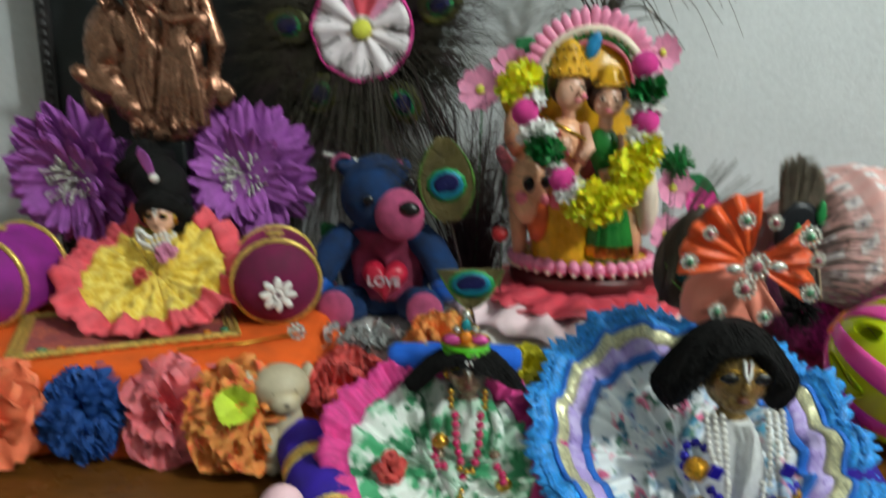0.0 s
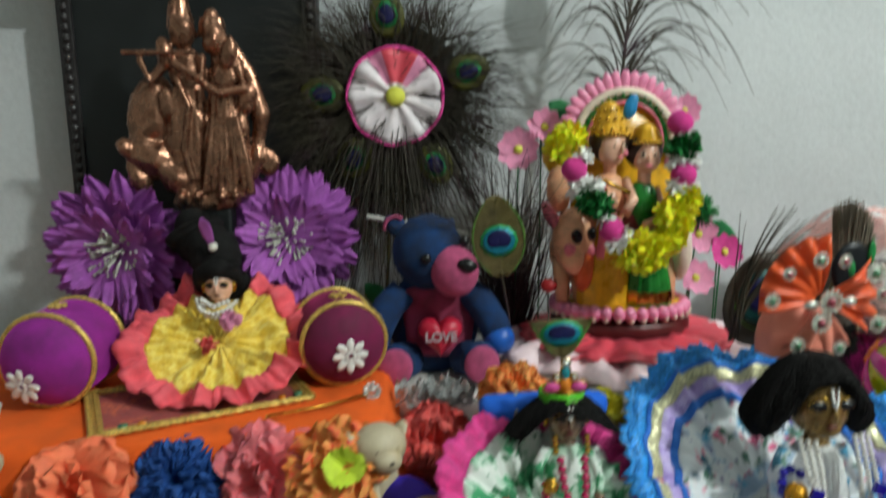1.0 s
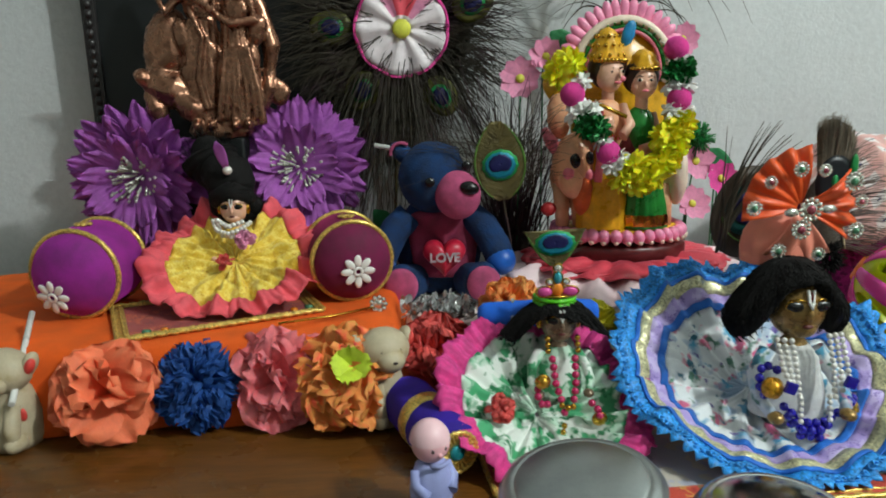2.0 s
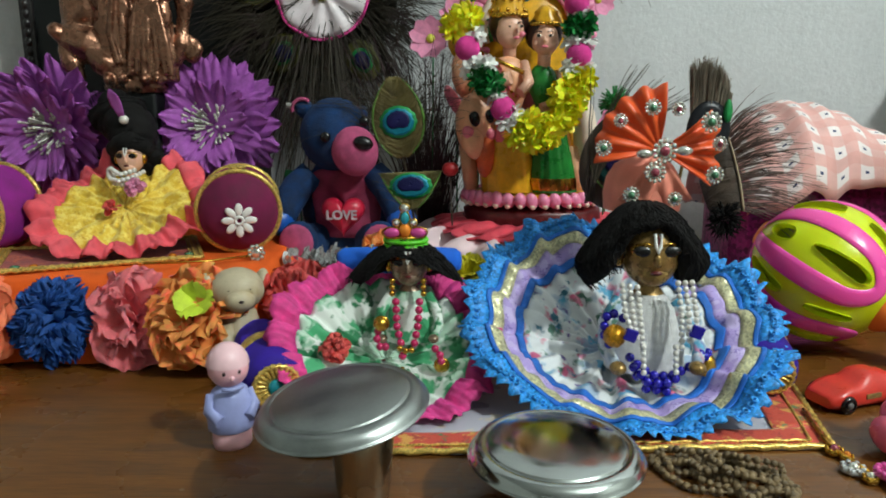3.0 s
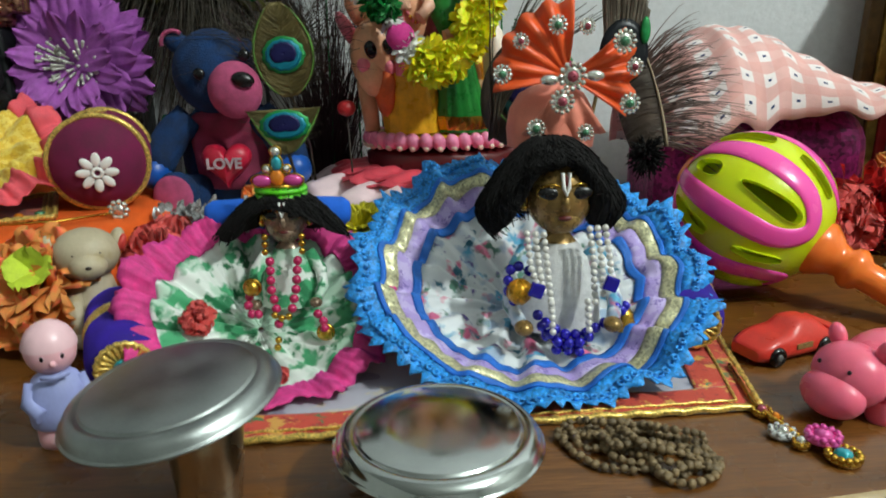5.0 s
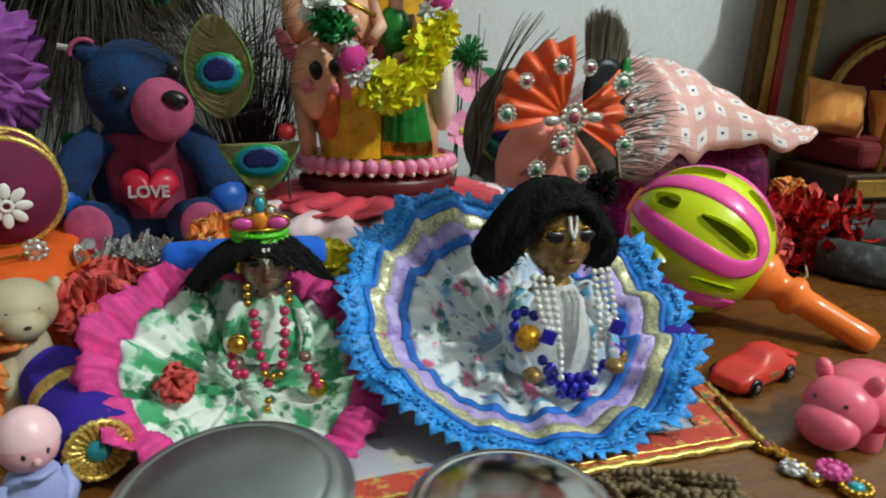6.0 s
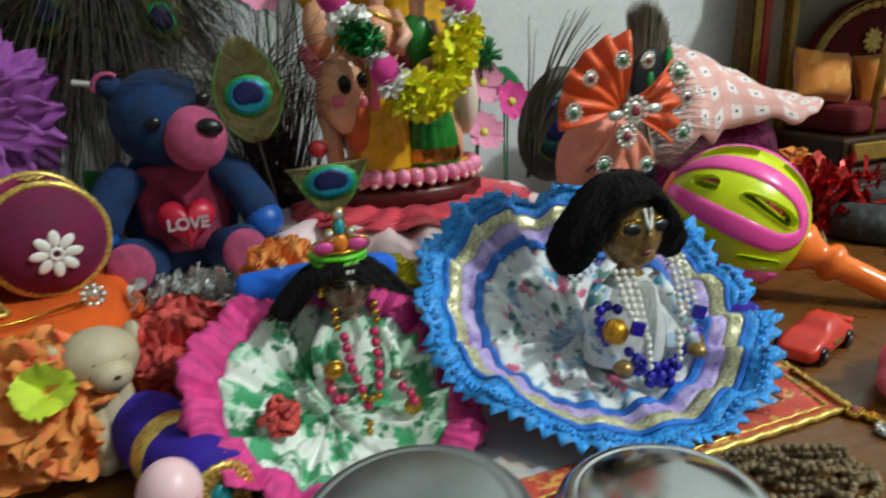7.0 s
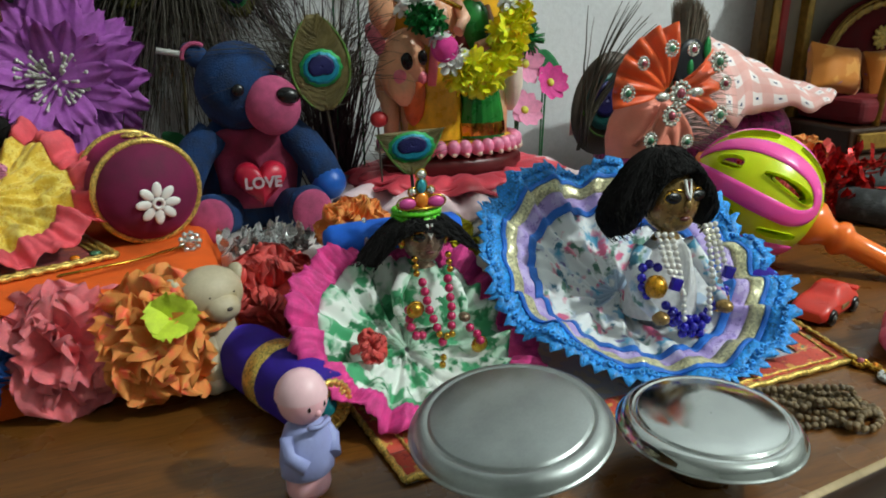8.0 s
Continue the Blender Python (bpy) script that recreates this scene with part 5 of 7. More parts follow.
def shaft(s):
    """The brown side feather's rachis, bottom to top."""
    return Vector((0.347 - 0.0113 * s - 0.0113 * s * s, 0.602, 0.118 + 0.075 * s)) - A0


rnd = random.Random(41)
bm = B()
for i in range(150):
    s = rnd.random()
    a = radians(-14 + 62 * s ** 1.2 + rnd.gauss(0, 6))
    L = (0.086 - 0.034 * s) * rnd.uniform(0.55, 1.05)
    p = shaft(s)
    d = Vector((math.cos(a), rnd.uniform(-0.15, 0.2), math.sin(a)))
    bow(bm, p, p + d * L * 0.55 + Vector((0, 0, 0.006)), p + d * L + Vector((0, 0, -L * rnd.uniform(0.02, 0.22))), rnd.uniform(0.0003, 0.0007), 8, rnd=rnd, wig=0.0006)
tagged(part("right_barbs", bm, mat("glossy_brown_barb", "5a443c", 0.32, 0.15, var=0.4, scale=25), aigrette), kind="stuff")
bm = B()
rows = []
for j in range(13):
    s = j / 12
    p = shaft(s)
    w = 0.031 * math.sin(math.pi * (0.18 + 0.72 * s)) ** 0.7
    rows.append([p + Vector((-w * u, 0.001 + 0.003 * u * u, -0.012 * u + 0.0015 * math.sin(9 * u + 14 * s))) for u in (0, 0.25, 0.5, 0.75, 1.0)])
quads(bm, rows)
vane = part("brown_vane", bm, VANE_BROWN, aigrette, "dark brown vane", thick=0.0006)
bm = B()
for i in range(260):
    s = rnd.random()
    p = shaft(s)
    w = 0.031 * math.sin(math.pi * (0.18 + 0.72 * s)) ** 0.7 * rnd.uniform(0.8, 1.12)
    bow(bm, p, p + Vector((-w * 0.5, -0.001, 0.001)), p + Vector((-w, -0.001 + rnd.uniform(-0.002, 0.002), -0.012)), 0.0004, 4, rnd=rnd)
tagged(part("combed_barbs", bm, VANE_BROWN, vane), kind="stuff")
bm = B()
for i in range(420):
    a, b = rnd.uniform(0, 6.283), rnd.uniform(-1.2, 1.2)
    d = Vector((math.cos(a) * math.cos(b), math.sin(a) * math.cos(b), math.sin(b)))
    barb(bm, Vector((0.331, 0.597, 0.111)) - A0 + Vector((d.x * 0.014, d.y * 0.007, d.z * 0.015)) * rnd.uniform(0.3, 1), d, rnd.uniform(0.003, 0.007), (0, 0, -0.2), 0.0011, 3, rnd=rnd, wig=0.001)
tagged(part("dark_down", bm, HAIR, aigrette), kind="stuff")
bm = B()
tube(bm, [shaft(q / 8) + Vector((0.0006, -0.001, 0)) for q in range(9)], lambda q: 0.0013 * (1.1 - 0.6 * q), 6)
part("pale_rachis", bm, COTTON_PALE, aigrette)
bm = B()
for tx, tz, n in ((0.188, 0.240, 2), (0.221, 0.246, 5), (0.229, 0.243, 4), (0.243, 0.241, 3), (0.262, 0.227, 4), (0.266, 0.219, 4), (0.252, 0.233, 2)):
    for k in range(n):
        base = Vector((0.1945 + rnd.uniform(-0.003, 0.003), 0.531 + rnd.uniform(-0.003, 0.004), 0.135 + rnd.uniform(0, 0.012))) - A0
        tip = Vector((tx + 0.004 + rnd.uniform(-0.005, 0.005), 0.531 + rnd.uniform(-0.01, 0.01), tz + rnd.uniform(-0.007, 0.005))) - A0
        mid = Vector((0.1935 + 0.1 * (tx - 0.2) + rnd.uniform(-0.002, 0.002), 0.531, 0.196 - 0.25 * max(0, tx - 0.23))) - A0
        bow(bm, base, mid, tip, rnd.uniform(0.0006, 0.0012), 12, rnd=rnd, wig=0.0006)
tagged(part("left_barbs", bm, BARB, aigrette), kind="stuff")
side = None
for nm, w, h, y, z, mt in (("side_vane", 0.062, 0.080, 0.022, 0.020, VANE_BROWN), ("green_ring", 0.038, 0.044, 0.0205, 0.022, EYE_TEAL), ("navy_heart", 0.025, 0.028, 0.019, 0.024, EYE_NAVY)):
    bm = B()
    tear(bm, w, h, y, T((-0.048, 0, z)) @ R(12, "Y"), point=0.1, dome=0.0008)
    ob = part(nm, bm, mt, side or aigrette, thick=0.0005)
    side = side or ob
bm = B()
tube(bm, [(-0.048 + 0.022 * math.cos(a), 0.0195, 0.024 + 0.029 * math.sin(a)) for a in np.linspace(3.4, 5.6, 14)], 0.0007, 5)
part("green_edge", bm, EDGE_GREEN, side)
bm = B()
for i in range(620):
    x = rnd.uniform(-0.016, 0.018)
    top = 0.044 - 0.018 * ((x + 0.003) / 0.017) ** 2 * (1 if x > 0 else 0.35)
    barb(bm, (x * 0.8 + 0.020, rnd.uniform(0.009, 0.016), 0.056 + rnd.uniform(-0.006, 0.004)), (x * 0.55 + 0.002, rnd.uniform(-0.01, 0.01), 0.1), top * rnd.uniform(0.86, 1.04), (x * 1.5, 0, -0.04), 0.0007, 4, rnd=rnd)
clipped = part("clipped_vane", bm, mat("feather_grey_brown", "857a6a", 0.7, var=0.35, scale=60, fine=500), aigrette, "soft grey-brown clipped vane")
tagged(clipped, kind="stuff")
bm = B()
tear(bm, 0.036, 0.044, 0.008, T((0.019, 0, 0.046)), point=0.1)
tear(bm, 0.007, 0.018, 0.0065, T((0.033, 0, 0.060)), point=0.1, mi=1)
tear(bm, 0.006, 0.012, 0.0065, T((0.018, 0, 0.046)), point=0.1, mi=1)
part("clipped_eye", bm, [mat("feather_black", "10141c", 0.4, 0.2, var=0.3), EYE_GREEN], aigrette, thick=0.0006)
bm = B()
tube(bm, [(0.02, 0.014, 0.06), (0.004, 0.016, 0.02), (-0.004, 0.014, -0.02)], 0.0014, 6)
part("quill", bm, EYE_OLIVE, aigrette)

# the small doll's crown
crown = thing("jewelled_tiara", T((0.0465, 0.503, 0.1075)) @ S(1.18, 1.1, 1.12), "tiny gold crown of coloured stones on a lime bead coil", "crown")
for z in (0.0, 0.0036):
    bm = B()
    for i in range(30):
        a = 2 * math.pi * i / 30
        egg(bm, (0.0135 * math.cos(a), 0.0125 * math.sin(a), z), (0.0017, 0.0017, 0.002), n=7, k=5)
    ring(bm, T((0, 0, z)), 0.0132, 0.0014, 30, 6)
    part("bead_coil", bm, GREEN_COIL, crown, "lime green bead coil")
for nm, dx, z, rx, rz, g in (("stone", 0.0, 0.012, 0.0042, 0.005, GEM_ORANGE), ("stone", -0.0085, 0.0105, 0.0055, 0.0035, GEM_PINK), ("stone", 0.0085, 0.0105, 0.0055, 0.0035, GEM_PINK), ("stone", 0.0, 0.0205, 0.003, 0.0045, GEM_TEAL), ("stone", 0.0, 0.0275, 0.0028, 0.0028, GEM_CLEAR), ("stone", -0.0055, 0.0175, 0.0022, 0.0022, GEM_CLEAR), ("stone", 0.0055, 0.0175, 0.0022, 0.0022, GEM_CLEAR)):
    bm = B()
    egg(bm, (0, 0, 0), (rx, 0.0024, rz), n=10, k=7)
    ob = part(nm, bm, g, crown, m=T((dx, -0.011, z)))
    bm = B()
    tube(bm, [(rx * 1.12 * math.cos(a), 0.0006, rz * 1.12 * math.sin(a)) for a in np.linspace(0, 6.283, 17)], 0.0006, 5, 0, False)
    part("gold_setting", bm, GOLDM, ob)
bm = B()
tube(bm, [(-0.012, -0.0095, 0.007), (0, -0.0135, 0.0072), (0.012, -0.0095, 0.007)], 0.001, 6)
part("band", bm, GOLDM, crown)

roll = thing("blue_bolster", T((0.039, 0.532, 0.088)), "slim bright blue felt bolster behind the smaller doll", "bolster")
bm = B()
lathe(bm, [(0.0005, -0.052), (0.007, -0.051), (0.0105, -0.046), (0.0115, -0.02), (0.0118, 0.02), (0.0105, 0.046), (0.007, 0.051), (0.0005, 0.052)], R(90, "Y"), 24)
part("bolster", bm, BLUE_FELT, roll)
bm = B()
tube(bm, [(-0.022, 0.0, -0.016), (-0.024, -0.013, 0.0), (-0.022, 0.0, 0.013)], 0.0018, 6)
part("silver_tie", bm, SILVERG, roll)


# ---------------------------------------------------------------- bolsters
def rosette(bm, n, r, w, m=I4, mi=0):
    for i in range(n):
        ball(bm, m @ R(360 * i / n, "Z") @ T((0.64 * r, 0, 0.001)) @ S(0.37 * r, w, 0.0016), 1.0, 12, 8, mi)
    ring(bm, m @ T((0, 0, 0.0018)), r * 0.22, r * 0.09, 16, 6, mi)


def bolster(m, r, L, velvet, label, group, badge):
    """A round velvet bolster: its axis is +z, the near end at the origin."""
    root = thing("round_bolster", m, label, "bolster", group)
    bm = B()
    prof = [(0.0005, -0.0150), (r * 0.25, -0.0143), (r * 0.5, -0.0118), (r * 0.72, -0.0070), (r * 0.88, -0.0005), (r * 0.97, 0.007), (r, 0.014), (r * 1.01, L * 0.5), (r, L - 0.012), (r * 0.9, L - 0.002), (r * 0.4, L), (0.0005, L)]
    lathe(bm, prof, I4, 56, 0, lambda a, q: 1 + 0.008 * math.sin(14 * a) * (1 if q < r * 0.9 else 0.3))
    part("velvet_roll", bm, velvet, root)
    for z in (0.008, L - 0.008):
        bm = B()
        ring(bm, T((0, 0, z)), r * 1.0, 0.0026, 64, 8, 0, 0.004, 32)
        part("gold_trim", bm, GOLD, root, "glittering gold cord trim")
    bm = B()
    rosette(bm, 6, 0.009, 0.003, T((0, r * 1.01, L * 0.45)) @ R(-90, "X"))
    part("top_braid", bm, GOLD, root)
    bm = B()
    rosette(bm, 8, 0.0165, 0.0037, T((badge[0], badge[1], -0.0152 + 0.010 * math.hypot(*badge) / r)) @ R(700 * badge[1], "X") @ R(-700 * badge[0], "Y") @ R(180, "X"))
    part("flower_badge", bm, WHITE_PL, root, "white eight-petalled flower badge")
    return root


def lay(p, yaw, pitch=0):
    """A pose whose +z runs backwards along +y and whose +y is up."""
    return T(p) @ R(yaw, "Z") @ R(-90 + pitch, "X") @ R(180, "Z")


bolster(lay((-0.122, 0.632, 0.1115), 14), 0.039, 0.07, PLUM, "round plum velvet bolster with gold trim and a white flower", "velvet bolsters beside the doll", (-0.001, -0.005))
bolster(lay((-0.378, 0.606, 0.1135), -6), 0.041, 0.074, VIOLET, "round violet velvet bolster with gold trim and a white flower", "velvet bolsters beside the doll", (0.012, -0.016))


def small_bolster(m, label):
    root = thing("small_bolster", m, label, "bolster", "indigo bolsters beside the dolls")
    r, L = 0.0218, 0.102
    bm = B()
    lathe(bm, [(0.0005, 0.001), (r * 0.6, 0.0), (r * 0.92, 0.004), (r, 0.012), (r * 1.02, L / 2), (r, L - 0.012), (r * 0.92, L - 0.004), (r * 0.6, L), (0.0005, L - 0.001)], I4, 40, 0, lambda a, q: 1 + 0.006 * math.sin(11 * a))
    part("velvet_roll", bm, INDIGO, root)
    bm = B()
    lathe(bm, [(r * 1.0, L * 0.42), (r * 1.05, L * 0.43), (r * 1.05, L * 0.56), (r * 1.0, L * 0.57)], I4, 40)
    part("gold_band", bm, GOLD, root, "wide gold sequin band")
    bm = B()
    pleated(bm, 0.006, 0.0155, 0.0014, 22, 3)
    ring(bm, R(90, "X"), 0.0155, 0.0014, 44, 6, 0, 0.03, 22)
    part("end_rosette", bm, GOLD, root, "gold braid rosette", 0.0008, T((0, 0, -0.0025)) @ R(90, "X"))
    bm = B()
    ball(bm, T((0, 0, -0.003)) @ S(1, 1, 0.5), 0.0065, 14, 8)
    part("teal_stone", bm, GEM_TEAL, root)
    return root


small_bolster(T((-0.041, 0.422, 0.0228)) @ R(21, "Z") @ R(-90, "X") @ R(180, "Z"), "small indigo velvet bolster with a gold band")
small_bolster(T((0.318, 0.452, 0.0228)) @ R(-12, "Z") @ R(-90, "X") @ R(180, "Z"), "small indigo velvet bolster with a gold band")

pin = thing("jewelled_pin", T((-0.099, 0.603, 0.0785)), "silver jewelled stick pin lying on orange felt", "pin")
bm = B()
ball(bm, S(1, 0.7, 1), 0.0056, 12, 8)
jewel = part("jewel_head", bm, GEM_CLEAR, pin)
bm = B()
egg(bm, (0, 0, 0), (0.0024,) * 3, n=8, k=6)
me = mesh_of("stone", bm, GEM_CLEAR)
for i in range(9):
    piece("stone", me, jewel, T((0.0065 * math.cos(2 * math.pi * i / 9), -0.001, 0.0065 * math.sin(2 * math.pi * i / 9))))
bm = B()
tube(bm, [(-0.005, -0.004, -0.002), (-0.04, -0.022, -0.003), (-0.085, -0.052, 0.002)], 0.0012, 6)
part("shaft", bm, GOLDM, pin)


# ---------------------------------------------------------------- the teddy bear
bear = thing("teddy_bear", T((-0.034, 0.727, 0.0465)) @ S(1.06), "blue plush teddy bear with pink muzzle holding a red heart", "teddy bear")


def bear_part(name, c, r, mt, rot=I4, label="", parent=bear):
    bm = B()
    egg(bm, (0, 0, 0), r, 0, rot, 28, 18)
    return part(name, bm, mt, parent, label, m=T(c) if parent is bear else T(c))


bear_part("torso", (0, 0.015, 0.052), (0.046, 0.028, 0.056), TEDDY_BLUE)
head = bear_part("head", (-0.006, -0.006, 0.126), (0.0345, 0.034, 0.0365), TEDDY_BLUE)
bear_part("muzzle", (0.023, -0.029, -0.014), (0.0225, 0.018, 0.024), TEDDY_PINK, R(-8, "Y"), "round pink muzzle", head)
bear_part("nose", (0.033, -0.0445, -0.005), (0.0095, 0.006, 0.0065), BLACK_PL, R(12, "Y"), "", head)
bear_part("eye", (-0.004, -0.035, 0.0), (0.0048, 0.003, 0.0048), BLACK_PL, I4, "", head)
bear_part("eye", (0.032, -0.026, 0.014), (0.0048, 0.003, 0.0048), BLACK_PL, I4, "", head)
for s in (-1, 1):
    ear = bear_part("ear", (0.023 * s - 0.006, 0.006 + 0.012 * (s + 1), 0.024 - 0.004 * (s + 1)), (0.015, 0.009, 0.009), TEDDY_BLUE, R(-38 * s, "Y"), "", head)
    bm = B()
    tube(bm, [(0.0105 * math.cos(a), -0.006, 0.010 * math.sin(a)) for a in np.linspace(0.9, 3.4, 10)], 0.0019, 6)
    part("ear_trim", bm, TEDDY_PINK, bear, m=T((0.023 * s - 0.014, -0.002 + 0.012 * (s + 1), 0.151 - 0.004 * (s + 1))))
bm = B()
rows = []
for q, y in ((1.0, -0.008), (1.03, -0.014), (0.97, -0.0195), (0.8, -0.0215), (0.4, -0.023), (0.01, -0.023)):
    row = []
    for i in range(48):
        a = 2 * math.pi * i / 48
        e = (abs(math.cos(a)) ** 5 + abs(math.sin(a)) ** 5) ** (-1 / 5)
        row.append((0.004 + q * e * math.cos(a) * (0.034 + 0.004 * math.sin(a)), y + 0.009 * (e * math.cos(a)) ** 2, 0.058 + q * e * math.sin(a) * 0.034))
    rows.append(row)
quads(bm, rows, 0, True)
part("bib", bm, TEDDY_BELLY, bear, "dusky pink plush bib")
for s in (-1, 1):
    bm = B()
    tube(bm, [(s * 0.03, -0.006, 0.088), (s * 0.045, -0.010, 0.074), (s * 0.056, -0.018, 0.056), (s * 0.06, -0.026, 0.044)], lambda q: 0.0145 * (1 + 0.08 * math.sin(3 * q)), 16)
    arm = part("arm", bm, TEDDY_BLUE, bear)
    bm = B()
    egg(bm, (s * 0.0605, -0.027, 0.043), (0.0152, 0.0152, 0.0152), n=18, k=12)
    part("paw", bm, BLUE_SATIN, arm, "bright blue satin paw")
    bm = B()
    tube(bm, [(s * 0.026, -0.01, 0.02), (s * 0.037, -0.024, 0.022), (s * 0.040, -0.036, 0.024)], 0.0175, 16)
    egg(bm, (s * 0.040, -0.037, 0.024), (0.019, 0.013, 0.0205), n=18, k=12)
    leg = part("leg", bm, TEDDY_BLUE, bear)
    bm = B()
    egg(bm, (s * 0.041, -0.047, 0.0245), (0.017, 0.006, 0.0185), n=18, k=12)
    part("foot_pad", bm, TEDDY_PINK, leg, "pink foot pad")
bm = B()
n = 48
rows = []
for k, (q, y) in enumerate(((1.0, 0.006), (1.04, 0.0), (0.95, -0.006), (0.7, -0.0095), (0.35, -0.011), (0.001, -0.0115))):
    rows.append([(q * 0.0013 * 16 * math.sin(a) ** 3, y, q * 0.0013 * (13 * math.cos(a) - 5 * math.cos(2 * a) - 2 * math.cos(3 * a) - math.cos(4 * a))) for a in (2 * math.pi * i / n for i in range(n))])
quads(bm, rows, 0, True)
heart = part("heart", bm, HEART, bear, "shiny red stuffed heart with white lettering", m=T((0.003, -0.029, 0.050)))
txt = bpy.data.curves.new("lettering", "FONT")
txt.body, txt.size, txt.extrude, txt.align_x, txt.align_y, txt.offset = "LOVE", 0.0125, 0.0008, "CENTER", "CENTER", 0.0004
txt.materials.append(mat("dull_silver_print", "b9a6ae", 0.4, var=0.1))
word = new("lettering", txt)
word.parent, word.matrix_local = heart, T((0, -0.0125, 0.0005)) @ R(90, "X")


# ---------------------------------------------------------------- the painted statue and its garland
def dent(bm, amp, scale):
    """Hand-cast unevenness along the normals."""
    bm.normal_update()
    for v in bm.verts:
        v.co += v.normal * amp * (noise.noise(v.co * scale) + 0.5 * noise.noise(v.co * scale * 2.7))


def painted_statue():
    bm = B()
    mats = [MAROON, PINK_PAINT, YELLOW_PAINT, PEACH, IVORY, GREEN_PAINT, PORCELAIN, BROWN_PAINT, ROSE_PAINT, BLUE_PAINT, GOLDM, BLACK_PL, VERMILION]
    flat = S(1, 0.7, 1)
    lathe(bm, [(0.0005, 0.0), (0.066, 0.0), (0.069, 0.004), (0.069, 0.018), (0.062, 0.022), (0.0005, 0.022)], flat, 48, 0)
    for i in range(36):
        a = 2 * math.pi * i / 36
        egg(bm, (0.064 * math.cos(a), 0.045 * math.sin(a), 0.0315), (0.0066, 0.0066, 0.0072), 1, R(math.degrees(a), "Z"), 10, 8)
        egg(bm, (0.069 * math.cos(a), 0.0487 * math.sin(a), 0.0265), (0.0028, 0.0028, 0.0028), 4, I4, 8, 6)
    lathe(bm, [(0.062, 0.03), (0.06, 0.036), (0.0005, 0.039)], flat, 40, 2)
    # arch
    rows = []
    pts = [(-0.05, 0.04), (-0.05, 0.16)] + [(0.05 * math.cos(radians(180 - 6 * i)), 0.175 + 0.052 * math.sin(radians(6 * i))) for i in range(31)] + [(0.05, 0.16), (0.05, 0.04)]
    front = [(x + 0.008, 0.014, z) for x, z in pts]
    back = [(x + 0.008, 0.026, z) for x, z in pts]
    mid = [(0.008, 0.014, min(z, 0.17)) for x, z in pts]
    quads(bm, [mid, front, back, [(0.008, 0.026, min(z, 0.17)) for x, z in pts]], 2)
    for i in range(27):
        a = radians(-24 + 228 * i / 26)
        egg(bm, (0.008 + 0.053 * math.cos(a), 0.016, 0.177 + 0.055 * math.sin(a)), (0.0052, 0.0034, 0.0105), 1, R(90 - math.degrees(a), "Y"), 12, 8)
    for r, rad, mi in ((0.0455, 0.0044, 4), (0.0395, 0.0024, 5), (0.036, 0.0022, 8)):
        tube(bm, [(0.008 + r * math.cos(a), 0.012, 0.176 + r * 1.03 * math.sin(a)) for a in np.linspace(-0.3, 3.44, 24)], rad, 8, mi)
    for i in range(22):
        a = radians(-8 + 196 * i / 21)
        egg(bm, (0.008 + 0.0425 * math.cos(a), 0.008, 0.176 + 0.0438 * math.sin(a)), (0.0013,) * 3, 5, I4, 7, 5)
    # cow
    egg(bm, (-0.012, 0.004, 0.078), (0.055, 0.024, 0.036), 3, I4, 20, 14)
    egg(bm, (-0.046, -0.022, 0.094), (0.021, 0.02, 0.027), 3, R(18, "Y"), 18, 12)
    egg(bm, (-0.051, -0.034, 0.08), (0.012, 0.012, 0.014), 3, I4, 14, 10)
    egg(bm, (-0.055, -0.043, 0.088), (0.006, 0.004, 0.005), 8, I4, 10, 8)
    egg(bm, (-0.047, -0.0415, 0.098), (0.005, 0.003, 0.006), 11, I4, 10, 8)
    egg(bm, (-0.033, -0.0395, 0.1), (0.004, 0.003, 0.005), 11, I4, 10, 8)
    egg(bm, (-0.066, -0.018, 0.112), (0.006, 0.01, 0.014), 8, R(-30, "Y"), 12, 8)
    for x in (-0.058, -0.042, 0.03, 0.045):
        tube(bm, [(x, -0.012, 0.075), (x, -0.014, 0.038)], lambda q: 0.0085 * (1 - 0.2 * q), 10, 3)
    egg(bm, (0.056, -0.01, 0.085), (0.012, 0.018, 0.03), 4, I4, 14, 10)
    egg(bm, (-0.040, -0.030, 0.070), (0.010, 0.012, 0.020), 12, R(8, "Y"), 14, 10)
    egg(bm, (-0.034, -0.036, 0.086), (0.006, 0.004, 0.005), 8, I4, 10, 8)
    # standing pair
    wob = lambda n, k: (lambda a, r: 1 + k * math.sin(n * a))
    lathe(bm, [(0.026, 0.038), (0.025, 0.06), (0.02, 0.09), (0.015, 0.112)], T((-0.02, -0.022, 0)) @ S(1, 0.7, 1), 36, 2, wob(12, 0.06))
    lathe(bm, [(0.022, 0.038), (0.021, 0.055), (0.016, 0.08), (0.012, 0.105)], T((0.021, -0.024, 0)) @ S(1, 0.7, 1), 40, 5, wob(14, 0.09))
    lathe(bm, [(0.0225, 0.04), (0.0228, 0.046), (0.022, 0.05)], T((0.021, -0.024, 0)) @ S(1, 0.7, 1), 40, 10, wob(14, 0.09))
    egg(bm, (-0.016, -0.024, 0.124), (0.0185, 0.014, 0.026), 3, R(8, "Y"), 18, 12)
    for i in range(14):
        egg(bm, (-0.028 + 0.0018 * i, -0.0375 - 0.0012 * math.sin(i * 0.24), 0.142 - 0.0021 * i + 0.004 * math.sin(i * 0.5)), (0.0017,) * 3, 10 if i % 2 else 8, I4, 7, 5)
    egg(bm, (0.018, -0.022, 0.118), (0.0155, 0.012, 0.025), 5, I4, 18, 12)
    egg(bm, (0.008, -0.02, 0.10), (0.013, 0.012, 0.028), 0, I4, 14, 10)
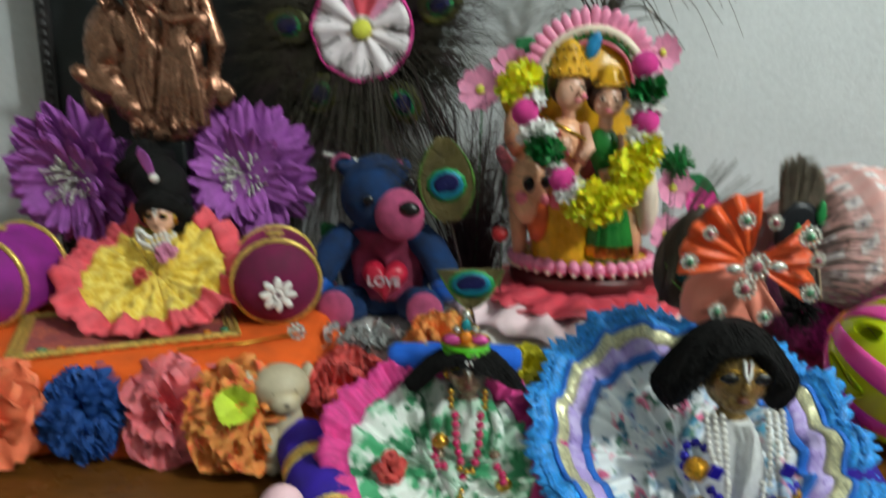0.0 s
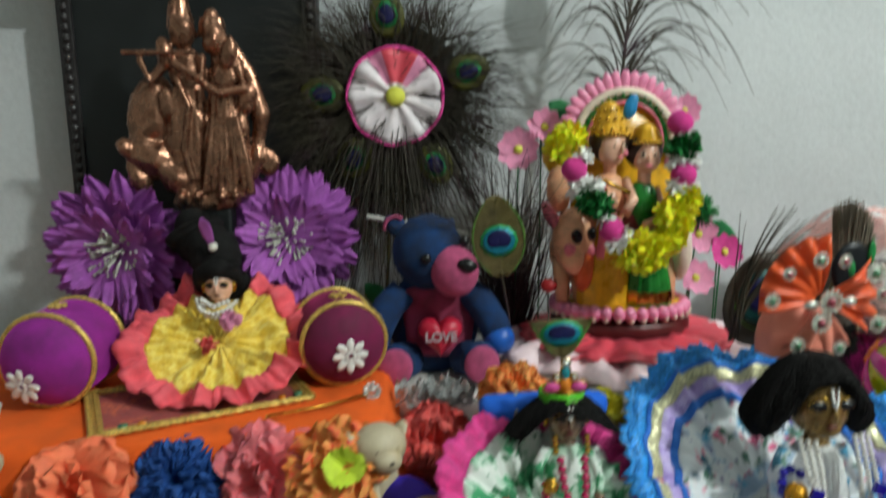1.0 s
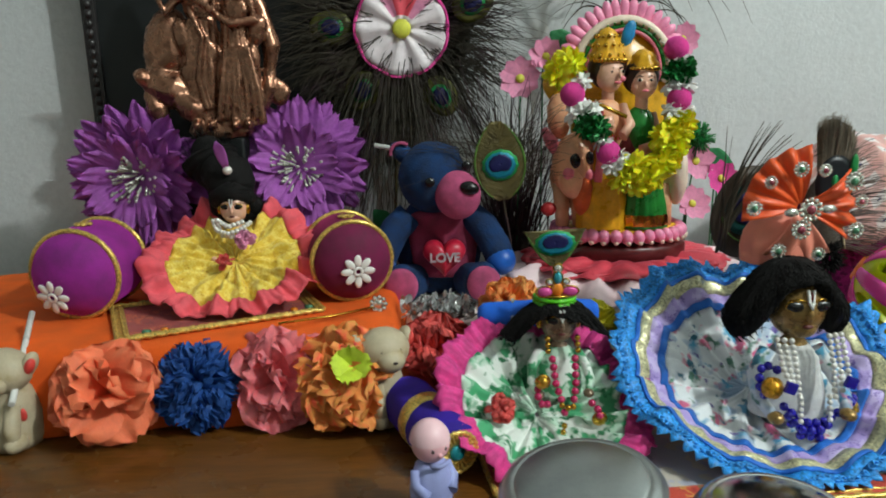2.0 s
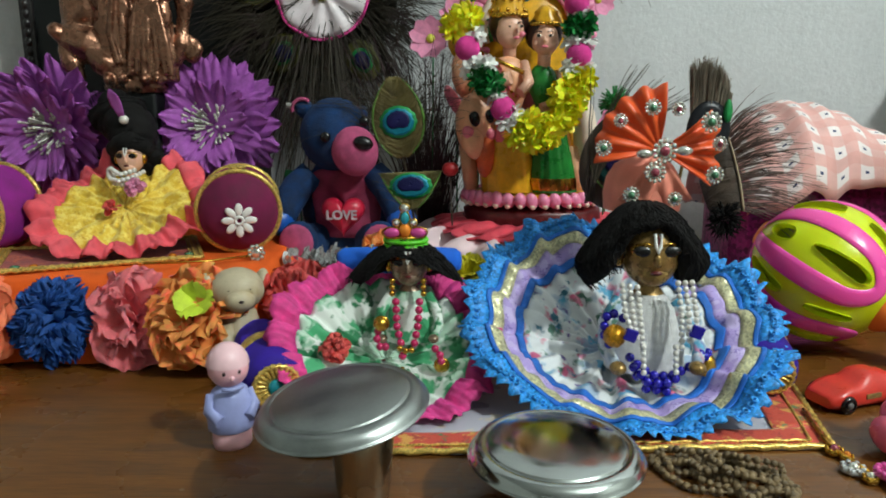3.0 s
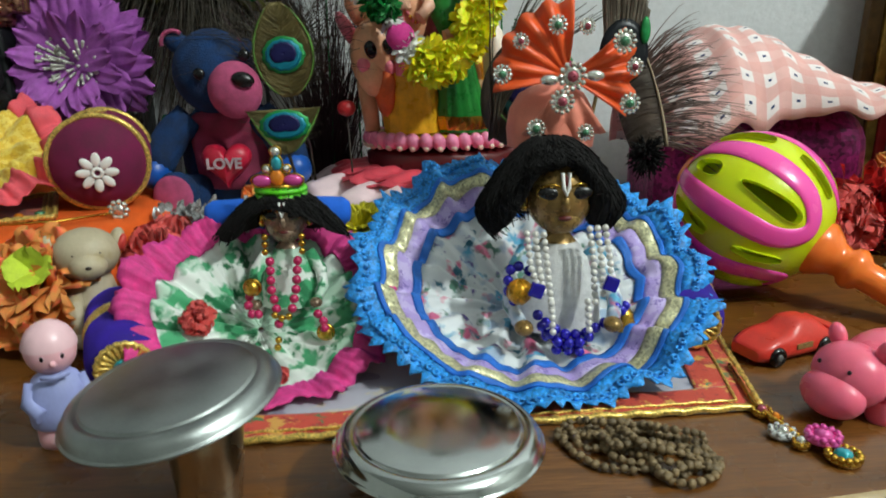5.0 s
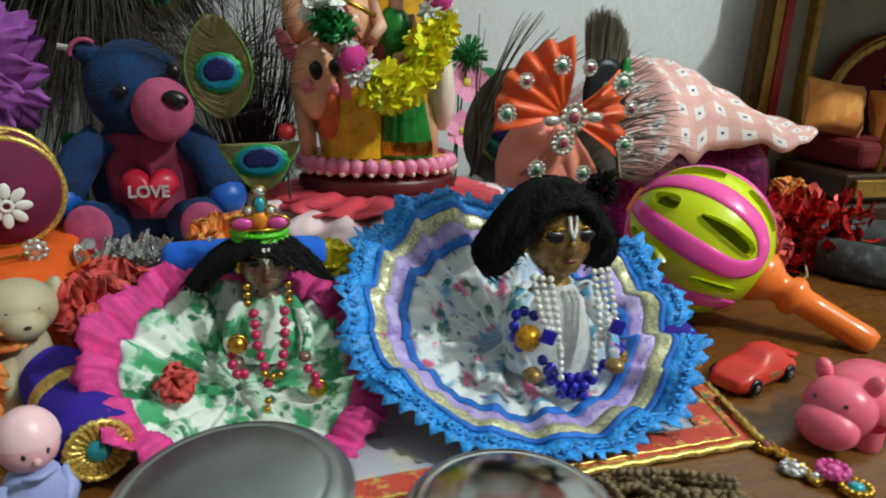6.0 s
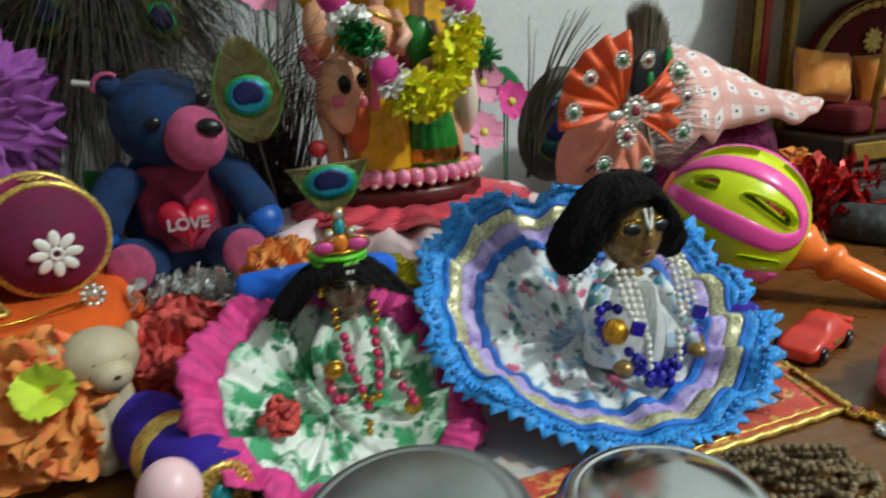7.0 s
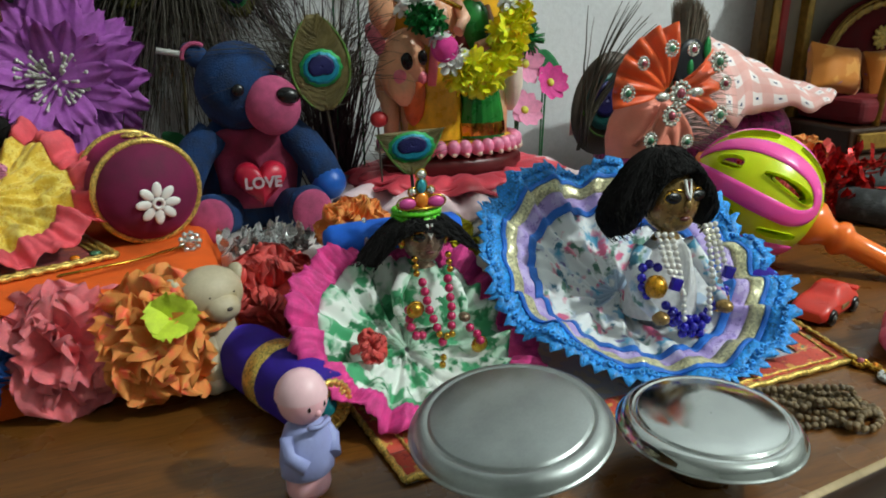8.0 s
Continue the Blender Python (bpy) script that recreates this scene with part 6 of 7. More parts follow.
    for x, z, k in ((-0.013, 0.172, 1.0), (0.019, 0.164, 0.92)):
        tube(bm, [(x, -0.022, z - 0.03), (x, -0.022, z)], 0.006, 10, 6)
        egg(bm, (x, -0.026, z), (0.0135 * k, 0.0125 * k, 0.0165 * k), 6, I4, 20, 14)
        egg(bm, (x - 0.001, -0.0205, z + 0.005), (0.0185 * k, 0.0145 * k, 0.0185 * k), 7, I4, 20, 14)
        turn = 0.0055 if k == 1 else -0.001
        egg(bm, (x + turn, -0.0375, z - 0.0075), (0.0036, 0.0016, 0.0015), 8, I4, 8, 6)
        egg(bm, (x + turn * 1.3, -0.0392, z - 0.001), (0.0019, 0.0024, 0.0034), 6, I4, 8, 6)
        for s in (-1, 1):
            egg(bm, (x + 0.0052 * s + turn * 0.8, -0.0368, z + 0.0022), (0.0027, 0.0012, 0.0015), 4, I4, 8, 6)
            egg(bm, (x + 0.0052 * s + turn * 0.95, -0.0377, z + 0.0022), (0.0014, 0.0009, 0.0015), 11, I4, 8, 6)
            tube(bm, [(x + 0.0026 * s + turn * 0.8, -0.0375, z + 0.0052), (x + 0.0055 * s + turn * 0.8, -0.0366, z + 0.0062), (x + 0.0085 * s + turn * 0.8, -0.0335, z + 0.0050)], 0.0005, 4, 7)
            egg(bm, (x + 0.0075 * s + turn * 0.6, -0.0335, z - 0.004), (0.0032, 0.0016, 0.0028), 8 if k == 1 else 6, I4, 8, 6)
        for i in range(11):
            a = radians(205 + 13 * i)
            egg(bm, (x + 0.0155 * k * math.cos(a), -0.023 + 0.0145 * k * math.sin(a), z + 0.0125), (0.0021,) * 3, 10, I4, 7, 5)
    lathe(bm, [(0.0158, 0.184), (0.0168, 0.189), (0.0135, 0.194), (0.0148, 0.198), (0.0105, 0.203), (0.0112, 0.206), (0.006, 0.212), (0.0005, 0.214)], T((-0.015, -0.021, 0)) @ S(1, 0.85, 1), 30, 2, wob(10, 0.07))
    for j, (q, z) in enumerate(((0.0165, 0.189), (0.0142, 0.198), (0.0108, 0.206))):
        for i in range(12):
            a = 2 * math.pi * (i + 0.5 * j) / 12
            egg(bm, (-0.015 + q * math.cos(a), -0.021 + 0.85 * q * math.sin(a), z), (0.002,) * 3, 10, I4, 7, 5)
    lathe(bm, [(0.0135, 0.176), (0.0135, 0.181), (0.0105, 0.185), (0.0112, 0.188), (0.005, 0.193), (0.0005, 0.194)], T((0.02, -0.02, 0)), 24, 2, wob(8, 0.07))
    egg(bm, (0.004, -0.022, 0.208), (0.006, 0.003, 0.012), 9, R(20, "Y"), 12, 10)
    tube(bm, [(-0.032, -0.02, 0.142), (-0.034, -0.036, 0.126), (-0.012, -0.046, 0.13)], 0.0052, 10, 6)
    tube(bm, [(0.0, -0.026, 0.142), (0.004, -0.04, 0.126), (-0.004, -0.046, 0.118)], 0.005, 10, 6)
    tube(bm, [(0.03, -0.02, 0.134), (0.034, -0.036, 0.112), (0.014, -0.044, 0.106)], 0.0046, 10, 6)
    tube(bm, [(-0.04, -0.038, 0.152), (0.0, -0.046, 0.134)], 0.002, 8, 10)
    tube(bm, [(-0.026, -0.036, 0.145), (-0.02, -0.04, 0.12), (-0.026, -0.038, 0.08)], 0.004, 8, 8)
    egg(bm, (-0.058, 0.0, 0.165), (0.013, 0.009, 0.02), 2, I4, 14, 10)
    egg(bm, (-0.056, -0.004, 0.135), (0.012, 0.009, 0.022), 3, I4, 14, 10)
    dent(bm, 0.0011, 90)
    for v in bm.verts:
        k = max(0.0, 1 - v.co.z / 0.13)
        v.co += Vector((0.014 * k, 0.028 * k, -0.0165 * min(1.0, 1.35 * k)))
    return solid("painted_statue", bm, mats, T((0.156, 0.722, 0.0965)) @ R(-4, "Z") @ S(1.09), "brightly painted clay statue of a pair with a cow", "statue")


painted_statue()


def puff(material, r, n, L, w, seed, nm="blossom"):
    """A dense round blossom of small petals."""
    rnd = random.Random(seed)
    bm = B()
    egg(bm, (0, 0, 0), (r * 0.62,) * 3, n=10, k=8)
    for i in range(n):
        z = 1 - 2 * (i + 0.5) / n
        a = i * 2.39996
        q = math.sqrt(1 - z * z)
        d = Vector((q * math.cos(a), q * math.sin(a), z))
        m = T(d * r * 0.45) @ d.to_track_quat("Y", "Z").to_matrix().to_4x4() @ R(rnd.uniform(-90, 90), "Y") @ R(rnd.uniform(-25, 25), "X")
        petal(bm, m, L, w, rnd.uniform(0.1, 0.5), 0.12, 2, 0, 0, 3, 3)
    return mesh_of(nm, bm, material)


GARLAND_AT = T((0.15, 0.665, 0.1955)) @ S(1.09)
garland = thing("flower_garland", GARLAND_AT, "garland of yellow, green and pink blossoms with white frills", "garland")
G0 = T((-0.14, -0.61, -0.2))
Y_ME, G_ME, W_ME = puff(PL_YELLOW, 0.0145, 70, 0.0105, 0.0075, 1), puff(POM_GREEN, 0.0125, 60, 0.0085, 0.0055, 2), puff(WHITE_PL, 0.0085, 26, 0.0075, 0.005, 3, "frill")
bm = B()
ball(bm, I4, 0.0112, 18, 14)
K_ME = mesh_of("pompom", bm, FLUFF_PINK)
rnd = random.Random(9)
for me, pts in ((Y_ME, [(0.083, 0.63, 0.284), (0.091, 0.633, 0.291), (0.139, 0.607, 0.190), (0.151, 0.603, 0.187), (0.163, 0.603, 0.192), (0.148, 0.604, 0.197), (0.176, 0.607, 0.204), (0.183, 0.61, 0.216), (0.188, 0.614, 0.229), (0.178, 0.61, 0.222), (0.192, 0.616, 0.236)]), (K_ME, [(0.092, 0.618, 0.264), (0.1235, 0.606, 0.212), (0.191, 0.618, 0.258), (0.1885, 0.625, 0.303)]), (G_ME, [(0.104, 0.61, 0.237), (0.113, 0.607, 0.233), (0.188, 0.62, 0.281), (0.195, 0.622, 0.284)]), (W_ME, [(0.101, 0.615, 0.25), (0.093, 0.616, 0.247), (0.108, 0.613, 0.25), (0.117, 0.607, 0.222), (0.127, 0.604, 0.201), (0.132, 0.604, 0.206), (0.19, 0.617, 0.247), (0.196, 0.619, 0.247), (0.184, 0.616, 0.248), (0.19, 0.62, 0.27), (0.197, 0.621, 0.27), (0.19, 0.624, 0.293), (0.184, 0.62, 0.27), (0.1, 0.62, 0.275)])):
    for p in pts:
        piece(me.name.split(".")[0], me, garland, G0 @ T(p) @ R(rnd.uniform(0, 360), "X") @ R(rnd.uniform(0, 360), "Y"))
bm = B()
tube(bm, [G0 @ Vector(p) for p in ((0.085, 0.635, 0.29), (0.092, 0.62, 0.26), (0.107, 0.613, 0.236), (0.123, 0.609, 0.212), (0.15, 0.608, 0.19), (0.178, 0.612, 0.21), (0.19, 0.62, 0.25), (0.191, 0.625, 0.28), (0.188, 0.63, 0.303), (0.18, 0.645, 0.31))], 0.0012, 6)
part("thread", bm, WHITE_PL, garland)


# ---------------------------------------------------------------- the copper statue
bm = B()
box(bm, (0.066, 0.06, 0.1515), T((0, 0, 0.0757)), 0.003)
solid("statue_plinth", bm, BLACKWOOD, T((-0.276, 0.79, 0.0717)), "plain black wooden block under the copper statue", "plinth")
bm = B()
wob = lambda n, k: (lambda a, r: 1 + k * math.sin(n * a))
lathe(bm, [(0.0005, 0.0), (0.03, 0.0), (0.034, 0.006), (0.03, 0.014), (0.0005, 0.018)], S(1.1, 0.7, 1), 30)
egg(bm, (-0.052, 0.004, 0.088), (0.027, 0.022, 0.044), 0, R(10, "Y"), 20, 14)
egg(bm, (-0.05, -0.006, 0.05), (0.034, 0.02, 0.02), 0, R(25, "Y"), 18, 12)
egg(bm, (-0.076, -0.016, 0.062), (0.012, 0.01, 0.008), 0, R(35, "Y"), 14, 10)
egg(bm, (-0.03, -0.016, 0.032), (0.022, 0.012, 0.012), 0, R(40, "Y"), 14, 10)
lathe(bm, [(0.0005, 0.01), (0.018, 0.012), (0.02, 0.04), (0.022, 0.07), (0.019, 0.1), (0.017, 0.118), (0.0005, 0.12)], T((-0.012, -0.006, 0)) @ S(1, 0.75, 1), 40, 0, wob(11, 0.09))
lathe(bm, [(0.0005, 0.01), (0.026, 0.012), (0.025, 0.035), (0.022, 0.07), (0.017, 0.1), (0.015, 0.115), (0.0005, 0.118)], T((0.026, -0.006, 0)) @ S(1, 0.75, 1), 44, 0, wob(13, 0.10))
egg(bm, (-0.01, -0.004, 0.132), (0.020, 0.013, 0.026), 0, R(-6, "Y"), 18, 12)
egg(bm, (0.028, -0.003, 0.126), (0.018, 0.012, 0.024), 0, R(6, "Y"), 18, 12)
for x, z, h in ((-0.012, 0.170, 0.214), (0.020, 0.164, 0.194)):
    tube(bm, [(x, -0.004, z - 0.024), (x, -0.004, z)], 0.006, 10)
    egg(bm, (x, -0.007, z), (0.0135, 0.0135, 0.016), 0, I4, 18, 12)
    egg(bm, (x + 0.002, -0.0185, z - 0.001), (0.002, 0.003, 0.004), 0, I4, 8, 6)
    lathe(bm, [(0.0005, z), (0.0142, z + 0.003), (0.0135, z + 0.012), (0.0115, z + 0.02), (0.0088, h - 0.012), (0.007, h - 0.004), (0.0005, h)], T((x - 0.003, -0.002, 0)), 24, 0, wob(9, 0.06))
tube(bm, [(-0.026, -0.008, 0.146), (-0.046, -0.018, 0.124), (-0.054, -0.022, 0.146)], lambda q: 0.0068 * (1 - 0.3 * q), 12)
tube(bm, [(0.006, -0.01, 0.146), (0.008, -0.026, 0.124), (-0.02, -0.026, 0.142)], lambda q: 0.0064 * (1 - 0.3 * q), 12)
tube(bm, [(-0.07, -0.024, 0.15), (0.004, -0.024, 0.15)], 0.0028, 10)
tube(bm, [(0.042, -0.008, 0.138), (0.05, -0.018, 0.116), (0.024, -0.026, 0.112), (0.008, -0.024, 0.122)], lambda q: 0.006 * (1 - 0.25 * q), 12)
tube(bm, [(0.03, 0.004, 0.165), (0.05, 0.004, 0.13), (0.062, 0.002, 0.09), (0.058, -0.002, 0.05), (0.048, -0.004, 0.03)], lambda q: 0.007 * (1 + 0.6 * math.sin(3 * q)), 12)
tube(bm, [(-0.02, -0.018, 0.13), (-0.006, -0.024, 0.1), (-0.014, -0.022, 0.06), (-0.008, -0.02, 0.03)], 0.0038, 10)
for i in range(7):
    tube(bm, [(0.016 + 0.004 * i, -0.022, 0.09), (0.01 + 0.0065 * i, -0.026, 0.05), (0.004 + 0.008 * i, -0.024, 0.018)], 0.0026, 8)
for x in (-0.02, -0.004, 0.022, 0.036):
    egg(bm, (x, -0.02, 0.014), (0.006, 0.012, 0.006), 0, I4, 12, 8)
egg(bm, (0.066, 0.0, 0.045), (0.014, 0.008, 0.014), 0, I4, 14, 10)
for x, z, w in ((-0.03, 0.1, 0.010), (0.0, 0.085, 0.008), (0.012, 0.06, 0.009), (0.04, 0.075, 0.011), (0.05, 0.105, 0.009), (-0.025, 0.06, 0.010), (-0.065, 0.03, 0.011), (0.034, 0.15, 0.009), (-0.03, 0.15, 0.009)):
    egg(bm, (x, -0.012, z), (w, w * 0.9, w * 1.9), 0, R(400 * x, "Y"), 14, 10)
dent(bm, 0.0024, 75)
copper = solid("copper_statue", bm, COPPER, T((-0.270, 0.776, 0.2235)) @ S(0.97, 1.0, 1.05), "copper-coloured cast statue of a standing pair with a cow", "statue")

cast = copper.modifiers.new("cast", "REMESH")
cast.mode, cast.voxel_size, cast.use_smooth_shade = "VOXEL", 0.0013, True
soften = copper.modifiers.new("soften", "SMOOTH")
soften.factor, soften.iterations = 0.5, 2

flute = thing("white_stick", T((-0.103, 0.776, 0.21)), "thin white rod resting behind the teddy bear", "rod")
bm = B()
tube(bm, [(0, 0, 0), (0.11, 0.006, -0.022)], 0.0028, 12)
part("rod", bm, WHITE_PL, flute)
bm = B()
tube(bm, [(0.1, 0.006, -0.02), (0.1, 0.01, -0.148)], 0.002, 8)
part("support_wire", bm, BLACKWOOD, flute)


rod = thing("white_stick", T((-0.385, 0.505, 0.0)), "thin white rod leaning on the orange platform", "rod")
bm = B()
tube(bm, [(0.004, -0.02, 0.045), (-0.020, 0.078, 0.088)], 0.0026, 12)
part("rod", bm, WHITE_PL, rod)

bm = B()
egg(bm, (0, 0, 0), (0.0085, 0.007, 0.0075), n=18, k=12)
tube(bm, [(0, 0.004, -0.006), (0.004, 0.006, -0.099)], 0.001, 5, 1)
solid("red_bead", bm, [RED_PAINT, BARB], T((0.081, 0.70, 0.146)), "small shiny red ball on a wire beside the statue", "ball")


# ---------------------------------------------------------------- on the table's front
def lid_mesh(r=0.0465):
    bm = B()
    lathe(bm, [(0.0003, 0.0062), (r * 0.4, 0.0061), (r * 0.765, 0.0058), (r * 0.782, 0.0054), (r * 0.790, 0.0046), (r * 0.80, 0.0044), (r * 0.815, 0.0049), (r * 0.845, 0.0050), (r * 0.885, 0.0045), (r * 0.925, 0.0032), (r * 0.955, 0.0012), (r * 0.972, -0.0006), (r * 0.98, -0.0013), (r * 0.997, -0.0016), (r * 1.003, -0.0021), (r * 0.995, -0.0026), (r * 0.96, -0.0014), (r * 0.90, 0.0028), (r * 0.80, 0.0032), (r * 0.74, 0.0038), (0.0003, 0.0048)], I4, 96)
    return bm


cup = thing("steel_tumbler", T((0.0325, 0.3155, 0)), "steel tumbler with a wide tipped lid on the table", "tumbler", "lidded steel cups")
bm = B()
lathe(bm, [(0.0003, 0.0012), (0.0125, 0.0012), (0.0138, 0.0), (0.0142, 0.0012), (0.0152, 0.008), (0.0185, 0.045), (0.0197, 0.0555), (0.0202, 0.0562), (0.0196, 0.0568), (0.0188, 0.055), (0.0145, 0.008), (0.0003, 0.004)], I4, 56)
part("cup", bm, BRASSY, cup)
part("lid", lid_mesh(0.0478), STEEL_DULL, cup, "round dull steel lid set askew", m=T((-0.010, -0.0065, 0.0596)) @ R(-7, "Y") @ R(4, "X"))

bowl = thing("steel_bowl", T((0.142, 0.313, 0)), "low steel bowl under a wide polished lid", "bowl", "lidded steel cups")
bm = B()
lathe(bm, [(0.0003, 0.001), (0.016, 0.001), (0.0175, 0.0), (0.0185, 0.002), (0.026, 0.012), (0.0315, 0.0255), (0.033, 0.0295), (0.0318, 0.03), (0.0305, 0.026), (0.025, 0.013), (0.0003, 0.004)], I4, 56)
part("cup", bm, STEEL, bowl)
part("lid", lid_mesh(0.0485), STEEL, bowl, "round polished steel lid", m=T((-0.0025, -0.005, 0.0325)) @ R(1.5, "X"))

# the toy figure
bm = B()
lathe(bm, [(0.0003, 0.0), (0.0125, 0.0), (0.0135, 0.003), (0.0135, 0.010), (0.012, 0.014)], S(1.1, 0.9, 1), 28, 0)
lathe(bm, [(0.0145, 0.0125), (0.0165, 0.014), (0.0168, 0.022), (0.0155, 0.033), (0.0125, 0.041), (0.008, 0.0445), (0.0003, 0.046)], S(1.05, 0.9, 1), 32, 1, lambda a, r: 1 + 0.015 * math.sin(7 * a))
for s in (-1, 1):
    tube(bm, [(s * 0.0125, 0, 0.038), (s * 0.0165, -0.005, 0.029), (s * 0.0105, -0.0135, 0.023)], lambda q: 0.0052 * (1 - 0.15 * q), 10, 1)
egg(bm, (0, 0, 0.057), (0.0152, 0.0148, 0.0142), 0, I4, 24, 16)
ball(bm, T((0, 0.001, 0.0575)) @ S(0.0162, 0.0160, 0.0162), 1.0, 24, 8, 2, 90, 5)
egg(bm, (0, -0.0145, 0.0525), (0.0022, 0.002, 0.002), 0, I4, 8, 6)
for s in (-1, 1):
    egg(bm, (s * 0.0055, -0.0132, 0.0562), (0.0013, 0.001, 0.0017), 3, I4, 8, 6)
tube(bm, [(-0.008, -0.0142, 0.0465), (0, -0.0158, 0.045), (0.008, -0.0142, 0.0465)], 0.0016, 6, 1)
solid("toy_figure", bm, [BABY_SKIN, LAVENDER, mat("pale_pink_cap", "f0c4cc", 0.35, var=0.06, relief=0.04), BLACK_PL], T((-0.0605, 0.379, 0)) @ R(27, "Z") @ S(0.85, 0.85, 0.95), "small plastic child figure in lavender with a pink cap", "doll")


def toy_dog(at, yaw, label):
    root = thing("toy_dog", T(at) @ R(yaw, "Z"), label, "toy dog", "cream rubber dogs")
    bm = B()
    lathe(bm, [(0.0003, 0.0), (0.019, 0.0), (0.021, 0.006), (0.02, 0.025), (0.0155, 0.044), (0.011, 0.052)], S(1, 1.1, 1), 28)
    for s in (-1, 1):
        egg(bm, (s * 0.011, -0.016, 0.008), (0.008, 0.012, 0.008))
        tube(bm, [(s * 0.01, -0.012, 0.038), (s * 0.0105, -0.019, 0.02), (s * 0.0105, -0.02, 0.006)], 0.0065, 10)
    part("body", bm, DOG_CREAM, root)
    bm = B()
    egg(bm, (0, -0.004, 0.064), (0.0225, 0.019, 0.0185), n=22, k=14)
    egg(bm, (0, -0.019, 0.0585), (0.0125, 0.0105, 0.0095), n=18, k=12)
    hd = part("head", bm, DOG_CREAM, root)
    for s in (-1, 1):
        bm = B()
        egg(bm, (s * 0.0205, 0.0, 0.069), (0.0055, 0.0085, 0.0105), 0, R(20 * s, "Y"))
        ear = part("ear", bm, DOG_CREAM, hd)
        bm = B()
        egg(bm, (s * 0.0235, -0.0045, 0.069), (0.0035, 0.0052, 0.0068), 0, R(20 * s, "Y"))
        part("red_ear_patch", bm, DOG_RED, hd, "red painted patch")
        bm = B()
        egg(bm, (s * 0.008, -0.0205, 0.0675), (0.0015, 0.0008, 0.0010))
        part("eye", bm, BROWN_PAINT, hd)
        bm = B()
        egg(bm, (s * 0.0165, -0.0115, 0.03), (0.0035, 0.0025, 0.0055))
        part("red_spot", bm, DOG_RED, root, "red painted spot")
    bm = B()
    egg(bm, (0, -0.0290, 0.0600), (0.0022, 0.0014, 0.0013))
    part("nose", bm, BROWN_PAINT, hd)


toy_dog((-0.095, 0.52, 0.003), 24, "cream rubber toy dog with red ear patches")
toy_dog((-0.395, 0.512, 0.0), -10, "cream rubber toy dog with red ear patches")


# ---------------------------------------------------------------- the rattle
def rattle():
    c, d = Vector((0.410, 0.570, 0.0705)), Vector((0.62, -0.62, -0.40)).normalized()
    q = d.to_track_quat("Z", "Y").to_matrix().to_4x4()
    up = q.inverted().to_3x3() @ Vector((-0.33, -0.40, 0.33))
    m = T(c) @ q @ R(math.degrees(math.atan2(up.y, up.x)), "Z")
    root = thing("toy_rattle", m, "large pink and lime plastic ball rattle with orange handle", "rattle")
    r = 0.0605

    def on(lon, lat, q=r):
        lon, lat = radians(lon), radians(lat)
        return Vector((q * math.cos(lat) * math.cos(lon), q * math.cos(lat) * math.sin(lon), q * math.sin(lat)))

    def panel(mid, lat0, lat1, slot, w0, w1, halfway=22.7):
        """One lime piece of the shell with a rounded slot; w0 and w1 are the slot's half widths at its two ends."""
        s0, s1 = slot
        bm = B()
        rows = []
        n = 64
        for j in range(5):
            row = []
            for k in range(n):
                a = 2 * math.pi * k / n
                ca, sa = math.cos(a), math.sin(a)
                big = 1 / max(abs(ca), abs(sa))
                small = (abs(ca) ** 2.8 + abs(sa) ** 2.8) ** (-1 / 2.8)
                t = 0.5 + 0.5 * small * sa
                ix, iy = small * ca * (w0 + (w1 - w0) * t), (s0 + s1) / 2 + small * sa * (s1 - s0) / 2
                ox, oy = halfway * big * ca, (lat0 + lat1) / 2 + (lat1 - lat0) / 2 * big * sa
                row.append(on(mid + ix + (ox - ix) * j / 4, iy + (oy - iy) * j / 4))
            rows.append(row)
        quads(bm, rows, 0, True)
        quads(bm, [[p.normalized() * (r + e) for p in rows[0]] for e in (0.0003, 0.0016, 0.0021, 0.0012, -0.0045)], 0, True)
        part("slotted_panel", bm, PL_LIME, root, "lime plastic panel with a long rounded slot")

    for i in range(4):
        panel(90 * i, -16, 84, (-6, 42), 3.2, 8.5)
        panel(90 * i, -84, -16, (-48, -24), 7, 7.5)
        panel(90 * i + 45, 4, 84, (12, 48), 3.5, 5)
        panel(90 * i + 45, -84, 4, (-50, -8), 5, 6)
        # the raised pink band that loops round one slotted tongue
        line = [(24.5, -78 + 4.6 * k) for k in range(23)] + [(24.5 * math.cos(a), 27 + 27 * math.sin(a)) for a in np.linspace(0, math.pi, 22)] + [(-24.5, 23.2 - 4.6 * k) for k in range(23)]
        pts = [on(90 * i + x, y) for x, y in line]
        rows = []
        for k, p in enumerate(pts):
            along_it = (pts[min(k + 1, len(pts) - 1)] - pts[max(k - 1, 0)]).normalized()
            side_way = p.normalized().cross(along_it).normalized()
            w = 0.0092 * min(1.0, 0.25 + 0.75 * math.cos(math.asin(max(-1, min(1, p.z / r)))) ** 0.8)
            rows.append([(p + side_way * w * u).normalized() * (r + h) for u, h in ((-1.0, 0.0002), (-0.94, 0.0011), (-0.5, 0.0014), (0, 0.0015), (0.5, 0.0014), (0.94, 0.0011), (1.0, 0.0002))])
        bm = B()
        quads(bm, rows)
        part("pink_band", bm, PL_PINK, root, "raised pink plastic band")
    bm = B()
    lathe(bm, [(0.022, r - 0.006), (0.0225, r - 0.001), (0.018, r + 0.006), (0.0135, r + 0.012), (0.012, r + 0.018), (0.0155, r + 0.021), (0.017, r + 0.026), (0.0145, r + 0.031), (0.0115, r + 0.034), (0.0112, r + 0.05), (0.0108, r + 0.072), (0.0112, r + 0.088), (0.009, r + 0.094), (0.0003, r + 0.096)], I4, 28)
